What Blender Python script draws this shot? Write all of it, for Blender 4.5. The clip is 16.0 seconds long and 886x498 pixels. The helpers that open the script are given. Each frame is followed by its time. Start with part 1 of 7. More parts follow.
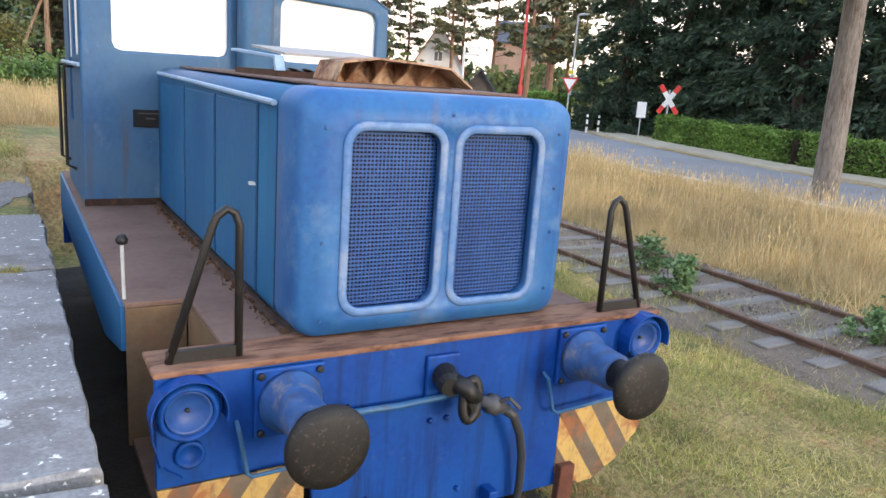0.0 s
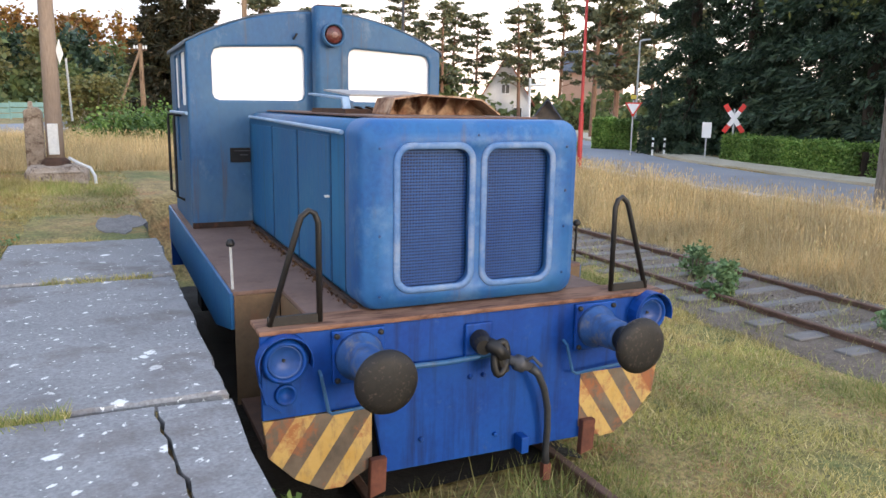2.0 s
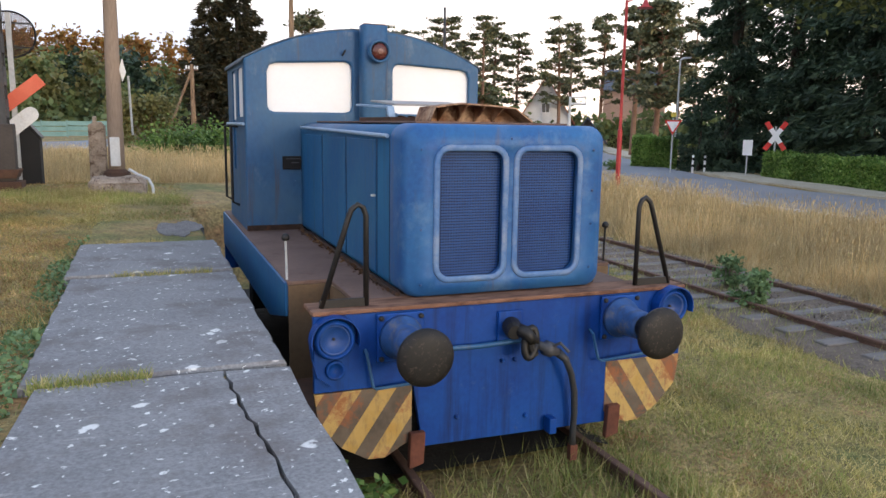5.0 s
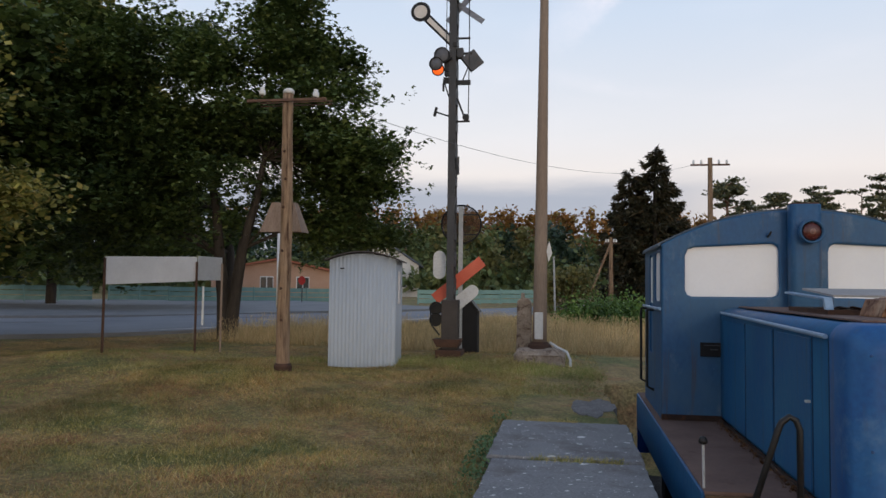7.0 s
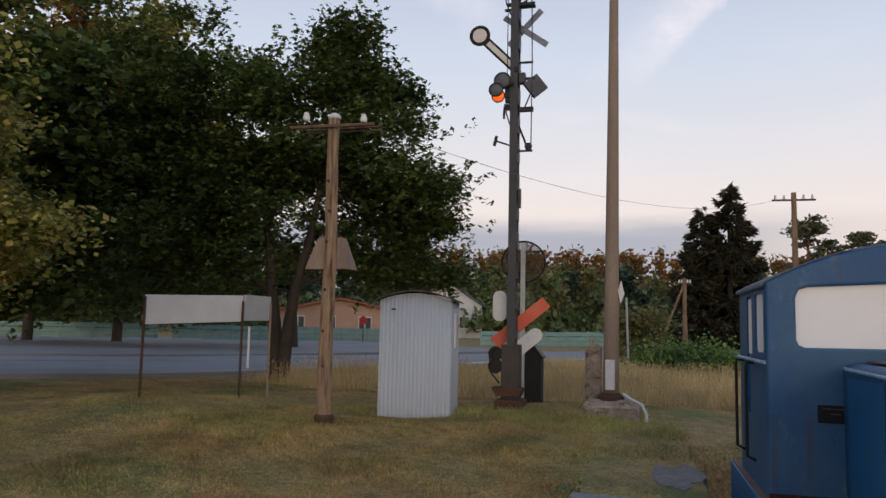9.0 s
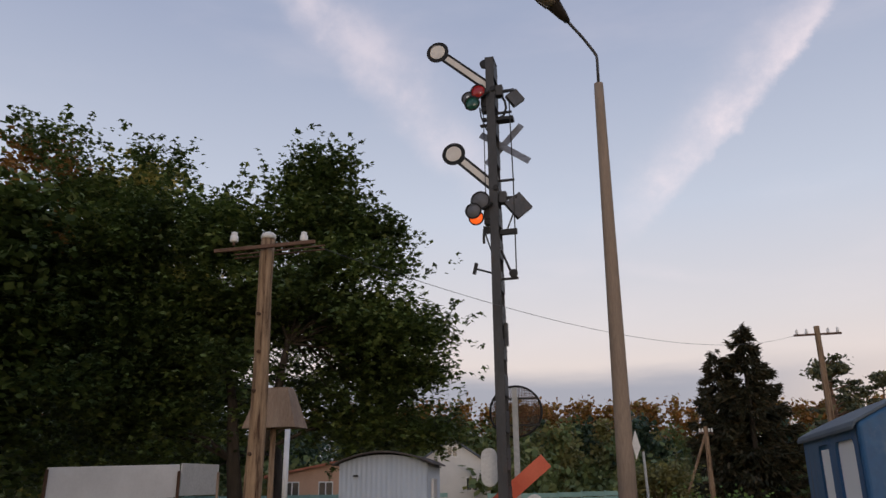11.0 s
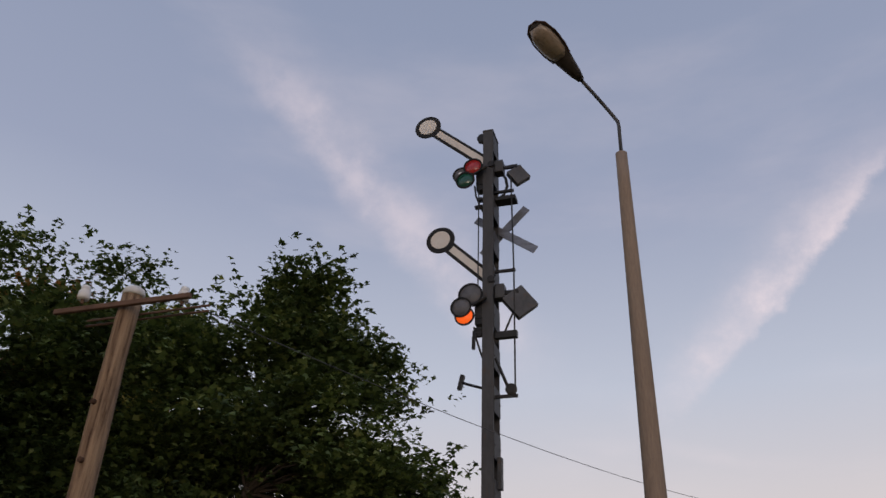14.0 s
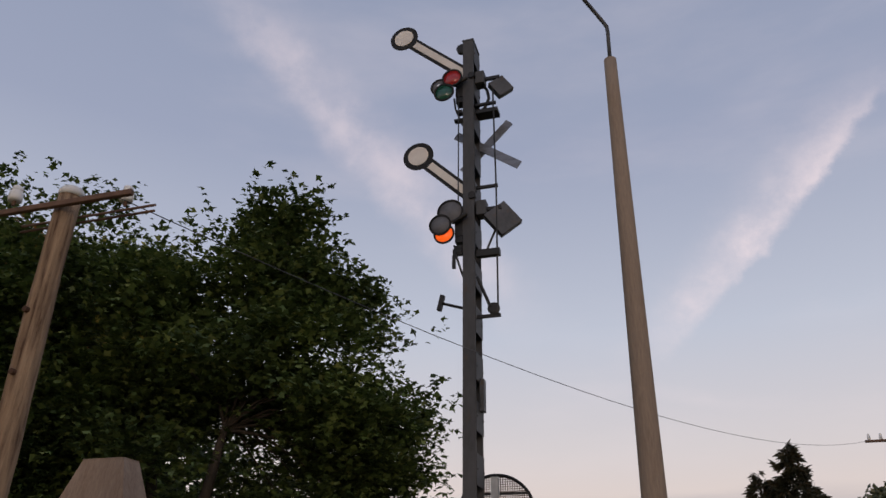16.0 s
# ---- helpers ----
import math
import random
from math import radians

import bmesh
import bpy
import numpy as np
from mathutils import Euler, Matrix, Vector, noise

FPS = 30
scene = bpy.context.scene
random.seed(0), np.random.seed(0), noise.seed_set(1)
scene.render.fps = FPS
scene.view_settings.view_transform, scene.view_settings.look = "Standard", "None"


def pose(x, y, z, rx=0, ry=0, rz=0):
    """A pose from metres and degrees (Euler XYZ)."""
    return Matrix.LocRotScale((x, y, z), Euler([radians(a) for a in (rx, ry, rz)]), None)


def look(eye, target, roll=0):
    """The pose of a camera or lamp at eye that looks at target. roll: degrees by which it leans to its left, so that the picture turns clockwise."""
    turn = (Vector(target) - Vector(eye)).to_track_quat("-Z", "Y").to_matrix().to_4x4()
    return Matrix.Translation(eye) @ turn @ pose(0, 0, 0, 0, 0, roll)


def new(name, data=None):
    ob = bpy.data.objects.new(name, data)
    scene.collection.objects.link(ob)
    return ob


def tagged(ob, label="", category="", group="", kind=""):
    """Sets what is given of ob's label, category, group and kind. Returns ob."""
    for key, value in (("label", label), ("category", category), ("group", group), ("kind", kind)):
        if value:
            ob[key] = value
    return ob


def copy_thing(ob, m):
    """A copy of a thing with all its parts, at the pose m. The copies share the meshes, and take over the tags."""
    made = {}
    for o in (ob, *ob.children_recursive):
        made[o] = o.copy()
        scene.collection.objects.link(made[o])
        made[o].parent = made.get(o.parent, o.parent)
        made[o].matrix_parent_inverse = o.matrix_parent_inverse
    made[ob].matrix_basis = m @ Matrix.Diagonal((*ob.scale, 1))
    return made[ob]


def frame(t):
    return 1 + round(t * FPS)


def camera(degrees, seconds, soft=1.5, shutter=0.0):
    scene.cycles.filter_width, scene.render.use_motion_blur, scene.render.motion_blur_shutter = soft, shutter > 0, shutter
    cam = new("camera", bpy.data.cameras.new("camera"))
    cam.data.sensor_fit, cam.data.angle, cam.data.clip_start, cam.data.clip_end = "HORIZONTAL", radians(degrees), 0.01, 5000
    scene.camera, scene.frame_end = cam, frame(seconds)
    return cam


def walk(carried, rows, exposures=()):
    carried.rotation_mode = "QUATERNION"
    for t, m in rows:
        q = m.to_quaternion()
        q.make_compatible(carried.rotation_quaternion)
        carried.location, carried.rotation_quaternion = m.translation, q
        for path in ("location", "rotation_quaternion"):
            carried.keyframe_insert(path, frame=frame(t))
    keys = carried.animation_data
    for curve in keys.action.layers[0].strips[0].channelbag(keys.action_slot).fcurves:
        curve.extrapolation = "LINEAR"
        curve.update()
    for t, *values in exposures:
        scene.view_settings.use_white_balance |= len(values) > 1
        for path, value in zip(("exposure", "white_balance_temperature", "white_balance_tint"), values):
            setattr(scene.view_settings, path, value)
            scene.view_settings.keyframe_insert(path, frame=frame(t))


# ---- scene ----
cam = camera(61.1, 16.0)
PATH = [
    (0, (-1.952, -2.586, 2.568), (-0.962, -0.908, 2.12), 4.1),
    (0.5, (-2.009, -2.921, 2.575), (-1.086, -1.196, 2.157), 1.9),
    (1, (-2.109, -3.148, 2.575), (-1.185, -1.422, 2.168), 1.5),
    (1.5, (-2.242, -3.414, 2.575), (-1.366, -1.66, 2.182), 0.6),
    (2, (-2.241, -3.669, 2.555), (-1.425, -1.881, 2.183), 0.9),
    (2.5, (-2.258, -3.879, 2.55), (-1.484, -2.071, 2.182), 0.7),
    (3, (-2.294, -3.962, 2.547), (-1.515, -2.156, 2.187), 0.9),
    (3.2, (-2.33, -3.997, 2.543), (-1.555, -2.193, 2.163), 1.1),
    (5.3, (-2.422, -4.131, 2.458), (-1.73, -2.282, 2.139), 0.9),
    (5.5, (-2.428, -4.127, 2.497), (-1.815, -2.251, 2.172), 0.5),
    (5.8, (-2.431, -4.067, 2.497), (-2.044, -2.122, 2.233), -0.38),
    (6, (-2.426, -4.049, 2.55), (-2.22, -2.067, 2.381), -0.5),
    (6.2, (-2.424, -4.033, 2.589), (-2.365, -2.036, 2.492), 0),
    (6.4, (-2.411, -3.999, 2.628), (-2.475, -2.0, 2.582), 0.5),
    (6.5, (-2.418, -4.012, 2.621), (-2.549, -2.016, 2.616), 0.5),
    (7, (-2.408, -3.99, 2.673), (-2.736, -2.019, 2.771), 0.7),
    (7.5, (-2.392, -3.943, 2.68), (-2.868, -2.004, 2.807), 1.1),
    (8, (-2.488, -3.667, 2.672), (-3.003, -1.741, 2.83), 1.1),
    (8.2, (-2.528, -3.532, 2.668), (-3.035, -1.604, 2.829), 1.5),
    (10.3, (-2.517, -1.193, 2.818), (-3.013, 0.703, 3.218), 0.4),
    (10.5, (-2.506, -0.976, 2.813), (-3.019, 0.905, 3.262), 0.4),
    (11, (-2.551, -0.436, 2.83), (-3.043, 1.406, 3.434), -0.6),
    (11.5, (-2.554, 0.239, 2.888), (-3.079, 2.037, 3.589), 0.9),
    (12, (-2.577, 0.894, 2.921), (-3.073, 2.651, 3.738), -0.3),
    (12.5, (-2.587, 1.428, 2.883), (-3.134, 3.141, 3.758), 0.2),
    (13, (-2.566, 1.99, 2.909), (-3.095, 3.691, 3.818), 1.1),
    (13.5, (-2.64, 2.445, 2.97), (-3.139, 4.142, 3.902), 1),
    (14, (-2.607, 2.86, 2.947), (-3.148, 4.494, 3.965), 2.1),
    (14.5, (-2.682, 3.128, 2.953), (-3.175, 4.768, 3.986), 0.9),
    (15, (-2.735, 3.236, 2.969), (-3.22, 4.864, 4.024), 0.6),
    (15.5, (-2.799, 3.361, 2.947), (-3.283, 4.996, 3.992), 0.3),
    (16, (-2.713, 3.579, 2.867), (-3.237, 5.286, 3.766), 0.8),
]
walk(cam, [(t, look(eye, target, roll)) for t, eye, target, roll in PATH],
     [(0, 2.10, 6550, 6), (1.5, 1.94, 6550, 7), (3.2, 1.70, 6550, 7), (5.5, 1.10, 6450, 7), (6, 0.72, 6300, 5), (6.5, 0.34, 6200, 4), (7, 0.2, 6280, 6), (8, 0.15, 6500, 9),
      (10.5, 0.05, 6600, 10), (12, -0.26, 6600, 14), (13.2, -0.26, 6600, 13), (15, -0.18, 6700, 13), (16, -0.2, 6700, 13)])


# ---------------------------------------------------------------- world and light
SUN_AZ, SUN_EL = radians(162), radians(7)
world = bpy.data.worlds.new("dusk_sky")
scene.world = world
world.use_nodes = True
wn, wl = world.node_tree.nodes, world.node_tree.links
wn.clear()


def wnode(kind, **values):
    n = wn.new(kind)
    for k, v in values.items():
        n.inputs[int(k[1:])].default_value = v
    return n


def wmath(op, a, b=None):
    n = wn.new("ShaderNodeMath")
    n.operation = op
    for i, v in enumerate((a, b)):
        if v is None:
            continue
        if isinstance(v, (int, float)):
            n.inputs[i].default_value = v
        else:
            wl.new(v, n.inputs[i])
    return n.outputs[0]


def wramp(fac, stops):
    n = wn.new("ShaderNodeValToRGB")
    while len(n.color_ramp.elements) < len(stops):
        n.color_ramp.elements.new(0.5)
    for e, (p, c) in zip(n.color_ramp.elements, stops):
        e.position, e.color = p, (*c, 1)
    wl.new(fac, n.inputs[0])
    return n.outputs[0]


def wmix(fac, a, b):
    n = wn.new("ShaderNodeMixRGB")
    for i, v in enumerate((fac, a, b)):
        if isinstance(v, (int, float)):
            n.inputs[i].default_value = v
        elif isinstance(v, tuple):
            n.inputs[i].default_value = (*v, 1)
        else:
            wl.new(v, n.inputs[i])
    return n.outputs[0]


def wstep(v, lo, hi):
    n = wn.new("ShaderNodeMapRange")
    n.interpolation_type = "SMOOTHSTEP"
    wl.new(v, n.inputs[0])
    n.inputs[1].default_value, n.inputs[2].default_value = lo, hi
    return n.outputs[0]


wgeo = wn.new("ShaderNodeTexCoord")
wsep = wn.new("ShaderNodeSeparateXYZ")
wl.new(wgeo.outputs["Generated"], wsep.inputs[0])
dx, dy, dz = wsep.outputs
sky = wn.new("ShaderNodeTexSky")
sky.sky_type, sky.sun_disc = "NISHITA", False
sky.sun_elevation, sky.sun_rotation = SUN_EL, SUN_AZ
skyc = wn.new("ShaderNodeVectorMath")
skyc.operation = "SCALE"
wl.new(sky.outputs[0], skyc.inputs[0])
skyc.inputs[3].default_value = 0.09
# thin evening veil over the clear sky: peach near the horizon, blue overhead
veil = wramp(wmath("MAXIMUM", dz, 0.0), [(0.0, (0.92, 0.66, 0.53)), (0.10, (0.87, 0.71, 0.65)), (0.20, (0.76, 0.71, 0.73)), (0.34, (0.60, 0.65, 0.77)),
                                         (0.55, (0.385, 0.44, 0.60)), (0.85, (0.29, 0.355, 0.51)), (1.0, (0.28, 0.345, 0.50))])
base = wmix(0.82, skyc.outputs[0], veil)


def wnoise(scale, detail, stretch=(1, 1, 1), rough=0.55):
    m = wn.new("ShaderNodeMapping")
    m.inputs["Scale"].default_value = stretch
    wl.new(wgeo.outputs["Generated"], m.inputs[0])
    n = wn.new("ShaderNodeTexNoise")
    n.inputs["Scale"].default_value, n.inputs["Detail"].default_value, n.inputs["Roughness"].default_value = scale, detail, rough
    wl.new(m.outputs[0], n.inputs[0])
    return n.outputs[0]


# high wisps
wisps = wmath("MULTIPLY", wstep(wnoise(2.2, 7, (1, 1, 3.5)), 0.5, 0.8), 0.16)
base = wmix(wisps, base, (0.90, 0.80, 0.82))


def streak(base, a, b, sharp, feather, strength, tail):
    """One drawn-out ice cloud along the great circle from a to b: crisp on one side, feathered on the other."""
    a, b = Vector(a).normalized(), Vector(b).normalized()
    n = a.cross(b).normalized()
    mid = (a + b).normalized()
    dots = []
    for v in (n, mid):
        d = wn.new("ShaderNodeVectorMath")
        d.operation = "DOT_PRODUCT"
        wl.new(wgeo.outputs["Generated"], d.inputs[0])
        d.inputs[1].default_value = v
        dots.append(d.outputs["Value"])
    wob = wmath("ADD", wmath("MULTIPLY", wmath("SUBTRACT", wnoise(4, 3), 0.5), 0.05), wmath("MULTIPLY", wmath("SUBTRACT", wnoise(16, 7, rough=0.65), 0.5), feather * 0.55))
    off = wmath("ADD", dots[0], wob)
    mask = wmath("MULTIPLY", wmath("SUBTRACT", 1.0, wstep(off, 0.0, sharp)), wmath("POWER", wstep(off, -feather, 0.004), 1.6))
    ends = wstep(dots[1], tail, tail + 0.05)
    grain = wmath("ADD", 0.35, wmath("MULTIPLY", wstep(wnoise(10, 7, rough=0.65), 0.35, 0.68), 0.65))
    mask = wmath("MULTIPLY", wmath("MULTIPLY", mask, ends), wmath("MULTIPLY", grain, strength))
    return wmix(mask, base, (0.98, 0.84, 0.86))


base = streak(base, (0.032, 0.941, 0.337), (0.252, 0.81, 0.529), 0.016, 0.085, 0.78, 0.962)
base = streak(base, (-0.414, 0.65, 0.637), (-0.236, 0.871, 0.432), 0.045, 0.085, 0.38, 0.945)
base = streak(base, (-0.083, 0.959, 0.271), (0.10, 0.963, 0.249), 0.014, 0.02, 0.6, 0.985)
# grey cloud bank low over the woods
bank = wmath("ADD", dz, wmath("MULTIPLY", wmath("SUBTRACT", wnoise(3.0, 6, (1, 1, 5)), 0.5), 0.05))
bankmask = wmath("SUBTRACT", 1.0, wstep(bank, 0.118, 0.152))
bankside = wmath("MULTIPLY", wstep(dy, 0.35, 0.8), wmath("SUBTRACT", 1.0, wmath("MULTIPLY", wstep(dx, 0.02, 0.30), 0.8)))
base = wmix(wmath("MULTIPLY", wmath("MULTIPLY", bankmask, bankside), 0.85), base, (0.30, 0.33, 0.41))
bg = wn.new("ShaderNodeBackground")
wl.new(base, bg.inputs[0])
bg.inputs[1].default_value = 1.12
wo = wn.new("ShaderNodeOutputWorld")
wl.new(bg.outputs[0], wo.inputs[0])

sun = new("sun", bpy.data.lights.new("sun", "SUN"))
sun.data.energy, sun.data.angle, sun.data.color = 0.5, radians(14), (1.0, 0.84, 0.70)
sun.matrix_basis = look((math.sin(SUN_AZ) * 60, math.cos(SUN_AZ) * 60, 60 * math.tan(SUN_EL)), (0, 0, 0))


# ---------------------------------------------------------------- mesh tools
def thing(name, loc, label, category, group="", kind=""):
    ob = new(name)
    ob.empty_display_size = 0.2
    ob.matrix_basis = Matrix.Translation(loc)
    return tagged(ob, label, category, group, kind)


def link(name, me, material, parent=None, label="", smooth=False):
    if material is not None:
        me.materials.append(material)
    if smooth:
        me.polygons.foreach_set("use_smooth", np.ones(len(me.polygons), dtype=bool))
    ob = new(name, me)
    if parent is not None:
        ob.parent = parent
        if parent.type == "EMPTY":
            ob.matrix_parent_inverse = parent.matrix_basis.inverted()
    return tagged(ob, label)


def part(name, bm, material, parent=None, label="", smooth=False):
    bmesh.ops.recalc_face_normals(bm, faces=bm.faces[:])
    me = bpy.data.meshes.new(name)
    bm.to_mesh(me)
    bm.free()
    return link(name, me, material, parent, label, smooth)


def setting(name, bm, material, label, category, kind="structure", smooth=False):
    return tagged(part(name, bm, material, None, label, smooth), label, category, "", kind)


def soft_edges(ob, width=0.01, seg=2, angle=35):
    m = ob.modifiers.new("edge", "BEVEL")
    m.width, m.segments, m.limit_method, m.angle_limit = width, seg, "ANGLE", radians(angle)
    return ob


def box(x0, x1, y0, y1, z0, z1, bm=None):
    bm = bm or bmesh.new()
    vs = [bm.verts.new(p) for p in ((x0, y0, z0), (x1, y0, z0), (x1, y1, z0), (x0, y1, z0), (x0, y0, z1), (x1, y0, z1), (x1, y1, z1), (x0, y1, z1))]
    for f in ((0, 3, 2, 1), (4, 5, 6, 7), (0, 1, 5, 4), (1, 2, 6, 5), (2, 3, 7, 6), (3, 0, 4, 7)):
        bm.faces.new([vs[i] for i in f])
    return bm


def axes_for(d):
    d = Vector(d).normalized()
    up = Vector((0, 0, 1)) if abs(d.z) < 0.9 else Vector((1, 0, 0))
    u = d.cross(up).normalized()
    return u, d.cross(u).normalized()


def rings(bm, loops, closed=True, cap0=True, cap1=True):
    """Bridges equal loops of points into a skin."""
    rows = [[bm.verts.new(p) for p in loop] for loop in loops]
    n = len(rows[0])
    for a, b in zip(rows, rows[1:]):
        for i in range(n if closed else n - 1):
            j = (i + 1) % n
            bm.faces.new((a[i], a[j], b[j], b[i]))
    if cap0:
        bm.faces.new(rows[0])
    if cap1:
        bm.faces.new(rows[-1])
    return bm


def tube(pts, r, seg=10, bm=None):
    """A tube along points; r: one radius or one for each point."""
    bm = bm or bmesh.new()
    pts = [Vector(p) for p in pts]
    rs = r if isinstance(r, (list, tuple)) else [r] * len(pts)
    loops = []
    u = None
    for i, p in enumerate(pts):
        d = (pts[min(i + 1, len(pts) - 1)] - pts[max(i - 1, 0)]).normalized()
        if u is None:
            u, v = axes_for(d)
        else:
            u = (u - d * u.dot(d)).normalized()
            v = d.cross(u).normalized()
        loops.append([p + (u * math.cos(a) + v * math.sin(a)) * rs[i] for a in [2 * math.pi * k / seg for k in range(seg)]])
    return rings(bm, loops)


def lathe(profile, origin, axis, seg=24, bm=None):
    """Turns (radius, height along the axis) pairs round an axis."""
    bm = bm or bmesh.new()
    o, d = Vector(origin), Vector(axis).normalized()
    u, v = axes_for(d)
    loops = [[o + d * h + (u * math.cos(a) + v * math.sin(a)) * max(r, 0.0005) for a in [2 * math.pi * k / seg for k in range(seg)]] for r, h in profile]
    return rings(bm, loops)


def plate(pts, axis, lo, hi, bm=None):
    """A polygon of two coordinates pushed out along an axis from lo to hi."""
    bm = bm or bmesh.new()
    put = {"x": lambda a, b, c: (c, a, b), "y": lambda a, b, c: (a, c, b), "z": lambda a, b, c: (a, b, c)}[axis]
    return rings(bm, [[put(a, b, lo) for a, b in pts], [put(a, b, hi) for a, b in pts]])


def rounded(x0, x1, z0, z1, r, seg=5):
    out = []
    for cx, cz, a0 in ((x1 - r, z1 - r, 0), (x0 + r, z1 - r, 90), (x0 + r, z0 + r, 180), (x1 - r, z0 + r, 270)):
        for k in range(seg + 1):
            a = radians(a0 + 90 * k / seg)
            out.append((cx + r * math.cos(a), cz + r * math.sin(a)))
    return out


def holed(outer, holes, y, depth, bm=None):
    """A wall in the plane y with openings through it; the thickness goes towards +y."""
    bm = bm or bmesh.new()
    for side, yy in ((0, y), (1, y + depth)):
        edges = []
        for loop in (outer, *holes):
            vs = [bm.verts.new((a, yy, b)) for a, b in loop]
            edges += [bm.edges.new((vs[i], vs[(i + 1) % len(vs)])) for i in range(len(vs))]
        bmesh.ops.triangle_fill(bm, edges=edges, use_beauty=True, use_dissolve=False)
    for loop in (outer, *holes):
        rings(bm, [[(a, y, b) for a, b in loop], [(a, y + depth, b) for a, b in loop]], cap0=False, cap1=False)
    bmesh.ops.remove_doubles(bm, verts=bm.verts[:], dist=1e-5)
    return bm


def flat_mesh(name, V):
    """A mesh of separate triangles or quads from an array (n, 3 or 4, 3)."""
    V = np.asarray(V, dtype=np.float32)
    n, k = V.shape[:2]
    me = bpy.data.meshes.new(name)
    me.vertices.add(n * k)
    me.vertices.foreach_set("co", V.reshape(-1))
    me.loops.add(n * k)
    me.loops.foreach_set("vertex_index", np.arange(n * k, dtype=np.int32))
    me.polygons.add(n)
    me.polygons.foreach_set("loop_start", np.arange(0, n * k, k, dtype=np.int32))
    me.update(calc_edges=True)
    return me


# ---------------------------------------------------------------- materials
def material(name, rough=0.7, metal=0.0, spec=0.4):
    m = bpy.data.materials.new(name)
    m.use_nodes = True
    b = m.node_tree.nodes["Principled BSDF"]
    b.inputs["Roughness"].default_value, b.inputs["Metallic"].default_value = rough, metal
    b.inputs["Specular IOR Level"].default_value = spec
    return m, m.node_tree.nodes, m.node_tree.links, b


def noise_out(ns, ls, scale, detail=5, stretch=None, rough=0.6):
    tc = ns.new("ShaderNodeTexCoord")
    n = ns.new("ShaderNodeTexNoise")
    n.inputs["Scale"].default_value, n.inputs["Detail"].default_value, n.inputs["Roughness"].default_value = scale, detail, rough
    src = tc.outputs["Object"]
    if stretch:
        mp = ns.new("ShaderNodeMapping")
        mp.inputs["Scale"].default_value = stretch
        ls.new(src, mp.inputs[0])
        src = mp.outputs[0]
    ls.new(src, n.inputs[0])
    return n.outputs[0]


def ramp_out(ns, ls, fac, stops):
    n = ns.new("ShaderNodeValToRGB")
    while len(n.color_ramp.elements) < len(stops):
        n.color_ramp.elements.new(0.5)
    for e, (p, c) in zip(n.color_ramp.elements, stops):
        e.position, e.color = p, (*c, 1)
    ls.new(fac, n.inputs[0])
    return n.outputs[0]


def mix_out(ns, ls, fac, a, b, mode="MIX"):
    n = ns.new("ShaderNodeMixRGB")
    n.blend_type = mode
    for i, v in enumerate((fac, a, b)):
        if isinstance(v, (int, float)):
            n.inputs[i].default_value = v
        elif isinstance(v, tuple):
            n.inputs[i].default_value = (*v, 1)
        else:
            ls.new(v, n.inputs[i])
    return n.outputs[0]


def bump(ns, ls, b, height, strength, dist=0.01):
    n = ns.new("ShaderNodeBump")
    n.inputs["Strength"].default_value, n.inputs["Distance"].default_value = strength, dist
    ls.new(height, n.inputs["Height"])
    ls.new(n.outputs[0], b.inputs["Normal"])


def surf(name, c1, c2, rough=0.7, metal=0.0, coarse=1.5, fine=25, wear=None, wear_at=(0.58, 0.72), wear_scale=6, stretch=None,
         bumps=0.25, bump_dist=0.004, grain=0.25, rough_var=0.15, spec=0.4, drips=None, drip_at=(0.56, 0.74), fade=None):
    """Two-tone surface with fine grain, optional worn spots, uneven gloss and fine relief."""
    m, ns, ls, b = material(name, rough, metal, spec)
    big, small = noise_out(ns, ls, coarse, 6, stretch), noise_out(ns, ls, fine, 6, stretch)
    col = ramp_out(ns, ls, big, [(0.35, c1), (0.65, c2)])
    col = mix_out(ns, ls, grain, col, ramp_out(ns, ls, small, [(0.3, tuple(v * 0.55 for v in c1)), (0.7, tuple(min(v * 1.5, 0.9) for v in c2))]))
    if wear:
        spots = ramp_out(ns, ls, noise_out(ns, ls, wear_scale, 9, stretch, 0.68), [(wear_at[0], (0, 0, 0)), (wear_at[1], (1, 1, 1))])
        col = mix_out(ns, ls, spots, col, wear)
    if fade:
        # sun-bleached drifts and fine scuffs
        soft = ramp_out(ns, ls, noise_out(ns, ls, 1.7, 4, (1, 1, 0.7)), [(0.42, (0, 0, 0)), (0.68, (0.75, 0.75, 0.75))])
        col = mix_out(ns, ls, soft, col, fade)
        scuff = ramp_out(ns, ls, noise_out(ns, ls, 38, 6, (1, 1, 0.5), 0.7), [(0.66, (0, 0, 0)), (0.74, (0.6, 0.6, 0.6))])
        col = mix_out(ns, ls, scuff, col, tuple(min(v * 1.5 + 0.05, 0.7) for v in fade))
    if drips:
        run = ramp_out(ns, ls, noise_out(ns, ls, 9, 7, (1.3, 1.3, 0.09), 0.62), [(drip_at[0], (0, 0, 0)), (drip_at[1], (0.7, 0.7, 0.7))])
        col = mix_out(ns, ls, run, col, drips)
    ls.new(col, b.inputs["Base Color"])
    mr = ns.new("ShaderNodeMapRange")
    ls.new(small, mr.inputs[0])
    mr.inputs[3].default_value, mr.inputs[4].default_value = max(rough - rough_var, 0.05), min(rough + rough_var, 1)
    ls.new(mr.outputs[0], b.inputs["Roughness"])
    bump(ns, ls, b, small, bumps, bump_dist)
    return m


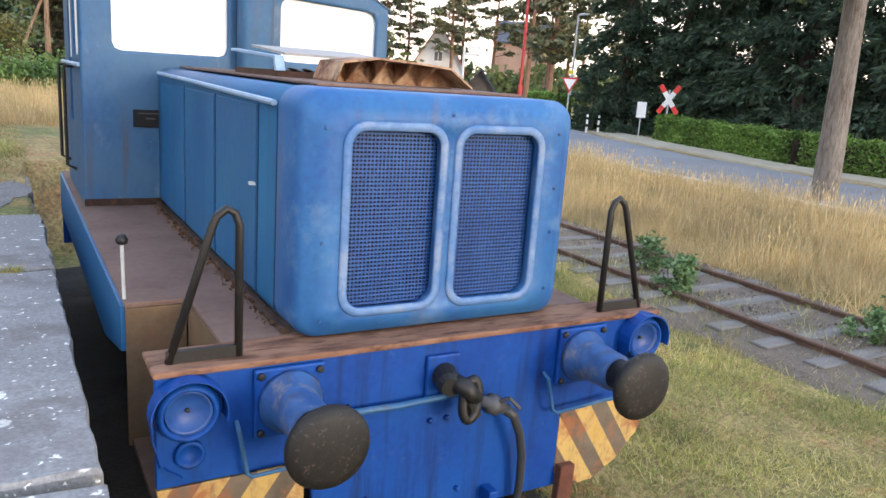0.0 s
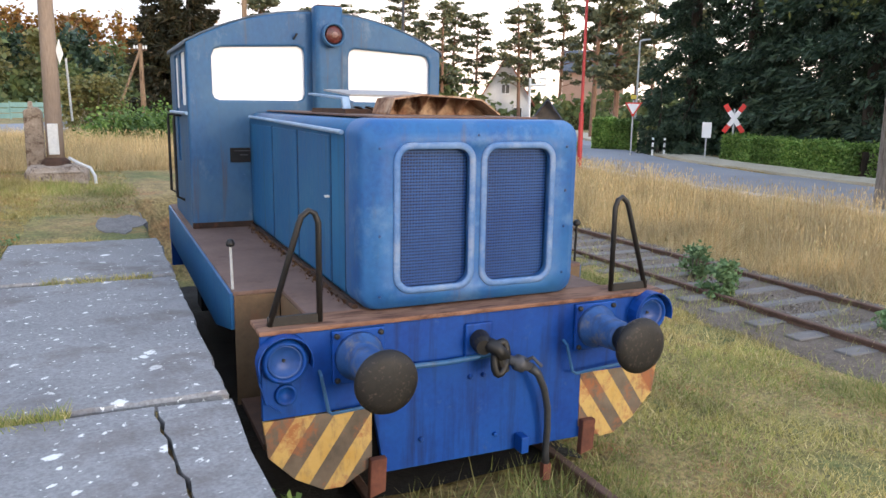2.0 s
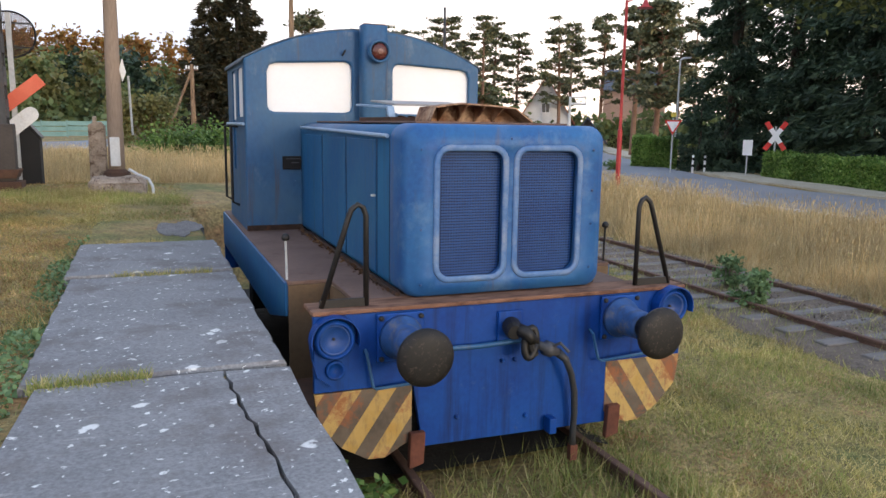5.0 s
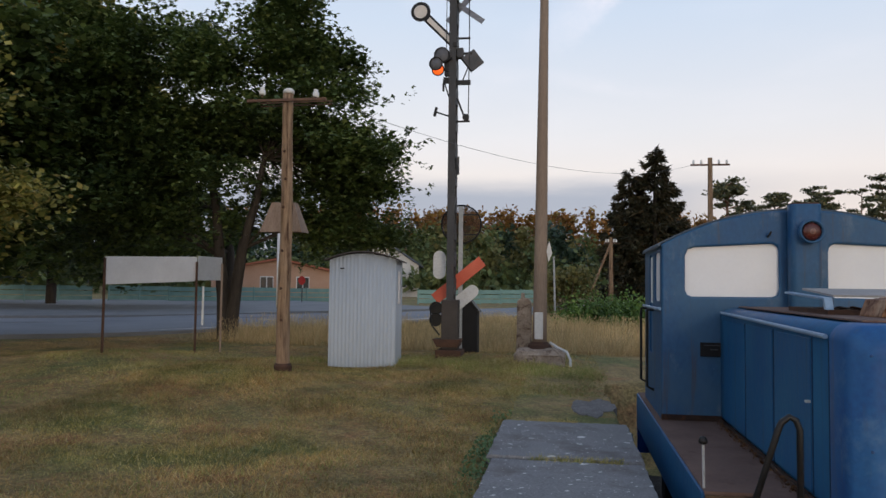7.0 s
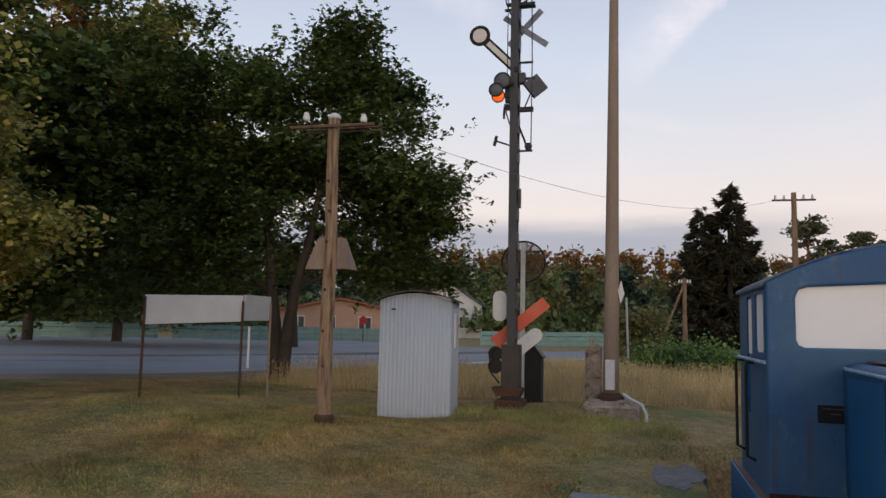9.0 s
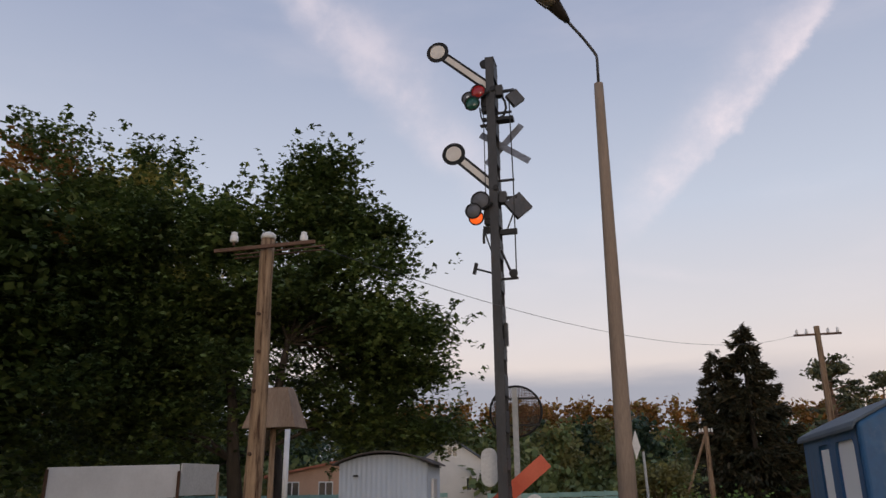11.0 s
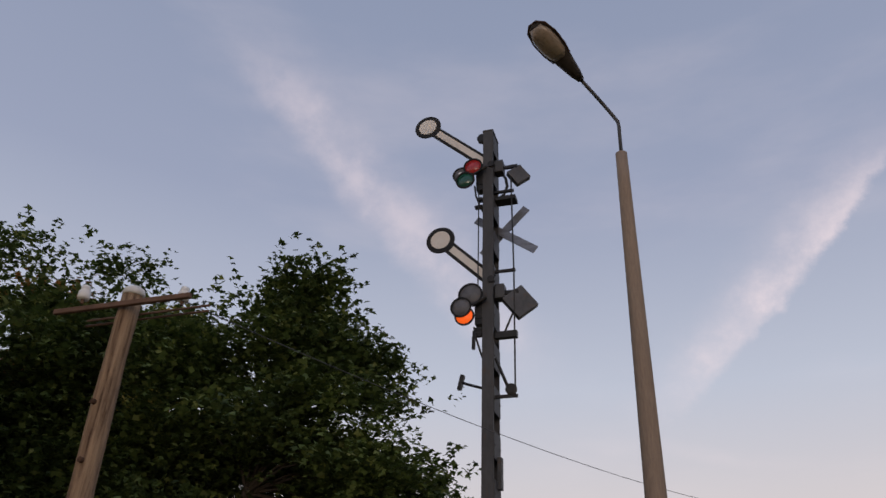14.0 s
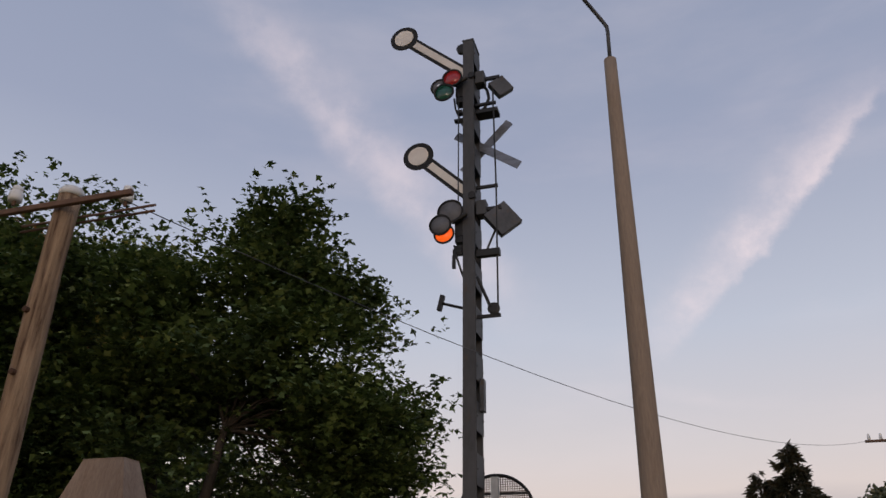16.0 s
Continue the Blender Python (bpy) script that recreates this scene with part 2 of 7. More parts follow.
RUST = (0.16, 0.075, 0.04)
blue_side = surf("faded_blue_paint", (0.00608, 0.0646, 0.19), (0.0106, 0.106, 0.251), 0.5, coarse=1.1, wear=(0.0532, 0.122, 0.198), wear_at=(0.66, 0.8), wear_scale=7, stretch=(1, 1, 0.45), drips=(0.038, 0.0684, 0.0988), fade=(0.0228, 0.129, 0.251))
blue_front = surf("chalky_blue_paint", (0.0076, 0.0646, 0.236), (0.0228, 0.114, 0.289), 0.55, coarse=2.6, wear=(0.135, 0.225, 0.37), wear_at=(0.52, 0.80), wear_scale=4.5, drips=(0.0912, 0.0912, 0.129), drip_at=(0.58, 0.76), fade=(0.03, 0.13, 0.30))
blue_beam = surf("strong_blue_paint", (0.00205, 0.0342, 0.198), (0.00479, 0.0581, 0.26), 0.5, coarse=2.2, wear=(0.041, 0.0821, 0.219), wear_at=(0.62, 0.8), wear_scale=8, drips=(0.00821, 0.0123, 0.041), drip_at=(0.52, 0.72), spec=0.22, grain=0.15, bumps=0.12)
blue_cab = surf("weathered_blue_paint", (0.0076, 0.0684, 0.19), (0.0304, 0.103, 0.198), 0.55, coarse=0.9, wear=(0.167, 0.213, 0.266), wear_at=(0.57, 0.78), wear_scale=3.5, stretch=(1, 1, 0.6), drips=(0.0836, 0.0608, 0.0494), drip_at=(0.57, 0.72), fade=(0.0532, 0.122, 0.205))
blue_roof = surf("dull_roof_paint", (0.06, 0.084, 0.114), (0.102, 0.126, 0.15), 0.7, coarse=1.5)
grille_blue = surf("dusty_grille_paint", (0.0076, 0.0456, 0.182), (0.0213, 0.0798, 0.243), 0.55, coarse=3)
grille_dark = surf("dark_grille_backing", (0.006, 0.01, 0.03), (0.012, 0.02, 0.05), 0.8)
blue_rim = surf("rubbed_pale_blue_paint", (0.0342, 0.122, 0.319), (0.129, 0.213, 0.357), 0.55, coarse=3, wear=(0.243, 0.289, 0.38), wear_at=(0.5, 0.75), wear_scale=5)
rust_deck = surf("rusty_deck_plate", (0.117, 0.0702, 0.0546), (0.172, 0.109, 0.0858), 0.85, coarse=2.2, wear=(0.0858, 0.0429, 0.025), wear_at=(0.55, 0.75), wear_scale=4)
rust_edge = surf("rust_brown_edge", (0.15, 0.07, 0.04), (0.25, 0.135, 0.085), 0.85, coarse=5, wear=(0.07, 0.028, 0.015), wear_at=(0.48, 0.64), wear_scale=8, stretch=(0.5, 2, 1))
guard_rust = surf("red_brown_rust", (0.075, 0.026, 0.016), (0.14, 0.05, 0.03), 0.9, coarse=7)
soot_rust = surf("black_brown_rust", (0.018, 0.011, 0.008), (0.05, 0.026, 0.016), 0.9, coarse=9, wear=(0.09, 0.035, 0.018), wear_at=(0.55, 0.66), wear_scale=14)
rust_dark = surf("dark_rust", (0.05, 0.028, 0.018), (0.10, 0.05, 0.03), 0.9, coarse=5)
rust_orange = surf("orange_rust", (0.26, 0.11, 0.05), (0.46, 0.33, 0.22), 0.85, coarse=7, wear=(0.10, 0.04, 0.022), wear_at=(0.46, 0.62), wear_scale=6)
brown_plate = surf("brown_weathered_plate", (0.109, 0.0663, 0.0351), (0.156, 0.101, 0.0546), 0.8, coarse=2.5, wear=RUST, wear_scale=5)
black_iron = surf("black_iron", (0.006, 0.006, 0.006), (0.015, 0.0135, 0.0125), 0.5, coarse=6, wear=(0.035, 0.025, 0.02), wear_scale=12)
under_black = surf("underframe_soot", (0.008, 0.008, 0.009), (0.018, 0.016, 0.015), 0.9)
buffer_black = surf("greasy_buffer_face", (0.004, 0.004, 0.004), (0.011, 0.009, 0.0075), 0.6, coarse=5, wear=(0.06, 0.045, 0.035), wear_at=(0.57, 0.66), wear_scale=42, bumps=0.6)
white_board = surf("white_window_board", (0.80, 0.80, 0.80), (0.86, 0.86, 0.85), 0.45, coarse=1.0, grain=0.05)
grimy_blue = surf("grimy_dark_blue_paint", (0.012, 0.05, 0.17), (0.03, 0.09, 0.24), 0.5, coarse=4, wear=(0.13, 0.13, 0.15), wear_at=(0.52, 0.68), wear_scale=11, drips=(0.03, 0.025, 0.03), drip_at=(0.52, 0.7))
off_white = surf("off_white_enamel", (0.62, 0.62, 0.60), (0.72, 0.71, 0.68), 0.5, coarse=4, wear=(0.42, 0.36, 0.30), wear_at=(0.62, 0.8))
rail_paint = surf("pale_blue_bar", (0.18, 0.30, 0.46), (0.30, 0.40, 0.52), 0.5, coarse=6)
red_lens = surf("dull_red_lens", (0.065, 0.0125, 0.008), (0.095, 0.02, 0.0125), 0.25, spec=0.6)
steel_grey = surf("weathered_steel", (0.05, 0.052, 0.058), (0.09, 0.092, 0.10), 0.55, metal=0.3, coarse=3, wear=(0.10, 0.07, 0.05), wear_scale=7)
mast_grey = surf("mast_grey_paint", (0.038, 0.038, 0.04), (0.065, 0.065, 0.068), 0.6, coarse=2.5, wear=(0.07, 0.05, 0.04), wear_scale=9, stretch=(1, 1, 0.4))
concrete = surf("weathered_concrete", (0.15, 0.15, 0.155), (0.215, 0.215, 0.215), 0.9, coarse=1.6, fine=60, wear=(0.11, 0.105, 0.10), wear_at=(0.55, 0.72), wear_scale=3, bumps=0.5)
pole_concrete = surf("pole_concrete", (0.23, 0.168, 0.123), (0.308, 0.235, 0.179), 0.9, coarse=2, fine=50, stretch=(1, 1, 0.15))
hut_grey = surf("pale_grey_corrugated", (0.40, 0.44, 0.48), (0.45, 0.49, 0.53), 0.6, coarse=0.8, fine=9, grain=0.07, wear=(0.36, 0.39, 0.41), wear_scale=2, stretch=(1, 1, 0.3), bumps=0.05)
felt = surf("roofing_felt", (0.05, 0.042, 0.04), (0.09, 0.075, 0.07), 0.95, coarse=4)
galvanised = surf("galvanised_post", (0.36, 0.37, 0.37), (0.46, 0.47, 0.47), 0.5, coarse=4)
wood_pole = surf("bleached_wood_pole", (0.20, 0.125, 0.075), (0.37, 0.255, 0.16), 0.9, coarse=3.2, fine=24, wear=(0.07, 0.035, 0.02), wear_at=(0.49, 0.64), wear_scale=6, stretch=(3, 3, 0.26), bumps=1.0, bump_dist=0.014, grain=0.4)
wood_board = surf("worn_wood_board", (0.22, 0.15, 0.11), (0.32, 0.24, 0.18), 0.9, coarse=3, stretch=(3, 3, 0.4))
arm_rust = surf("rusty_crossarm", (0.09, 0.052, 0.036), (0.17, 0.10, 0.07), 0.9, coarse=4)
porcelain = surf("white_porcelain", (0.72, 0.71, 0.68), (0.80, 0.79, 0.76), 0.2, grain=0.05)
panel_white = surf("weathered_white_panel", (0.58, 0.57, 0.56), (0.68, 0.67, 0.66), 0.5, coarse=1.5, grain=0.08)
bark = surf("grey_bark", (0.115, 0.098, 0.083), (0.21, 0.185, 0.16), 0.95, coarse=2, fine=9, wear=(0.09, 0.065, 0.05), wear_at=(0.52, 0.66), wear_scale=5, stretch=(2, 2, 0.4), bumps=1.0, bump_dist=0.05, grain=0.5)
bark_dark = surf("dark_bark", (0.035, 0.028, 0.022), (0.07, 0.055, 0.042), 0.95, coarse=3, fine=14, stretch=(2, 2, 0.35), bumps=1.0, bump_dist=0.03)
pine_bark = surf("reddish_pine_bark", (0.16, 0.085, 0.055), (0.24, 0.14, 0.09), 0.95, coarse=2)
sign_red = surf("signal_red_enamel", (0.55, 0.03, 0.025), (0.66, 0.05, 0.04), 0.4, grain=0.08, wear=(0.45, 0.2, 0.15), wear_at=(0.7, 0.85))
orange_red = surf("faded_red_blade", (0.60, 0.10, 0.05), (0.70, 0.15, 0.08), 0.5, grain=0.1)
pole_red = surf("red_pole_paint", (0.36, 0.03, 0.035), (0.46, 0.05, 0.05), 0.45, grain=0.1)
sign_white = surf("white_enamel", (0.74, 0.74, 0.74), (0.80, 0.80, 0.80), 0.35, grain=0.05)
sign_black = surf("black_enamel", (0.006, 0.006, 0.007), (0.013, 0.012, 0.012), 0.72)
asphalt = surf("worn_asphalt", (0.18, 0.19, 0.21), (0.24, 0.25, 0.27), 0.85, coarse=0.35, fine=30, wear=(0.27, 0.27, 0.275), wear_at=(0.6, 0.8), wear_scale=1.2)
white_line = surf("road_marking", (0.5, 0.5, 0.5), (0.62, 0.62, 0.61), 0.7, coarse=3)
rail_steel = surf("rusty_rail", (0.09, 0.05, 0.035), (0.15, 0.085, 0.06), 0.75, coarse=4)
sleeper_wood = surf("grey_sleeper_wood", (0.12, 0.11, 0.10), (0.21, 0.19, 0.175), 0.95, coarse=3, stretch=(0.4, 3, 3), bumps=0.7, bump_dist=0.01)
gravel = surf("grey_ballast", (0.095, 0.07, 0.052), (0.20, 0.16, 0.125), 0.95, coarse=12, fine=45, bumps=1.0, bump_dist=0.03, grain=0.5)


def glow(name, colour, strength):
    m, ns, ls, b = material(name, 0.3)
    b.inputs["Base Color"].default_value = (*colour, 1)
    b.inputs["Emission Color"].default_value, b.inputs["Emission Strength"].default_value = (*colour, 1), strength
    return m


def leafy(name, stops, rough=0.6, through_light=0.3, spec=0.3, other=None, dry=None):
    """Leaf and blade colours that vary from piece to piece and in large drifts."""
    m, ns, ls, b = material(name, rough, 0, spec)
    geo = ns.new("ShaderNodeNewGeometry")
    col = ramp_out(ns, ls, geo.outputs["Random Per Island"], stops)
    if other:
        pick = ramp_out(ns, ls, noise_out(ns, ls, 0.5, 6, rough=0.65), [(0.48, (0, 0, 0)), (0.62, (1, 1, 1))])
        col = mix_out(ns, ls, pick, col, ramp_out(ns, ls, geo.outputs["Random Per Island"], other))
    if dry:
        pick = ramp_out(ns, ls, noise_out(ns, ls, 0.83, 8, rough=0.72), [(0.53, (0, 0, 0)), (0.63, (0.85, 0.85, 0.85))])
        col = mix_out(ns, ls, pick, col, ramp_out(ns, ls, geo.outputs["Random Per Island"], dry))
        clod = ramp_out(ns, ls, noise_out(ns, ls, 4.5, 8, rough=0.7), [(0.34, (0.62, 0.62, 0.62)), (0.66, (1.3, 1.26, 1.18))])
        col = mix_out(ns, ls, 1.0, col, clod, "MULTIPLY")
    drift = ramp_out(ns, ls, noise_out(ns, ls, 0.55, 3), [(0.35, (0.65, 0.65, 0.65)), (0.65, (1.25, 1.2, 1.1))])
    col = mix_out(ns, ls, 1.0, col, drift, "MULTIPLY")
    ls.new(col, b.inputs["Base Color"])
    t = ns.new("ShaderNodeBsdfTranslucent")
    ls.new(col, t.inputs[0])
    mx = ns.new("ShaderNodeMixShader")
    mx.inputs[0].default_value = through_light
    ls.new(b.outputs[0], mx.inputs[1])
    ls.new(t.outputs[0], mx.inputs[2])
    ls.new(mx.outputs[0], ns["Material Output"].inputs[0])
    return m


maple_leaf = leafy("maple_leaves", [(0.0, (0.041, 0.0656, 0.0205)), (0.5, (0.0943, 0.143, 0.041)), (0.85, (0.156, 0.213, 0.0656)), (1.0, (0.238, 0.279, 0.0984))], 0.5, 0.25, 0.3)
roadside_leaf = leafy("roadside_leaves", [(0.0, (0.04, 0.06, 0.02)), (0.6, (0.09, 0.12, 0.04)), (1.0, (0.16, 0.19, 0.07))])
gold_leaf = leafy("sunlit_yellow_green_leaves", [(0.0, (0.134, 0.154, 0.0389)), (0.5, (0.318, 0.318, 0.0869)), (0.85, (0.512, 0.471, 0.143)), (1.0, (0.594, 0.451, 0.154))], 0.5, 0.4)
autumn_leaf = leafy("turning_leaves", [(0.0, (0.20, 0.095, 0.03)), (0.5, (0.33, 0.165, 0.05)), (1.0, (0.24, 0.19, 0.06))], 0.5, 0.35)
wood_leaf = leafy("woodland_leaves", [(0.0, (0.10, 0.145, 0.06)), (0.6, (0.15, 0.195, 0.077)), (1.0, (0.23, 0.25, 0.10))])
olive_leaf = leafy("olive_leaves", [(0.0, (0.15, 0.155, 0.06)), (0.6, (0.21, 0.21, 0.08)), (1.0, (0.29, 0.26, 0.11))])
bush_leaf = leafy("bush_leaves", [(0.0, (0.07, 0.14, 0.035)), (0.5, (0.13, 0.23, 0.06)), (1.0, (0.22, 0.32, 0.10))])
hedge_leaf = leafy("hedge_leaves", [(0.0, (0.07, 0.15, 0.03)), (0.5, (0.15, 0.27, 0.06)), (1.0, (0.30, 0.42, 0.12))])
conifer_leaf = leafy("dark_conifer_needles", [(0.0, (0.022, 0.045, 0.03)), (0.6, (0.045, 0.08, 0.05)), (1.0, (0.085, 0.125, 0.075))], through_light=0.1)
spruce_leaf = leafy("warm_spruce_needles", [(0.0, (0.021, 0.024, 0.012)), (0.6, (0.042, 0.0408, 0.0192)), (1.0, (0.084, 0.06, 0.03))], through_light=0.1)
pine_leaf = leafy("pine_needles", [(0.0, (0.07, 0.09, 0.055)), (0.6, (0.14, 0.155, 0.085)), (1.0, (0.26, 0.23, 0.12))], through_light=0.1)
lawn_blade = leafy("short_dry_grass", [(0.0, (0.22, 0.15, 0.055)), (0.4, (0.42, 0.29, 0.115)), (1.0, (0.68, 0.50, 0.25))],
                   other=[(0.0, (0.13, 0.15, 0.04)), (0.6, (0.27, 0.255, 0.08)), (1.0, (0.50, 0.41, 0.17))],
                   dry=[(0.0, (0.24, 0.14, 0.065)), (0.5, (0.44, 0.27, 0.13)), (1.0, (0.62, 0.43, 0.23))])
green_blade = leafy("green_grass", [(0.0, (0.19, 0.26, 0.06)), (0.5, (0.34, 0.37, 0.12)), (0.85, (0.54, 0.48, 0.21)), (1.0, (0.68, 0.58, 0.33))],
                    other=[(0.0, (0.32, 0.27, 0.09)), (0.5, (0.50, 0.41, 0.17)), (1.0, (0.68, 0.57, 0.31))])
straw_blade = leafy("tall_straw_grass", [(0.0, (0.42, 0.31, 0.15)), (0.5, (0.62, 0.48, 0.26)), (0.85, (0.76, 0.63, 0.39)), (1.0, (0.36, 0.34, 0.15))], through_light=0.4)


dead_leaf = leafy("dead_leaves", [(0.0, (0.035, 0.0175, 0.009)), (0.5, (0.085, 0.0425, 0.02)), (1.0, (0.15, 0.085, 0.04))], 0.8, 0.1)


def striped(name, sign):
    """Yellow and black warning paint, chipped and rusting."""
    m, ns, ls, b = material(name, 0.6)
    tc, sp = ns.new("ShaderNodeTexCoord"), ns.new("ShaderNodeSeparateXYZ")
    ls.new(tc.outputs["Object"], sp.inputs[0])

    def calc(op, a, b2):
        n = ns.new("ShaderNodeMath")
        n.operation = op
        for i, v in enumerate((a, b2)):
            if isinstance(v, (int, float)):
                n.inputs[i].default_value = v
            else:
                ls.new(v, n.inputs[i])
        return n.outputs[0]
    run = calc("ADD", calc("MULTIPLY", sp.outputs[0], sign * 1.0), calc("MULTIPLY", sp.outputs[2], -0.68))
    saw = calc("FRACT", calc("ADD", calc("DIVIDE", run, 0.255), 20.35), 0)
    band = calc("GREATER_THAN", saw, 0.5)
    yellow = ramp_out(ns, ls, noise_out(ns, ls, 4, 6), [(0.35, (0.40, 0.24, 0.055)), (0.65, (0.50, 0.37, 0.14))])
    dark = ramp_out(ns, ls, noise_out(ns, ls, 5, 6), [(0.35, (0.07, 0.055, 0.04)), (0.65, (0.14, 0.11, 0.08))])
    col = mix_out(ns, ls, band, dark, yellow)
    chips = ramp_out(ns, ls, noise_out(ns, ls, 4, 9, rough=0.72), [(0.50, (0, 0, 0)), (0.62, (0.9, 0.9, 0.9))])
    col = mix_out(ns, ls, chips, col, (0.27, 0.09, 0.03))
    grime = ramp_out(ns, ls, noise_out(ns, ls, 16, 8, (1, 1, 0.3), 0.7), [(0.5, (0, 0, 0)), (0.72, (0.75, 0.75, 0.75))])
    col = mix_out(ns, ls, grime, col, (0.12, 0.09, 0.06))
    ls.new(col, b.inputs["Base Color"])
    bump(ns, ls, b, noise_out(ns, ls, 30), 0.3, 0.004)
    return m


def ground_material():
    """Patchy dry lawn with greener drifts and bare brown soil."""
    m, ns, ls, b = material("patchy_ground", 0.95)
    drift = noise_out(ns, ls, 0.5, 6, rough=0.65)
    mid = noise_out(ns, ls, 1.1, 7, rough=0.7)
    fine = noise_out(ns, ls, 22, 8)
    a = ramp_out(ns, ls, mid, [(0.32, (0.21, 0.165, 0.065)), (0.5, (0.31, 0.23, 0.10)), (0.68, (0.40, 0.285, 0.14))])
    g = ramp_out(ns, ls, mid, [(0.32, (0.11, 0.14, 0.042)), (0.68, (0.24, 0.23, 0.085))])
    sel = ramp_out(ns, ls, drift, [(0.48, (0, 0, 0)), (0.62, (1, 1, 1))])
    col = mix_out(ns, ls, sel, a, g)
    dry = ramp_out(ns, ls, noise_out(ns, ls, 0.83, 8, rough=0.72), [(0.53, (0, 0, 0)), (0.63, (0.85, 0.85, 0.85))])
    col = mix_out(ns, ls, dry, col, (0.34, 0.185, 0.08))
    clod = noise_out(ns, ls, 4.5, 8, rough=0.7)
    col = mix_out(ns, ls, 0.8, col, ramp_out(ns, ls, clod, [(0.32, (0.6, 0.6, 0.6)), (0.68, (1.3, 1.27, 1.2))]), "MULTIPLY")
    col = mix_out(ns, ls, 0.8, col, ramp_out(ns, ls, fine, [(0.32, (0.3, 0.3, 0.3)), (0.68, (1.5, 1.45, 1.35))]), "MULTIPLY")
    ls.new(col, b.inputs["Base Color"])
    bump(ns, ls, b, fine, 0.8, 0.03)
    return m


soil = ground_material()


# ---------------------------------------------------------------- ground, ramp, tracks, roads
def smooth_step(a, lo, hi):
    t = np.clip((a - lo) / (hi - lo), 0, 1)
    return t * t * (3 - 2 * t)


def height(x, y):
    """Lawn level beside the ramp, dropping to the track level on its far side."""
    x, y = np.asarray(x, float), np.asarray(y, float)
    far = np.hypot(x + 2.5, y + 4)
    high = 1.04 + 0.05 * np.sin(x * 0.5 + 1) * np.sin(y * 0.43) + 0.006 * np.clip(far - 25, 0, 120) - 0.05 * smooth_step(-x, 9, 16)
    high = high + 0.26 * np.exp(-((x + 7.2) ** 2 / 7 + (y - 6.9) ** 2 / 5)) + 0.32 * np.exp(-((x + 11.5) ** 2 + (y - 9.3) ** 2) / 7) - 0.09 * np.exp(-((x + 6.5) ** 2 + (y - 10.5) ** 2) / 1.6) + 0.17 * np.exp(-((x + 3.8) ** 2 / 3.4 + (y - 12.1) ** 2 / 1.8))
    low = -0.13 + 0.04 * np.sin(x * 0.9) * np.sin(y * 0.7) + 0.22 * smooth_step(x, 7.6, 12) + 0.004 * np.clip(far - 25, 0, 150)
    edge = -1.76 + 6.5 * smooth_step(y, 8.3, 11)
    width = 0.04 + 4.0 * smooth_step(y, 8.2, 11.5)
    k = smooth_step(x, edge - width, edge)
    return high * (1 - k) + low * k


def spread(near, step, far_to, growth=1.22):
    out, v, s = list(np.arange(-near, near + step / 2, step)), near, step
    while v < far_to:
        s *= growth
        v += s
        out.append(v)
        out.insert(0, -v)
    return out


gx = np.array(sorted(set(np.round(spread(24, 0.6, 700), 3)) | {-1.84, -1.80, -1.78, -1.76, -1.74, -1.6}))
gy = np.array([v + 6 for v in spread(24, 0.6, 700)])
X, Y = np.meshgrid(gx, gy)
Z = height(X, Y)
me = bpy.data.meshes.new("ground")
nx, ny = len(gx), len(gy)
idx = np.arange(nx * ny).reshape(ny, nx)
quads = np.stack([idx[:-1, :-1], idx[:-1, 1:], idx[1:, 1:], idx[1:, :-1]], -1).reshape(-1, 4)
me.from_pydata(np.stack([X, Y, Z], -1).reshape(-1, 3).tolist(), [], quads.tolist())
tagged(link("ground", me, soil, smooth=True), "patchy dry lawn and rough grass around the tracks", "ground", "", "structure")


def ribbon(name, centre, width, lift, mat, label, category, kind="structure", parent=None, step=2.0):
    """A strip of road that follows the ground along a line of points."""
    pts = []
    for (ax, ay), (bx, by) in zip(centre, centre[1:]):
        n = max(2, int(math.hypot(bx - ax, by - ay) / step))
        pts += [(ax + (bx - ax) * i / n, ay + (by - ay) * i / n) for i in range(n)]
    pts.append(centre[-1])
    pts = np.array(pts)
    for _ in range(6):
        pts[1:-1] = (pts[:-2] + 2 * pts[1:-1] + pts[2:]) / 4
    d = np.gradient(pts, axis=0)
    d /= np.linalg.norm(d, axis=1)[:, None]
    nrm = np.stack([d[:, 1], -d[:, 0]], 1)
    rows = []
    for o in (-width / 2, -width / 2, -width / 6, width / 6, width / 2, width / 2):
        rows.append(pts + nrm * o)
    zc = np.max([height(r[:, 0], r[:, 1]) for r in rows], axis=0) + lift
    bm = bmesh.new()
    loops = []
    for k, r in enumerate(rows):
        dz = -0.25 if k in (0, 5) else (0.03 if k in (2, 3) else 0)
        loops.append([(px, py, pz + dz) for (px, py), pz in zip(r, zc)])
    rings(bm, loops, closed=False, cap0=False, cap1=False)
    ob = part(name, bm, mat, parent, label)
    return tagged(ob, label, category, "", kind) if parent is None else ob


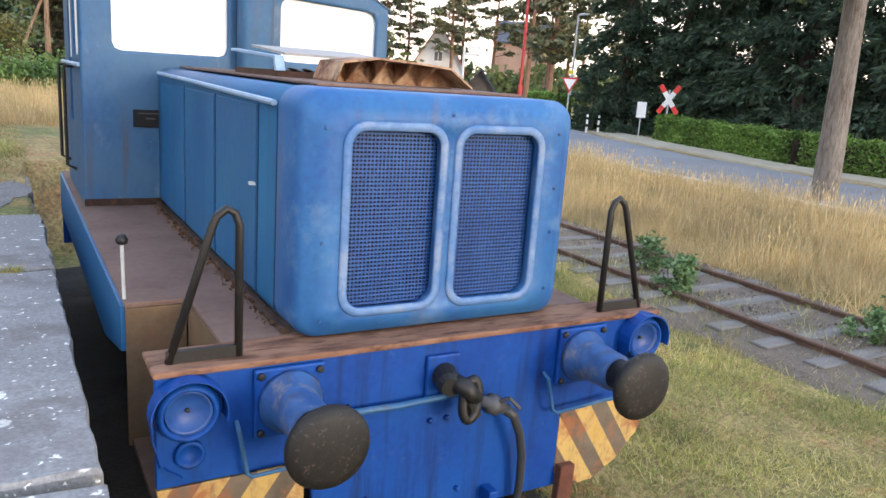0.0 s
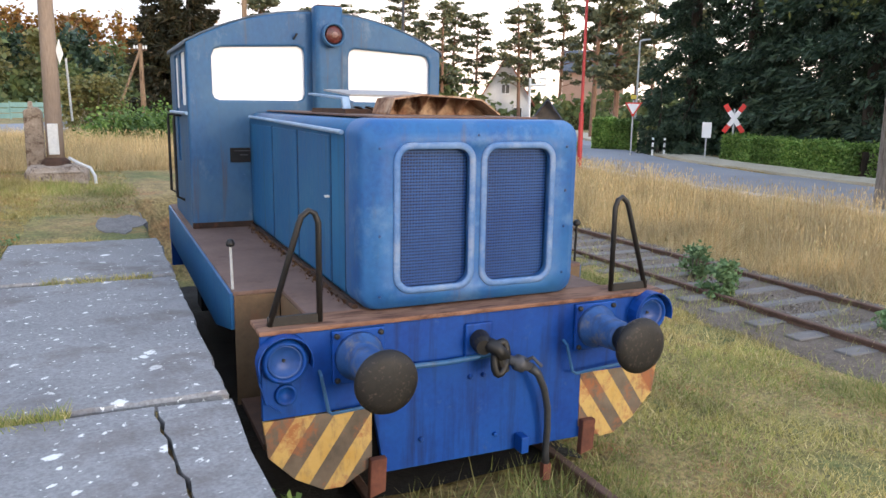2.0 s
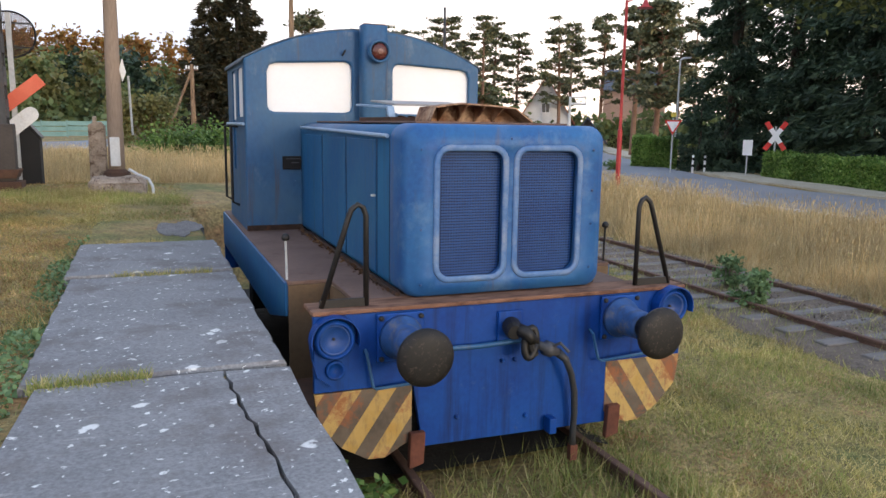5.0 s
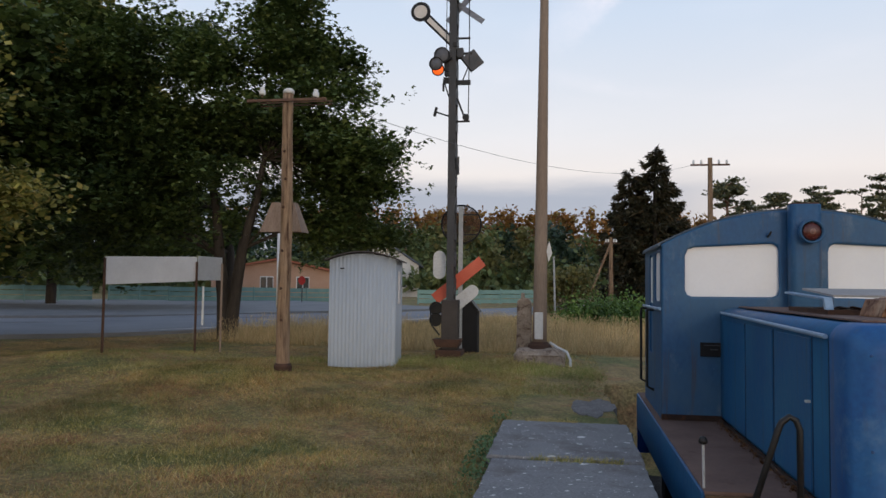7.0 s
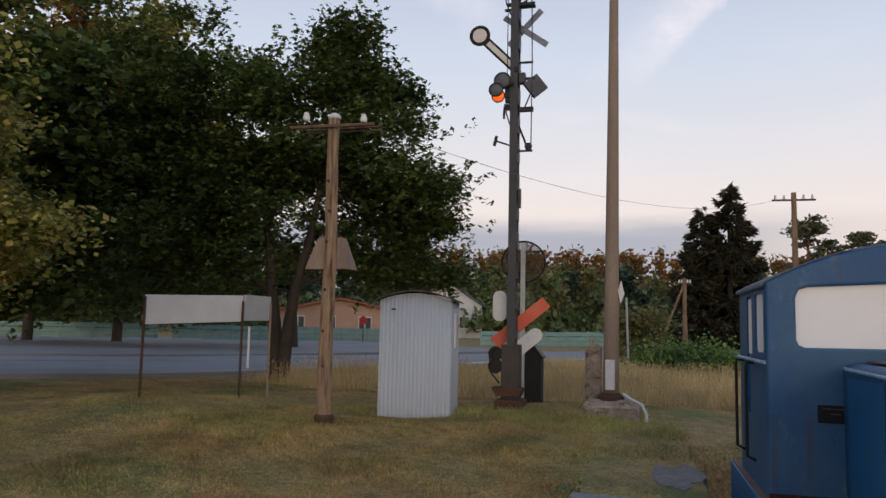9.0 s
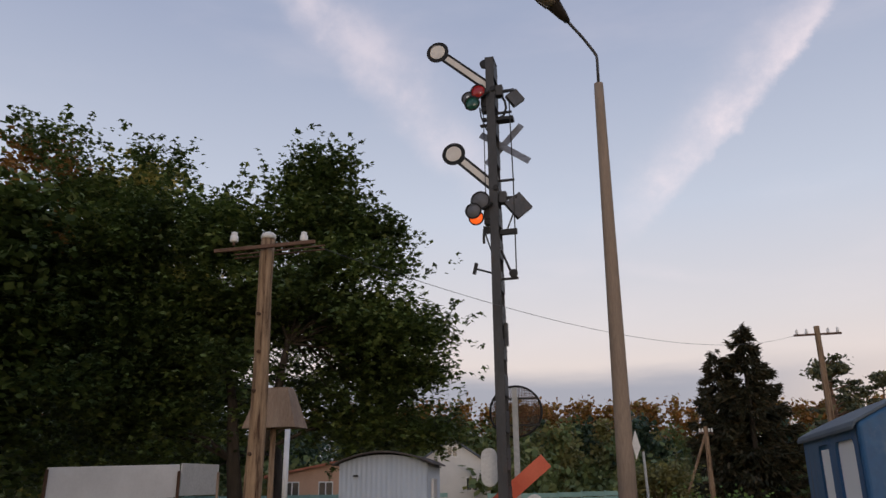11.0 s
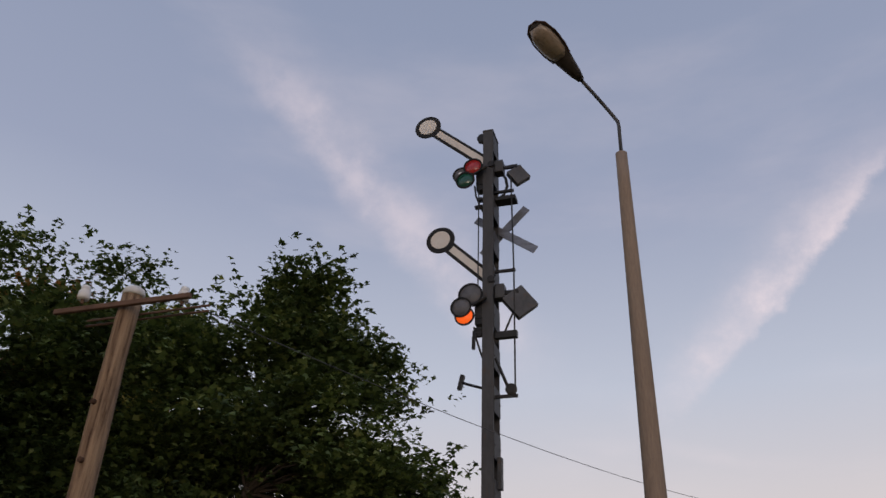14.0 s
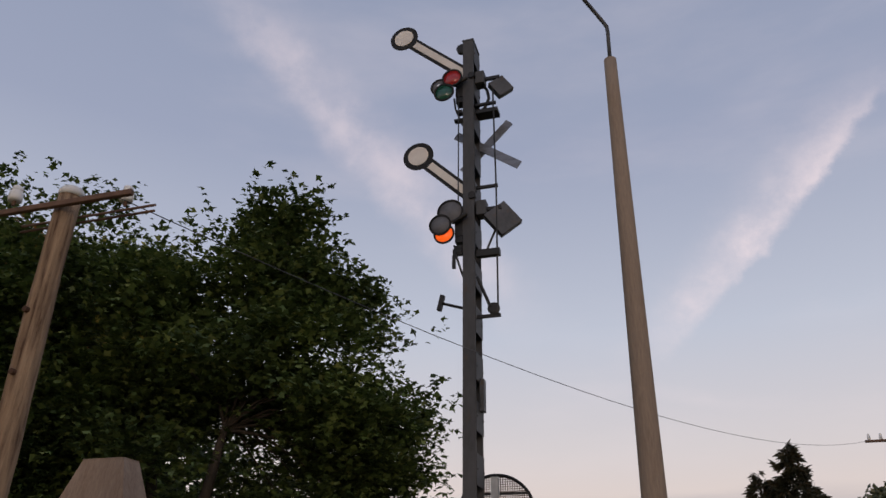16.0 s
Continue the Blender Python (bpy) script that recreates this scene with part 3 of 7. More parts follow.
ROAD_R = [(19.6, -40), (18.6, -12), (17.9, 2), (17.6, 12), (18.3, 22), (22.4, 33), (31, 52), (47, 84), (70, 120)]
ribbon("road_right", ROAD_R, 6.6, 0.06, asphalt, "grey worn asphalt road beyond the dry grass", "road")
ROAD_L = [(-60, -20), (-34, 5.5), (-20.9, 18.4), (-16.4, 22.9), (-10.8, 31.5), (-4, 43), (8, 66), (20, 92)]
ribbon("road_left", ROAD_L, 7.6, 0.05, asphalt, "blue-grey asphalt road behind the lawn", "road")
side_line = [(a + 2.3, b - 2.1) for a, b in ROAD_L]
ribbon("road_marking", [(a - 2.75, b + 0.2) for a, b in ROAD_R], 0.13, 0.10, white_line, "white edge line on the road", "road marking")
ribbon("road_marking", side_line, 0.14, 0.095, white_line, "white edge line on the road", "road marking")
yard = [(-70, 4), (-46, 24), (-31, 38), (-21, 52)]
ribbon("forecourt", yard, 30, 0.03, surf("pale_forecourt", (0.17, 0.175, 0.185), (0.23, 0.235, 0.24), 0.9, coarse=0.5, fine=25),
       "pale asphalt forecourt in front of a fence", "pavement")
ribbon("forecourt_apron", [(-66, -14), (-40.4, 11.9), (-27.3, 24.8), (-22, 29.5), (-18, 36)], 11, 0.02, asphalt, "grey asphalt apron between road and forecourt", "pavement")
ribbon("pavement", [(a + 5.0, b - 0.6) for a, b in ROAD_R], 2.2, 0.1, surf("pale_verge_path", (0.34, 0.30, 0.22), (0.44, 0.40, 0.31), 0.95, coarse=0.8, fine=20),
       "pale dusty verge path beside the road", "pavement")

# concrete ramp
RAMP_X0, RAMP_X1, RAMP_Z = -3.04, -1.72, 1.10


def ramp_concrete():
    """Grey slab with lichen dots and fine scratches."""
    m, ns, ls, b = material("lichen_concrete", 0.92)
    big, fine = noise_out(ns, ls, 1.3, 7), noise_out(ns, ls, 55, 8)
    col = ramp_out(ns, ls, big, [(0.3, (0.18, 0.177, 0.18)), (0.7, (0.31, 0.303, 0.30))])
    col = mix_out(ns, ls, 0.5, col, ramp_out(ns, ls, fine, [(0.3, (0.10, 0.10, 0.105)), (0.7, (0.33, 0.33, 0.33))]))
    tc = ns.new("ShaderNodeTexCoord")
    for scale, size, keep in ((5.0, 0.17, 0.66), (13.0, 0.20, 0.66), (30.0, 0.24, 0.80)):
        v = ns.new("ShaderNodeTexVoronoi")
        v.inputs["Scale"].default_value = scale
        warp = mix_out(ns, ls, 0.16, tc.outputs["Object"], noise_out(ns, ls, 9, 4))
        ls.new(warp, v.inputs[0])
        dot = ramp_out(ns, ls, v.outputs["Distance"], [(size * 0.75, (1, 1, 1)), (size, (0, 0, 0))])
        some = ns.new("ShaderNodeSeparateColor")
        ls.new(v.outputs["Color"], some.inputs[0])
        pick = ramp_out(ns, ls, some.outputs[0], [(keep, (0, 0, 0)), (keep + 0.02, (1, 1, 1))])
        col = mix_out(ns, ls, mix_out(ns, ls, 1.0, dot, pick, "MULTIPLY"), col, (0.72, 0.71, 0.68))
    # pale scrape marks along the slab and dark damp stains
    scrape = ramp_out(ns, ls, noise_out(ns, ls, 7, 8, (0.35, 3.0, 1), 0.72), [(0.60, (0, 0, 0)), (0.72, (0.55, 0.55, 0.55))])
    col = mix_out(ns, ls, scrape, col, (0.50, 0.48, 0.45))
    damp = ramp_out(ns, ls, noise_out(ns, ls, 2.1, 8, rough=0.7), [(0.50, (0, 0, 0)), (0.66, (0.7, 0.7, 0.7))])
    col = mix_out(ns, ls, damp, col, (0.13, 0.108, 0.10))
    ls.new(col, b.inputs["Base Color"])
    bump(ns, ls, b, fine, 0.7, 0.008)
    return m


lichen = ramp_concrete()
ramp = thing("loading_ramp", (-2.4, 2, 0), "grey concrete ramp slabs with lichen spots and a crack", "ramp", "", "structure")
rng = random.Random(4)


def wavy(x0, x1, y0, y1, amount, n=26):
    """The outline of a slab with crumbled edges."""
    pts = []
    for (ax, ay), (bx, by) in (((x0, y0), (x1, y0)), ((x1, y0), (x1, y1)), ((x1, y1), (x0, y1)), ((x0, y1), (x0, y0))):
        for i in range(n):
            t = i / n
            pts.append((ax + (bx - ax) * t + rng.uniform(-1, 1) * amount, ay + (by - ay) * t + rng.uniform(-1, 1) * amount))
    return pts


def slab(pts, top, parent, mat=None):
    bm = bmesh.new()
    cx, cy = sum(p[0] for p in pts) / len(pts), sum(p[1] for p in pts) / len(pts)
    small = [(cx + (x - cx) * 0.985, cy + (y - cy) * 0.99) for x, y in pts]
    rings(bm, [[(x, y, top - 0.17) for x, y in pts], [(x, y, top - 0.02) for x, y in pts], [(x, y, top) for x, y in small]])
    return part("slab", bm, mat or lichen, parent)


# the slab nearest the end is split by a long crack
crack = [(-2.07, 0.05), (-2.085, -0.06), (-2.05, -0.16), (-2.055, -0.26), (-2.01, -0.36), (-2.02, -0.50), (-1.985, -0.60), (-1.98, -0.70), (-1.93, -0.77), (-1.925, -0.90), (-1.89, -0.99), (-1.88, -1.10), (-1.84, -1.17), (-1.845, -1.35), (-1.81, -1.5), (-1.80, -1.75)]
crack = [(-2.07 + (x + 2.07) * 0.42, y) for x, y in crack]
left = [(x - 0.005 - 0.005 * (i % 2), y) for i, (x, y) in enumerate(crack)]
right = [(x + 0.005 + 0.005 * (i % 3), y) for i, (x, y) in enumerate(crack)]
slab([(RAMP_X0 + 0.02, 0.05), (RAMP_X0 - 0.03, -0.9), (RAMP_X0 + 0.01, -1.75)] + left[::-1], RAMP_Z, ramp)
slab(right + [(RAMP_X1, -1.7), (RAMP_X1 + 0.012, -1.2), (RAMP_X1 - 0.01, -0.6), (RAMP_X1 + 0.01, 0.02)], RAMP_Z - 0.004, ramp)
slab(wavy(RAMP_X0, RAMP_X1, -7.5, -1.78, 0.008), RAMP_Z - 0.008, ramp)
slab(wavy(RAMP_X0 - 0.06, RAMP_X1, 0.12, 2.98, 0.010), RAMP_Z, ramp)
slab(wavy(RAMP_X0 - 0.11, RAMP_X1, 3.05, 4.93, 0.014), RAMP_Z + 0.01, ramp)
rough_patch = []
for a in np.linspace(0, 2 * math.pi, 44, endpoint=False):
    k = 1 + 0.20 * math.sin(2 * a + 1) + 0.13 * math.sin(3 * a) + 0.10 * math.sin(5 * a + 2) + rng.uniform(-.06, .06)
    rough_patch.append((-2.07 + 0.25 * k * math.cos(a), 6.5 + 0.80 * k * math.sin(a)))
slab(rough_patch, RAMP_Z - 0.046, ramp, surf("dark_rough_concrete", (0.12, 0.115, 0.115), (0.24, 0.225, 0.22), 0.95, coarse=6, fine=45, bumps=1.0, bump_dist=0.03, grain=0.5))
part("retaining_wall", box(RAMP_X1 - 0.16, RAMP_X1 - 0.03, -7.5, 8.4, -0.5, RAMP_Z - 0.172), concrete, ramp)
part("joint_fill", box(RAMP_X0 + 0.05, RAMP_X1 - 0.05, -7.4, 7.2, 0.7, RAMP_Z - 0.1), soil, ramp, "soil between the slabs")


def rail_profile(x):
    return [(x - 0.06, -0.15), (x + 0.06, -0.15), (x + 0.06, -0.138), (x + 0.010, -0.118), (x + 0.009, -0.045), (x + 0.034, -0.032), (x + 0.034, -0.006),
            (x + 0.026, 0), (x - 0.026, 0), (x - 0.034, -0.006), (x - 0.034, -0.032), (x - 0.009, -0.045), (x - 0.010, -0.118), (x - 0.06, -0.138)]


def track(name, cx, y0, y1, label, bed, sleepers):
    t = thing(name, (cx, 0, -0.15), label, "railway track", "", "structure")
    for s in (-0.7515, 0.7515):
        part("rail", plate(rail_profile(cx + s), "y", y0, y1), rail_steel, t)
    if bed:
        bm = bmesh.new()
        ys = np.arange(y0, y1, 0.5)
        prof = [(-1.9, -0.24), (-1.45, -0.12), (-0.7, -0.085), (0, -0.10), (0.7, -0.085), (1.45, -0.12), (1.9, -0.24)]
        r2 = random.Random(8)
        rings(bm, [[(cx + px + r2.uniform(-.04, .04), yy, pz + r2.uniform(-.015, .015)) for px, pz in prof] for yy in ys], closed=False, cap0=False, cap1=False)
        part("ballast_bed", bm, gravel, t)
        n = 24000
        g = np.random.default_rng(5)
        px, py = cx + g.normal(0, 0.85, n), g.uniform(-4, 22, n)
        c = np.stack([px, py, -0.10 - 0.05 * (np.abs(px - cx) / 1.3) ** 2 + g.uniform(-.015, .02, n)], 1)
        tet = g.normal(0, 1, (n, 4, 3))
        tet /= np.linalg.norm(tet, axis=2)[:, :, None]
        tet = c[:, None, :] + tet * g.uniform(0.012, 0.032, n)[:, None, None]
        tri = tet[:, [[0, 1, 2], [0, 2, 3], [0, 3, 1], [1, 3, 2]], :].reshape(-1, 3, 3)
        tagged(link("ballast_stones", flat_mesh("ballast_stones", tri), gravel_piece, t), "loose grey ballast stones", "", "", "stuff")
    if sleepers:
        src = None
        for i, yy in enumerate(np.arange(y0 + 0.2, y1, 0.64)):
            if src is None:
                bm = box(-1.25, 1.25, -0.12, 0.12, -0.26, -0.075)
                bmesh.ops.bevel(bm, geom=bm.edges[:], offset=0.012, segments=1, affect="EDGES")
                src = bpy.data.meshes.new("sleeper")
                bm.to_mesh(src)
                bm.free()
                src.materials.append(sleeper_wood)
            ob = new("sleeper", src)
            ob.parent = t
            ob.matrix_parent_inverse = t.matrix_basis.inverted()
            ob.matrix_basis = pose(cx + rng.uniform(-.04, .04), yy, rng.uniform(-.012, .006), 0, 0, rng.uniform(-1.2, 1.2))
    return t


gravel_piece = leafy("ballast_stone_mix", [(0.0, (0.08, 0.065, 0.055)), (0.5, (0.18, 0.155, 0.135)), (1.0, (0.34, 0.31, 0.28))], 0.95, 0.0)
track("track_1", 0.0, -8, 7.6, "rusty rails half sunk in grass under the locomotive", False, False)
track("track_2", 6.42, -8, 60, "rusty siding rails on grey sleepers and ballast", True, True)


# added near-black strip: the deep shade under the locomotive is painted as its colour
shade_black = surf("shade_black_ballast", (0.012, 0.011, 0.010), (0.030, 0.027, 0.023), 0.95, coarse=9, fine=40, bumps=1.0, bump_dist=0.03, grain=0.5)
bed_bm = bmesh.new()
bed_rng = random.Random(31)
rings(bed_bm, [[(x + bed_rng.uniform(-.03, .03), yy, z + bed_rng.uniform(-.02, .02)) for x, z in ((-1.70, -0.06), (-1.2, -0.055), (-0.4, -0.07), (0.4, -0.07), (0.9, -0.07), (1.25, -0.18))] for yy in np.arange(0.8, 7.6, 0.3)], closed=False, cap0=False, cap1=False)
setting("gap_shade_bed", bed_bm, shade_black, "ballast strip under the parked locomotive, deep shade put into its black colour", "track bed")


# ---------------------------------------------------------------- the shunting locomotive
loco = thing("shunting_locomotive", (0, 3.6, 0), "small blue diesel shunting locomotive, faded and rusty, parked beside the ramp", "locomotive")
YB = 0.565            # front face of the buffer beam
HALF = 1.465
DECK = 1.262

beam_pts = [(-HALF, 0.705), (-0.78, 0.705), (-0.70, 0.23), (0.80, 0.215), (0.80, 0.69), (HALF, 0.69), (HALF, 1.228), (-HALF, 1.228)]
beam = soft_edges(part("buffer_beam", plate(beam_pts, "y", YB, YB + 0.045), blue_beam, loco, "strong blue buffer beam plate"), 0.006)
for s, mat in ((-1, striped("warning_stripes_a", 1)), (1, striped("warning_stripes_b", -1))):
    pts = [(s * HALF, 0.70), (s * 0.785, 0.70), (s * 0.785, 0.30), (s * 0.98, 0.19), (s * 1.10, 0.195), (s * 1.28, 0.30), (s * 1.44, 0.47)]
    soft_edges(part("warning_plate", plate(pts, "y", YB - 0.004, YB + 0.03), mat, loco, "yellow and black striped plate with rust"), 0.004)
# deck
soft_edges(part("deck_edge", box(-HALF - 0.01, HALF + 0.01, YB - 0.02, 0.83, 1.232, DECK), rust_edge, loco, "rust brown front edge of the deck"), 0.008)
soft_edges(part("deck_plate", plate([(-1.12, 0.834), (1.12, 0.834), (1.12, 1.58), (1.455, 1.58), (1.455, 6.6), (-1.455, 6.6), (-1.455, 1.58), (-1.12, 1.58)], "z", 1.23, DECK - 0.002),
                rust_deck, loco, "rusty grey-brown running plate"), 0.006)
for s in (-1, 1):
    a, b = sorted((s * 1.44, s * 1.475))
    soft_edges(part("side_frame", plate([(1.60, 0.98), (2.4, 0.80), (6.6, 0.80), (6.6, 1.245), (1.60, 1.245)], "x", a, b), blue_side, loco, "faded blue side frame"), 0.006)
    a, b = sorted((s * 1.13, s * 1.45))
    soft_edges(part("recess_plate", box(a, b, 1.575, 1.60, 0.42, 1.229), brown_plate, loco, "brown plate behind the corner step"), 0.006)
    a, b = sorted((s * 1.10, s * 1.125))
    part("recess_side", box(a, b, 0.62, 1.574, 0.42, 1.228), brown_plate, loco)
    a, b = sorted((s * 1.13, s * 1.44))
    soft_edges(part("step_tread", box(a, b, 0.70, 1.5, 0.46, 0.50), rust_dark, loco, "rusty corner step"), 0.005)
part("underframe", box(-1.0, 1.0, 0.66, 6.6, 0.30, 1.22), under_black, loco, "black underframe")
part("rear_beam", box(-HALF, HALF, 6.601, 6.65, 0.45, 1.24), blue_beam, loco)
for yy in (2.05, 5.0):
    for s in (-1, 1):
        w = part("wheel", lathe([(0.05, -0.09), (0.16, -0.09), (0.18, -0.05), (0.36, -0.045), (0.38, -0.07), (0.425, -0.07), (0.43, 0.04), (0.455, 0.05), (0.45, 0.075), (0.3, 0.07), (0.05, 0.07)],
                                (s * 0.80, yy, 0.43), (-s, 0, 0), 28), rust_dark, loco)
    part("axle", tube([(-0.8, yy, 0.43), (0.8, yy, 0.43)], 0.07), rust_dark, loco)
for s in (-1, 1):
    for yy in (2.05, 5.0):
        soft_edges(part("axle_box", box(s * 1.17 - 0.15, s * 1.17 + 0.15, yy - 0.17, yy + 0.17, 0.26, 0.62), under_black, loco), 0.02)

# radiator cowl
R0, R1 = 0.10, 0.10
cowl = bmesh.new()
outer0 = rounded(-0.80, 0.80, DECK, 2.47, 0.11, 6)
crown = lambda pts, k=0.028: [(x, z + (k * (1 - (x / 0.8) ** 2) if z > 2.2 else 0)) for x, z in pts]
lips = [(outer0, 1.04), (outer0, 0.80), (rounded(-0.79, 0.79, DECK + 0.005, 2.462, 0.115, 6), 0.755), (rounded(-0.765, 0.765, DECK + 0.02, 2.435, 0.12, 6), 0.722),
        (rounded(-0.73, 0.73, DECK + 0.045, 2.40, 0.12, 6), 0.708)]
rings(cowl, [[(x, yy, z) for x, z in crown(p)] for p, yy in lips], cap0=False, cap1=False)
wins = [rounded(-0.555, -0.052, 1.40, 2.30, 0.095, 6), rounded(0.055, 0.558, 1.40, 2.30, 0.095, 6)]
holed(crown(lips[-1][0]), wins, 0.708, 0.06, cowl)
cowl_ob = part("radiator_cowl", cowl, blue_front, loco, "chalky pale blue radiator surround", True)
soft_edges(cowl_ob, 0.004, 1, 50)
for hole in wins:
    x0, x1 = min(p[0] for p in hole), max(p[0] for p in hole)
    cx, cz = (x0 + x1) / 2, 1.85
    bm = bmesh.new()
    ring = [(cx + (x - cx) * 1.045, cz + (z - cz) * 1.028) for x, z in hole]
    n = len(ring)
    loops = []
    for k in range(n):
        x, z = ring[k]
        ax, az = ring[(k + 1) % n][0] - ring[k - 1][0], ring[(k + 1) % n][1] - ring[k - 1][1]
        ln = math.hypot(ax, az) or 1
        ox, oz = az / ln, -ax / ln
        loops.append([(x + ox * 0.024 * math.cos(a), 0.706 - 0.012 * math.sin(a), z + oz * 0.024 * math.cos(a)) for a in [2 * math.pi * i / 8 for i in range(8)]])
    loops.append(loops[0])
    rings(bm, loops, cap0=False, cap1=False)
    bmesh.ops.remove_doubles(bm, verts=bm.verts[:], dist=1e-5)
    part("opening_rim", bm, blue_rim, cowl_ob, "", True)
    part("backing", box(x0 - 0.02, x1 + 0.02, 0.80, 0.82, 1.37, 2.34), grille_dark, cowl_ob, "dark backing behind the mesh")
    bm = bmesh.new()
    zz = 1.408
    while zz < 2.292:
        box(x0 + 0.004, x1 - 0.004, 0.762, 0.770, zz, zz + 0.0095, bm)
        zz += 0.0205
    xx = x0 + 0.008
    while xx < x1 - 0.006:
        box(xx, xx + 0.0065, 0.7605, 0.7635, 1.404, 2.297, bm)
        xx += 0.0205
    part("grille_mesh", bm, grille_blue, cowl_ob, "fine blue wire mesh")
for x, z in ((-0.68, 2.30), (-0.68, 1.75), (-0.68, 1.36), (0.68, 2.30), (0.68, 2.0), (0.68, 1.75), (0.68, 1.42), (0.0, 2.38)):
    part("bolt", lathe([(0.010, 0.012), (0.010, 0), (0.006, -0.006)], (x, 0.704, z), (0, 1, 0), 8), grimy_blue, cowl_ob)

# hood
seam_blue = surf("dark_blue_seam", (0.004, 0.025, 0.075), (0.007, 0.04, 0.10), 0.7)
hood = bmesh.new()
prof = crown(rounded(-0.79, 0.79, DECK, 2.46, 0.09, 6))
rings(hood, [[(x, yy, z) for x, z in prof] for yy in (1.04, 2.7, 4.46)])
hood_ob = part("engine_hood", hood, blue_side, loco, "faded teal-blue engine hood", True)
soft_edges(hood_ob, 0.003, 1, 60)
for s in (-1, 1):
    for yy in (1.07, 1.40, 2.36, 3.32):
        part("door_seam", box(*sorted((s * 0.789, s * 0.796)), yy - 0.006, yy + 0.006, 1.32, 2.36), seam_blue, hood_ob)
    for y0, y1 in ((1.43, 2.33), (2.39, 3.29), (3.35, 4.3)):
        soft_edges(part("side_door", box(*sorted((s * 0.786, s * 0.797)), y0, y1, 1.33, 2.35), blue_side, hood_ob), 0.004)
    part("drip_bar", tube([(s * 0.815, 1.06, 2.385), (s * 0.815, 2.6, 2.405), (s * 0.815, 4.3, 2.425)], 0.016, 8), rail_paint, hood_ob, "pale blue drip bar")
    part("latch", box(*sorted((s * 0.795, s * 0.825)), 1.43, 1.465, 1.918, 1.934), off_white, hood_ob, "small worn white latch")
    part("dirt_line", tube([(s * 0.80, yy, DECK + 0.008) for yy in np.arange(0.85, 4.45, 0.12)], [0.020 + 0.008 * math.sin(yy * 3.1) ** 2 for yy in np.arange(0.85, 4.45, 0.12)], 6),
         soot_rust, hood_ob, "rust and dead leaves along the hood")
leaf_rng = np.random.default_rng(11)
for s in (-1, 1):
    litter = leaf_rng.normal(0, 1, (300, 3)) * np.array([0.022, 0, 0.012]) + np.array([s * 0.84, 0, DECK + 0.016])
    litter[:, 1] = 0.9 + 3.5 * leaf_rng.uniform(0, 1, 300)
    turn = leaf_rng.normal(0, 1, (300, 2, 3)) * 0.008
    tagged(link("leaf_litter", flat_mesh("leaf_litter", np.stack([litter - turn[:, 0], litter + turn[:, 1], litter + turn[:, 0], litter - turn[:, 1]], 1)), dead_leaf, hood_ob, "dead brown leaves along the hood"), "dead brown leaves along the hood", "", "", "stuff")
soft_edges(part("hood_top_plate", plate([(-0.62, 1.0), (0.62, 1.0), (0.62, 4.4), (-0.62, 4.4)], "z", 2.478, 2.494), rust_deck, hood_ob, "rusty top of the hood"), 0.006)

# rusty air cowling on the hood top, with ribs
fan = bmesh.new()
xs = np.array([-0.35, -0.31, -0.10, 0.16, 0.38, 0.54])
arch = lambda x: float(np.interp(x, [-0.35, -0.31, -0.10, 0.16, 0.38, 0.54], [2.497, 2.60, 2.632, 2.622, 2.605, 2.497]))
outer = [(x, arch(x) + 0.012) for x in xs]
inner = [(x, arch(x)) for x in xs][::-1]
plate(outer + inner, "y", 1.42, 1.80, fan)
fan_ob = part("air_cowling", fan, rust_orange, hood_ob, "rusty arched cowling on the hood top")
part("cowling_back", plate([(x, arch(x) - 0.002) for x in xs] + [(xs[-1], 2.494), (xs[0], 2.494)], "y", 1.66, 1.675), rust_orange, fan_ob, "pale rust-streaked back plate")
for x in (-0.20, -0.04, 0.12, 0.28):
    part("rib", plate([(1.425, arch(x) - 0.004), (1.66, arch(x) - 0.004), (1.66, 2.495)], "x", x - 0.006, x + 0.006), rust_orange, fan_ob)
hatch = part("roof_hatch", box(-0.50, 0.45, 2.0, 3.0, 2.494, 2.53), rust_dark, hood_ob, "open rusty hatch in the hood top")
soft_edges(part("hatch_frame", plate([(1.98, 2.53), (2.02, 2.62), (3.05, 2.66), (3.06, 2.64), (2.05, 2.60), (2.02, 2.53)], "x", -0.52, -0.46), rail_paint, hatch), 0.004)
part("hatch_lid", plate([(2.0, 2.625), (2.0, 2.64), (2.75, 2.69), (2.75, 2.675)], "x", -0.46, 0.30), surf("greyish_lid", (0.25, 0.24, 0.23), (0.36, 0.34, 0.32), 0.6), hatch, "grey weathered lid")
for k in range(7):
    part("debris", lathe([(0.03, 0), (0.05, 0.006), (0.03, 0.016), (0.0, 0.018)], (-0.4 + 0.13 * k, 2.3 + 0.09 * (k % 3), 2.53), (0.2, 0, 1), 7), rust_dark, hatch, "leaf litter")

# cab
CY0, CY1 = 4.47, 6.20
arc = [(x, 3.16 + 0.37 * (1 - (abs(x) / 1.40) ** 2.1)) for x in np.linspace(-1.40, 1.40, 19)]
front = [(-1.40, DECK), (1.40, DECK)] + arc[::-1]
wl_pts = [(-1.15, 2.66), (-1.13, 2.61), (-1.08, 2.59), (-0.26, 2.595), (-0.21, 2.615), (-0.19, 2.67), (-0.19, 3.08), (-0.205, 3.14), (-0.26, 3.165), (-1.05, 3.125), (-1.12, 3.10), (-1.15, 3.03)]
wr_pts = [(-x + 0.115, z) for x, z in wl_pts][::-1]
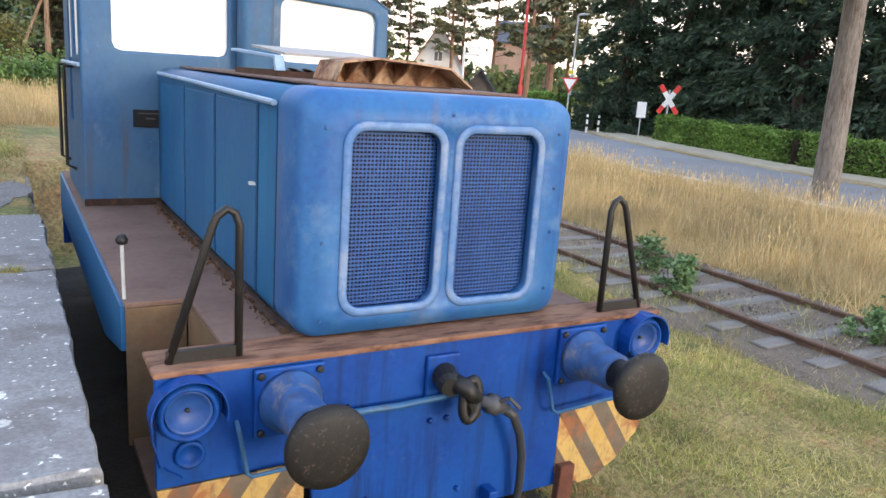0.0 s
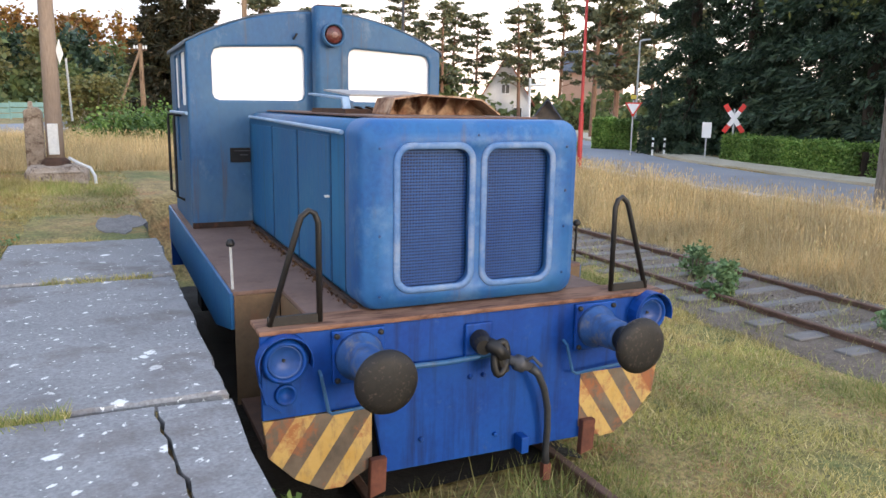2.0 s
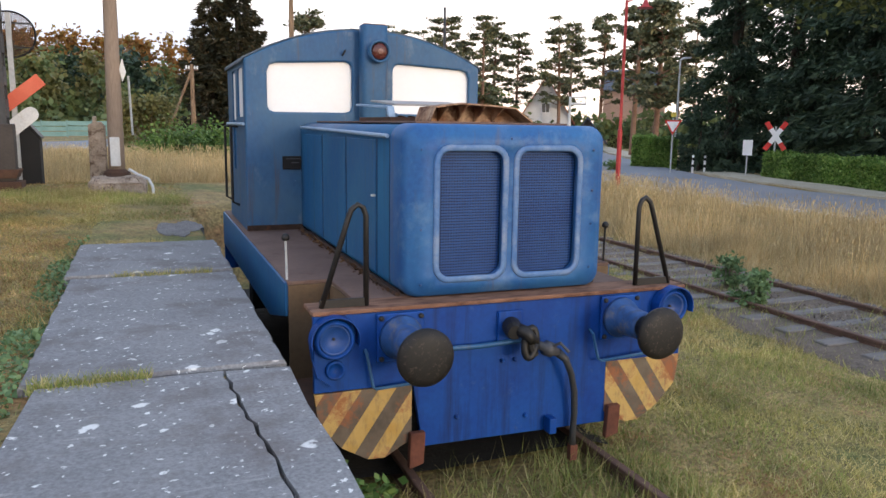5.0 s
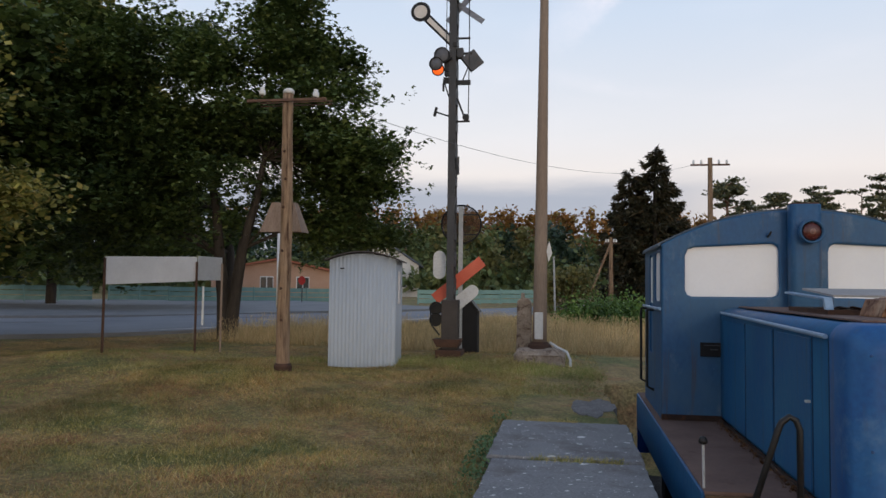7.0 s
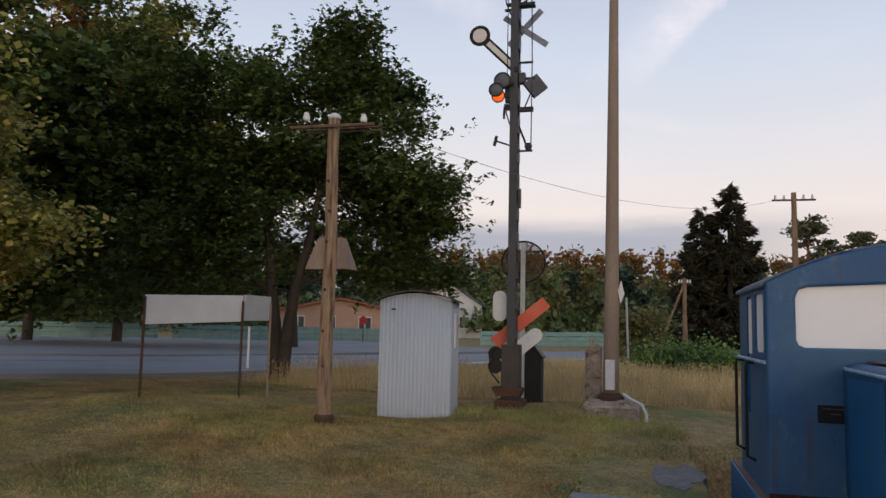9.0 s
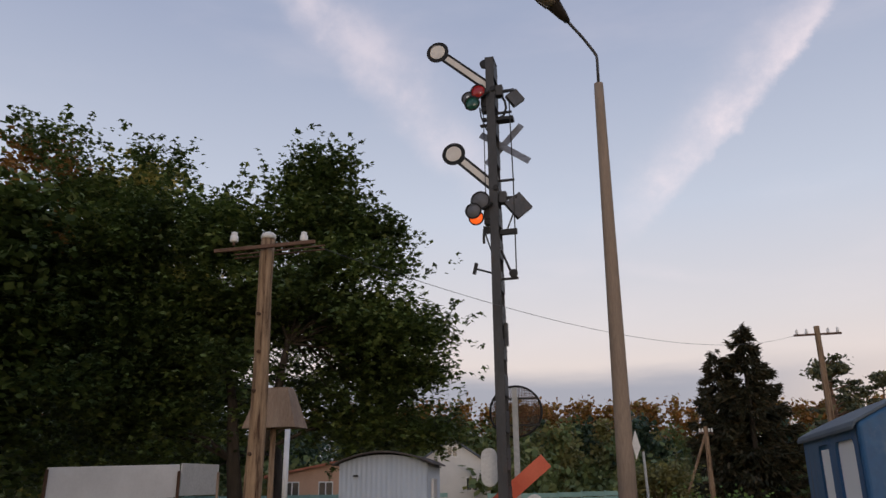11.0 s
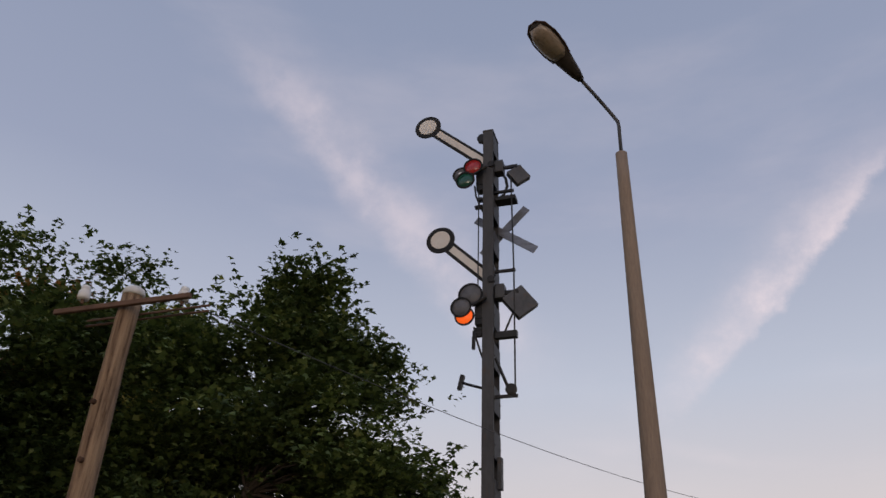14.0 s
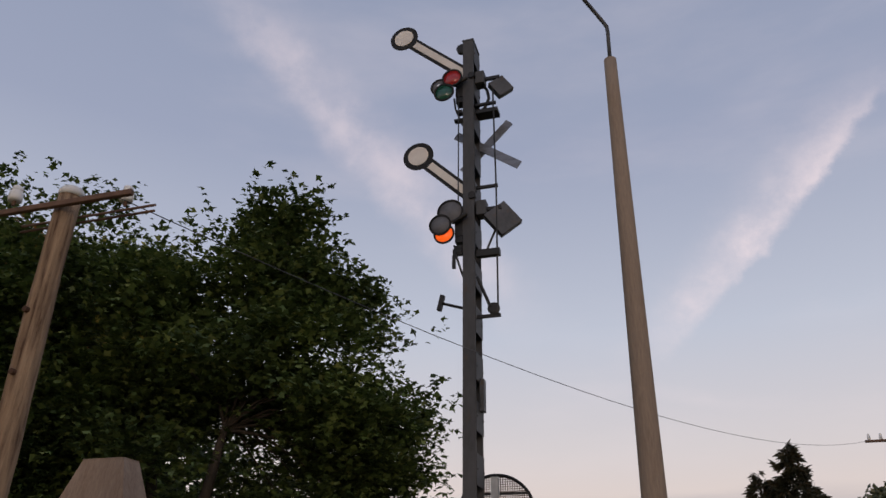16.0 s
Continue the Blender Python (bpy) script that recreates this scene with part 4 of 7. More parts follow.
cab = part("cab_front", holed(front, [wl_pts, wr_pts], CY0, 0.05), blue_cab, loco, "weathered grey-blue cab front")
soft_edges(cab, 0.045, 3, 50)
for pts in (wl_pts, wr_pts):
    cx, cz = sum(p[0] for p in pts) / len(pts), sum(p[1] for p in pts) / len(pts)
    big = [(cx + (x - cx) * 1.03, cz + (z - cz) * 1.05) for x, z in pts]
    w = part("window_board", plate(big, "y", CY0 + 0.052, CY0 + 0.065), white_board, cab, "white boarded cab window")
part("cab_rear", plate(front, "y", CY1 - 0.05, CY1), blue_cab, loco)
for s in (-1, 1):
    holes = [rounded(4.62, 5.12, 2.53, 3.08, 0.05, 4), rounded(5.32, 5.66, 1.9, 3.08, 0.05, 4)]
    bm = holed([(CY0 + 0.051, DECK), (CY1 - 0.051, DECK), (CY1 - 0.051, 3.159), (CY0 + 0.051, 3.159)], holes, 0, 0.05)
    for v in bm.verts:
        v.co = Vector((s * (1.40 - v.co.y), v.co.x, v.co.z))
    side = part("cab_side", bm, blue_cab, loco, "blue-grey cab side with door")
    for (a, b, c, d), m in (((4.60, 5.14, 2.51, 3.10), white_board), ((5.30, 5.68, 1.88, 3.10), blue_side)):
        part("window_board" if m is white_board else "door_panel", box(*sorted((s * 1.372, s * 1.380)), a + 0.02, b - 0.02, c + 0.02, d - 0.02), m, side)
    # the second pane stands just proud of the door panel
    part("side_pane", box(*sorted((s * 1.381, s * 1.388)), 5.35, 5.63, 2.50, 3.05), white_board, side, "white side pane")
    part("grab_rail", tube([(s * 1.40, 5.93, 2.42), (s * 1.475, 5.93, 2.42), (s * 1.48, 5.93, 2.36), (s * 1.48, 5.93, 1.52), (s * 1.40, 5.93, 1.48)], 0.016, 8), black_iron, side, "black vertical grab rail")
    part("grab_rail", tube([(s * 1.40, 5.20, 2.42), (s * 1.475, 5.20, 2.42), (s * 1.48, 5.20, 2.36), (s * 1.48, 5.20, 1.52), (s * 1.40, 5.20, 1.48)], 0.016, 8), black_iron, side)
    part("sill_bar", tube([(s * 1.41, 4.50, 2.45), (s * 1.43, 4.55, 2.45), (s * 1.43, 6.1, 2.45)], 0.018, 8), rail_paint, side, "pale blue sill bar")
roof = bmesh.new()
up = [(x * 1.012, z + 0.014) for x, z in [(-1.41, 3.13)] + arc + [(1.41, 3.13)]]
dn = [(x, z) for x, z in [(-1.425, 3.12)] + [(x, z + 0.001) for x, z in arc] + [(1.425, 3.12)]]
plate(up + dn[::-1], "y", CY0 + 0.012, CY1 + 0.10, roof)
soft_edges(part("cab_roof", roof, blue_roof, loco, "dull grey-blue arched cab roof"), 0.01)
soft_edges(part("rust_skirt", box(-1.405, 1.405, CY0 - 0.012, CY0 - 0.001, DECK, DECK + 0.06), soot_rust, loco, "rust along the foot of the cab"), 0.004)
# exhaust duct and headlamp in the middle of the cab front
duct = part("exhaust_duct", plate(rounded(-0.12, 0.19, CY0 - 0.20, CY0 - 0.001, 0.06, 4), "z", 2.49, 3.57), blue_cab, loco, "boxed blue exhaust duct up the cab front", True)
soft_edges(duct, 0.01)
lamp = part("head_lamp", lathe([(0.06, 0.12), (0.10, 0.10), (0.125, 0.0), (0.125, -0.05), (0.105, -0.055), (0.10, -0.02), (0.0, -0.005)], (0.055, CY0 - 0.26, 3.275), (0, 1, 0), 24), blue_cab, duct, "", True)
part("lens", lathe([(0.098, 0), (0.08, -0.016), (0.04, -0.026), (0.0, -0.03)], (0.055, CY0 - 0.282, 3.275), (0, 1, 0), 20), red_lens, lamp, "dull red lamp lens", True)
part("bulb", lathe([(0.03, 0), (0.03, -0.01), (0.0, -0.02)], (0.06, CY0 - 0.305, 3.275), (0, 1, 0), 12), surf("pale_bulb", (0.20, 0.11, 0.09), (0.28, 0.16, 0.12), 0.3), lamp)
part("duct_cap", box(-0.09, 0.16, CY0 - 0.17, CY0 - 0.02, 3.565, 3.585), rust_dark, duct)
plate_ob = soft_edges(part("maker_plate", box(-1.0, -0.72, CY0 - 0.022, CY0 - 0.002, 1.95, 2.10), under_black, cab, "dark cast maker's plate with unreadable lettering"), 0.006)
part("plate_line", box(-0.90, -0.82, CY0 - 0.026, CY0 - 0.0225, 2.02, 2.032), steel_grey, plate_ob)
part("plate_line", box(-0.96, -0.76, CY0 - 0.026, CY0 - 0.0225, 2.065, 2.075), steel_grey, plate_ob)
part("bracket_pin", tube([(-0.30, CY0 - 0.002, 3.24), (-0.30, CY0 - 0.05, 3.25), (-0.28, CY0 - 0.06, 3.29)], 0.012, 6), black_iron, cab)

# buffers
for s in (-1, 1):
    x = s * 0.875
    buf = soft_edges(part("buffer", box(x - 0.17, x + 0.17, YB - 0.03, YB - 0.001, 0.88, 1.22), blue_beam, loco, "blue sprung buffer with a dark worn face"), 0.01)
    part("buffer_barrel", lathe([(0.155, 0), (0.15, -0.03), (0.118, -0.06), (0.108, -0.20), (0.105, -0.29), (0.10, -0.30)], (x, YB - 0.03, 1.05), (0, 1, 0), 24), grimy_blue, buf, "", True)
    part("buffer_plunger", lathe([(0.086, 0.02), (0.084, -0.16), (0.10, -0.19)], (x, YB - 0.33, 1.05), (0, 1, 0), 20), black_iron, buf, "", True)
    part("buffer_head", lathe([(0.09, 0.06), (0.165, 0.045), (0.185, 0.02), (0.186, 0.0), (0.175, -0.018), (0.13, -0.032), (0.06, -0.040), (0.0, -0.042)], (x, 0.045, 1.05), (0, 1, 0), 36), buffer_black, buf, "", True)
    for bx in (-0.14, 0.14):
        for bz in (0.91, 1.19):
            part("bolt", lathe([(0.018, 0), (0.018, -0.015), (0.01, -0.022)], (x + bx, YB - 0.03, bz), (0, 1, 0), 8), black_iron, buf)
    rib = part("web_plate", plate([(YB - 0.03, 0.90), (YB - 0.03, 0.96), (YB - 0.2, 0.955)], "x", x - 0.01, x + 0.01), blue_beam, buf)

# marker lamps on the beam
for s, z in ((-1, 1.075), (1, 1.10)):
    x = s * 1.335
    hl = part("beam_lamp", lathe([(0.135, 0.0), (0.135, -0.05), (0.122, -0.072), (0.108, -0.072), (0.104, -0.01), (0.05, 0.004), (0.0, 0.006)], (x, YB - 0.002, z), (0, 1, 0), 28), blue_beam, loco, "empty blue lamp housing", True)
    part("lamp_bowl", lathe([(0.10, -0.002), (0.10, -0.056), (0.088, -0.038), (0.06, -0.016), (0.03, -0.008), (0.0, -0.006)], (x, YB - 0.004, z), (0, 1, 0), 24), surf("bowl_blue", (0.008, 0.04, 0.17), (0.02, 0.07, 0.24), 0.45), hl, "", True)
    part("screw", lathe([(0.010, 0), (0.010, -0.012), (0.0, -0.014)], (x, YB - 0.014, z), (0, 1, 0), 8), black_iron, hl)
    part("small_lamp", lathe([(0.066, 0.0), (0.066, -0.025), (0.05, -0.03), (0.046, -0.004), (0.0, 0.002)], (x + 0.01, YB - 0.002, z - 0.215), (0, 1, 0), 20), blue_beam, hl, "small blue marker lamp", True)
    hood_pts = [(x + 0.165 * math.cos(a), z + 0.165 * math.sin(a)) for a in [radians(d) for d in range(-15, 196, 15)]]
    bm = bmesh.new()
    loops = [[(px, YB - 0.001, pz), (px, YB - 0.10, pz), (x + (px - x) * 0.955, YB - 0.10, z + (pz - z) * 0.955), (x + (px - x) * 0.955, YB - 0.001, z + (pz - z) * 0.955)] for px, pz in hood_pts]
    loops += [[(px, YB - 0.001, pz), (px, YB - 0.03, pz), (px + 0.008, YB - 0.03, pz), (px + 0.008, YB - 0.001, pz)] for px, pz in ((x - 0.15, z - 0.12), (x - 0.11, z - 0.26), (x - 0.03, z - 0.32))]
    rings(bm, loops)
    part("lamp_hood", bm, blue_beam, hl)

# thin step rods
for s in (-1, 1):
    pts = [(s * 1.12, YB - 0.01, 0.98), (s * 1.12, YB - 0.05, 0.96), (s * 1.08, YB - 0.06, 0.735), (s * 1.06, YB - 0.06, 0.715), (s * 0.72, YB - 0.06, 0.73)]
    if s > 0:
        pts = [(0.62, YB - 0.01, 0.97), (0.62, YB - 0.06, 0.95), (0.66, YB - 0.08, 0.76), (0.69, YB - 0.08, 0.74), (1.14, YB - 0.08, 0.765)]
    part("step_rod", tube(pts, 0.011, 8), blue_cab, loco, "thin worn rod bracket")

# coupling, air hose and drawbar rod
hook = soft_edges(part("draw_hook", box(-0.15, 0.05, YB - 0.03, YB - 0.001, 0.93, 1.17), blue_beam, loco, "draw hook with hanging screw coupling"), 0.012)
part("hook_block", lathe([(0.07, 0), (0.065, -0.10), (0.05, -0.14)], (-0.05, YB - 0.03, 1.06), (0.25, 1, 0.1), 14), black_iron, hook)
part("hook_bill", tube([(-0.05, YB - 0.1, 1.06), (-0.02, YB - 0.2, 1.05), (0.03, YB - 0.22, 1.0), (0.03, YB - 0.16, 0.96)], [0.045, 0.05, 0.04, 0.02], 10), black_iron, hook, "", True)


def link_ring(c, rx, rz, tilt, r=0.017):
    pts = []
    for k in range(17):
        a = 2 * math.pi * k / 16
        p = Matrix.Rotation(radians(tilt), 3, "Y") @ Vector((rx * math.cos(a), 0.4 * rx * math.sin(a), rz * math.sin(a)))
        pts.append(Vector(c) + p)
    return tube(pts, r, 8)


part("coupling_link", link_ring((0.035, YB - 0.17, 0.965), 0.045, 0.105, 12, 0.026), black_iron, hook, "", True)
part("coupling_screw", tube([(0.02, YB - 0.16, 0.99), (0.07, YB - 0.17, 0.87)], 0.035, 10), black_iron, hook)
part("hose_cock", lathe([(0.03, -0.10), (0.035, -0.04), (0.055, -0.03), (0.055, 0.03), (0.035, 0.05), (0.03, 0.10)], (0.21, YB - 0.12, 0.89), (1, 0, -0.45), 14), steel_grey, hook, "grey hose cock", True)
part("cock_lever", tube([(0.21, YB - 0.13, 0.90), (0.26, YB - 0.2, 0.95), (0.33, YB - 0.2, 0.88)], 0.012, 6), steel_grey, hook)
hose_pts = [(0.29, YB - 0.12, 0.855), (0.35, YB - 0.13, 0.80), (0.41, YB - 0.12, 0.68), (0.455, YB - 0.10, 0.53), (0.475, YB - 0.08, 0.36), (0.48, YB - 0.06, 0.20), (0.485, YB - 0.06, 0.10)]
part("air_hose", tube(hose_pts, [0.034, 0.026, 0.024, 0.024, 0.024, 0.024, 0.028], 12), surf("black_rubber", (0.02, 0.022, 0.025), (0.045, 0.047, 0.05), 0.45), hook, "black rubber air hose", True)
part("hose_end", box(0.455, 0.515, YB - 0.085, YB - 0.035, -0.02, 0.10), guard_rust, hook, "rusty hose end")
part("drawbar_rod", tube([(-0.62, YB - 0.05, 0.945), (-0.3, YB - 0.055, 0.94), (0.02, YB - 0.06, 0.955), (0.12, YB - 0.06, 0.95)], 0.018, 10), blue_cab, hook, "pale worn rod across the beam")
part("rod_pin", tube([(-0.60, YB - 0.002, 0.95), (-0.60, YB - 0.07, 0.95), (-0.60, YB - 0.07, 1.0)], 0.010, 6), black_iron, hook)
for x, z in ((-0.10, 0.80), (0.0, 0.80), (-0.45, 0.42), (0.10, 0.36)):
    part("bolt", lathe([(0.016, 0), (0.016, -0.02), (0.008, -0.026)], (x, YB, z), (0, 1, 0), 8), blue_beam, beam)
for x in (-0.76, 0.84):
    soft_edges(part("rail_guard", plate([(x - 0.06, 0.10), (x + 0.05, 0.13), (x + 0.06, 0.36), (x - 0.05, 0.36)], "y", YB - 0.06, YB - 0.006), guard_rust, loco, "rusty rail guard"), 0.008)
soft_edges(part("lug", box(0.26, 0.32, YB - 0.10, YB - 0.001, 0.22, 0.34), blue_beam, beam), 0.008)

# bent tube handrails on the front corners
for s, inner_x, outer_x in ((-1, 1.09, 1.395), (1, 1.065, 1.375)):
    top = inner_x + 0.055
    pts = [(s * outer_x, 0.64, 1.265), (s * (top + 0.065), 0.64, 1.86), (s * (top + 0.045), 0.64, 1.91), (s * top, 0.64, 1.945), (s * (inner_x + 0.02), 0.64, 1.925),
           (s * inner_x, 0.64, 1.87), (s * inner_x, 0.64, 1.265)]
    hr = part("corner_handrail", tube(pts, 0.019, 10), black_iron, loco, "black bent tube handrail", True)
    part("foot_bar", box(*sorted((s * (inner_x - 0.01), s * (outer_x + 0.01))), 0.628, 0.654, 1.263, 1.318), black_iron, hr)
# levers on the deck
for s in (-1, 1):
    lev = part("hand_lever", tube([(s * 1.445, 1.66, 1.26), (s * 1.45, 1.66, 1.57)], 0.010, 8), galvanised if s < 0 else black_iron, loco, "worn hand lever with black knob")
    part("knob", lathe([(0.0, -0.03), (0.03, -0.015), (0.033, 0.005), (0.02, 0.03), (0.0, 0.035)], (s * 1.45, 1.66, 1.59), (0, 0, 1), 12), black_iron, lev, "", True)
soft_edges(part("deck_box", box(1.12, 1.40, 1.75, 2.05, DECK, DECK + 0.16), brown_plate, loco, "rusty box on the deck"), 0.01)


# ---------------------------------------------------------------- the semaphore signal
MX, MY = -4.85, 11.72
signal = thing("semaphore_signal", (MX, MY, 1.05), "tall grey two-arm railway semaphore signal, both arms raised", "railway signal")
for yy in (MY - 0.10, MY + 0.24):
    a, b, c = (yy, yy + 0.012, yy + 0.034) if yy < MY else (yy + 0.012, yy, yy - 0.022)
    part("mast_channel", plate([(MX - 0.075, a), (MX + 0.075, a), (MX + 0.075, c), (MX + 0.067, c), (MX + 0.067, b), (MX - 0.067, b), (MX - 0.067, c), (MX - 0.075, c)], "z", 1.0, 10.38), mast_grey, signal)
for xx in (MX - 0.0665, MX + 0.0755):
    z = 2.45
    while z < 10.2:
        part("batten", box(xx, xx + 0.0085, MY - 0.09, MY + 0.245, z, z + 0.34), mast_grey, signal)
        for o in (-0.06, 0.215):
            part("rivet", lathe([(0.014, 0), (0.014, 0.006), (0.006, 0.011)], (xx + 0.0085, MY + o, z + 0.17), (1, 0, 0), 6), mast_grey, signal)
        z += 0.58
soft_edges(part("mast_cap", box(MX - 0.085, MX + 0.085, MY - 0.105, MY + 0.26, 10.381, 10.41), mast_grey, signal), 0.008)
part("head_pulley", lathe([(0.06, -0.03), (0.085, -0.025), (0.07, 0), (0.085, 0.025), (0.06, 0.03)], (MX - 0.11, MY, 10.33), (0, 1, 0), 18), black_iron, signal)


def arm(px, pz, dx, dz):
    """A raised arm with a round end: black border, pale inside."""
    L = math.hypot(dx, dz)
    ux, uz = dx / L, dz / L
    vx, vz = -uz, ux

    def outline(half, r, end):
        pts = [(px + vx * half * s + ux * 0.02, pz + vz * half * s + uz * 0.02) for s in (1, -1)]
        a0 = math.atan2(-half, -math.sqrt(r * r - half * half))
        k = 22
        for i in range(k + 1):
            a = a0 + (2 * math.pi - 2 * abs(math.pi + a0)) * i / k
            pts.append((px + ux * (L + r * math.cos(a)) + vx * r * math.sin(a), pz + uz * (L + r * math.cos(a)) + vz * r * math.sin(a)))
        return pts
    a = part("signal_arm", plate(outline(0.095, 0.215, 0), "y", MY - 0.06, MY - 0.045), sign_black, signal, "black-edged white semaphore arm")
    bm = bmesh.new()
    plate([(px + ux * t + vx * s, pz + uz * t + vz * s) for t, s in ((0.12, 0.05), (0.12, -0.05), (L - 0.24, -0.05), (L - 0.24, 0.05))], "y", MY - 0.066, MY - 0.0605, bm)
    part("arm_panel", bm, arm_white, a, "pale cream arm panel")
    part("arm_disc", plate([(px + ux * L + 0.145 * math.cos(t), pz + uz * L + 0.145 * math.sin(t)) for t in np.linspace(0, 2 * math.pi, 28, endpoint=False)], "y", MY - 0.066, MY - 0.0605), arm_white, a, "pale cream disc")
    part("pivot", lathe([(0.05, -0.03), (0.05, 0.05), (0.03, 0.06)], (px, MY - 0.10, pz), (0, 1, 0), 14), black_iron, a)
    return a


arm_white = surf("cream_enamel", (0.66, 0.60, 0.54), (0.74, 0.69, 0.62), 0.4, coarse=3, grain=0.08)
arm(MX + 0.05, 9.73, -1.05, 0.975)
arm(MX + 0.05, 7.78, -0.765, 0.765)
glass_red = surf("red_signal_glass", (0.30, 0.02, 0.02), (0.38, 0.03, 0.03), 0.2, grain=0.05, spec=0.6)
glass_green = surf("green_signal_glass", (0.015, 0.07, 0.05), (0.02, 0.09, 0.06), 0.2, grain=0.05, spec=0.6)
# emission stands in for sky light shining through the orange glass
glass_orange = glow("glowing_orange_signal_glass", (1.0, 0.13, 0.015), 0.75)
plate_grey = surf("grey_spectacle_plate", (0.09, 0.09, 0.10), (0.14, 0.14, 0.15), 0.6)


silver_board = surf("dull_silver_board", (0.13, 0.135, 0.15), (0.24, 0.245, 0.27), 0.35, metal=0.6, coarse=5, stretch=(0.6, 1, 3))


def spectacle(x, z, r, mat, yy, label, ring=True):
    if ring:
        part("spectacle_ring", lathe([(r + 0.022, 0), (r + 0.022, -0.02), (r, -0.02), (r, 0)], (x, yy, z), (0, 1, 0), 22), sign_black, signal)
    part("spectacle", lathe([(r, 0), (r * 0.98, -0.010), (0.0, -0.016)], (x, yy, z), (0, 1, 0), 22), mat, signal, label, True)


spectacle(-5.05, 9.66, 0.125, glass_red, MY - 0.20, "red signal glass")
spectacle(-5.235, 9.56, 0.115, plate_grey, MY - 0.17, "grey spectacle plate")
spectacle(-5.165, 9.43, 0.125, glass_green, MY - 0.205, "green signal glass")
part("view_hole", lathe([(0.028, 0), (0.0, -0.004)], (-5.25, MY - 0.19, 9.58), (0, 1, 0), 12), sign_white, signal)
spectacle(-5.07, 7.54, 0.15, plate_grey, MY - 0.17, "grey spectacle plate")
spectacle(-5.19, 7.35, 0.125, plate_grey, MY - 0.20, "grey spectacle plate")
spectacle(-5.145, 7.225, 0.115, glass_orange, MY - 0.178, "orange signal glass, skylight through it added as a glow")
for z in (9.55, 7.38):
    part("spectacle_bar", tube([(MX, MY - 0.17, z + 0.1), (-5.05, MY - 0.165, z)], 0.025, 8), black_iron, signal)
    part("lamp_bracket", box(-5.02, MX - 0.076, MY - 0.12, MY + 0.02, z - 0.26, z - 0.18), black_iron, signal)
for (cx, cz), s, t in (((-4.42, 9.56), 0.13, 52), ((-4.44, 7.46), 0.18, 50)):
    bm = box(-s, s, -0.05, 0.05, -s * 0.95, s * 0.95)
    bmesh.ops.transform(bm, matrix=pose(cx, MY + 0.05, cz, 0, t, 20), verts=bm.verts[:])
    q = soft_edges(part("lantern_back", bm, steel_grey, signal, "dark square lantern plate"), 0.006)
    part("lantern_arm", box(MX + 0.077, cx, MY - 0.02, MY + 0.02, cz + 0.12, cz + 0.17), black_iron, signal)
    soft_edges(part("lantern_box", box(MX + 0.09, MX + 0.22, MY - 0.07, MY + 0.09, cz + 0.05, cz + 0.26), mast_grey, signal), 0.01)
# grey cross of two boards: the signal is out of use
cross = bmesh.new()
for (ax, az), (bx, bz), yy in (((-5.12, 9.02), (-4.24, 8.38), MY + 0.26), ((-5.03, 8.42), (-4.36, 9.13), MY + 0.29)):
    L = math.hypot(bx - ax, bz - az)
    ux, uz = (bx - ax) / L, (bz - az) / L
    part("cross_board", plate([(ax - uz * 0.06, az + ux * 0.06), (ax + uz * 0.06, az - ux * 0.06), (bx + uz * 0.06, bz - ux * 0.06), (bx - uz * 0.06, bz + ux * 0.06)], "y", yy, yy + 0.018),
         silver_board, signal, "dull silver out-of-use cross board")
cross.free()
part("pull_rod", tube([(-4.52, MY - 0.02, 9.62), (-4.50, MY - 0.02, 7.9), (-4.51, MY - 0.02, 6.12)], 0.012, 6), black_iron, signal)
part("pull_wire", tube([(-4.98, MY - 0.12, 9.45), (-4.98, MY - 0.12, 7.45)], 0.009, 6), black_iron, signal)
for z in (7.92, 6.12, 9.25):
    part("rod_guide", box(MX + 0.077, -4.48, MY - 0.03, MY + 0.01, z, z + 0.035), black_iron, signal)
# brackets, cable loops and hanging fittings along the mast
part("lamp_shelf", box(MX + 0.0845, -4.46, MY - 0.02, MY + 0.16, 9.13, 9.19), black_iron, signal)
part("lamp_shelf", box(-5.06, MX - 0.076, MY - 0.06, MY + 0.02, 9.03, 9.06), black_iron, signal)
part("cable_loop", tube([(-4.66, MY + 0.02, 9.62), (-4.60, MY + 0.0, 9.50), (-4.58, MY, 9.36), (-4.63, MY, 9.22), (-4.72, MY + 0.02, 9.18)], 0.022, 7), black_iron, signal, "black cable loop", True)
part("cable_loop", tube([(-5.05, MY - 0.1, 9.38), (-5.03, MY - 0.1, 9.20), (-4.97, MY - 0.08, 9.02), (-4.93, MY - 0.06, 8.93)], 0.014, 7), black_iron, signal, "black cable loop", True)
part("cable_loop", tube([(-5.03, MY - 0.12, 7.08), (-5.0, MY - 0.12, 6.92), (-4.96, MY - 0.1, 6.78), (-4.925, MY - 0.08, 6.66)], 0.014, 7), black_iron, signal, "black cable loop", True)
part("hanger", box(-5.05, -4.93, MY - 0.12, MY - 0.06, 6.95, 7.03), black_iron, signal)
part("hanger", box(-5.06, -5.02, MY - 0.11, MY - 0.07, 6.78, 6.95), black_iron, signal)
part("rod_bracket", box(MX + 0.0845, -4.47, MY - 0.05, MY + 0.03, 6.93, 7.02), black_iron, signal)
part("rod_stay", tube([(-4.66, MY, 6.98), (-4.52, MY + 0.03, 7.34)], 0.014, 6), black_iron, signal)
part("spectacle_mount", box(-5.03, MX - 0.076, MY - 0.10, MY - 0.02, 9.40, 9.72), black_iron, signal)
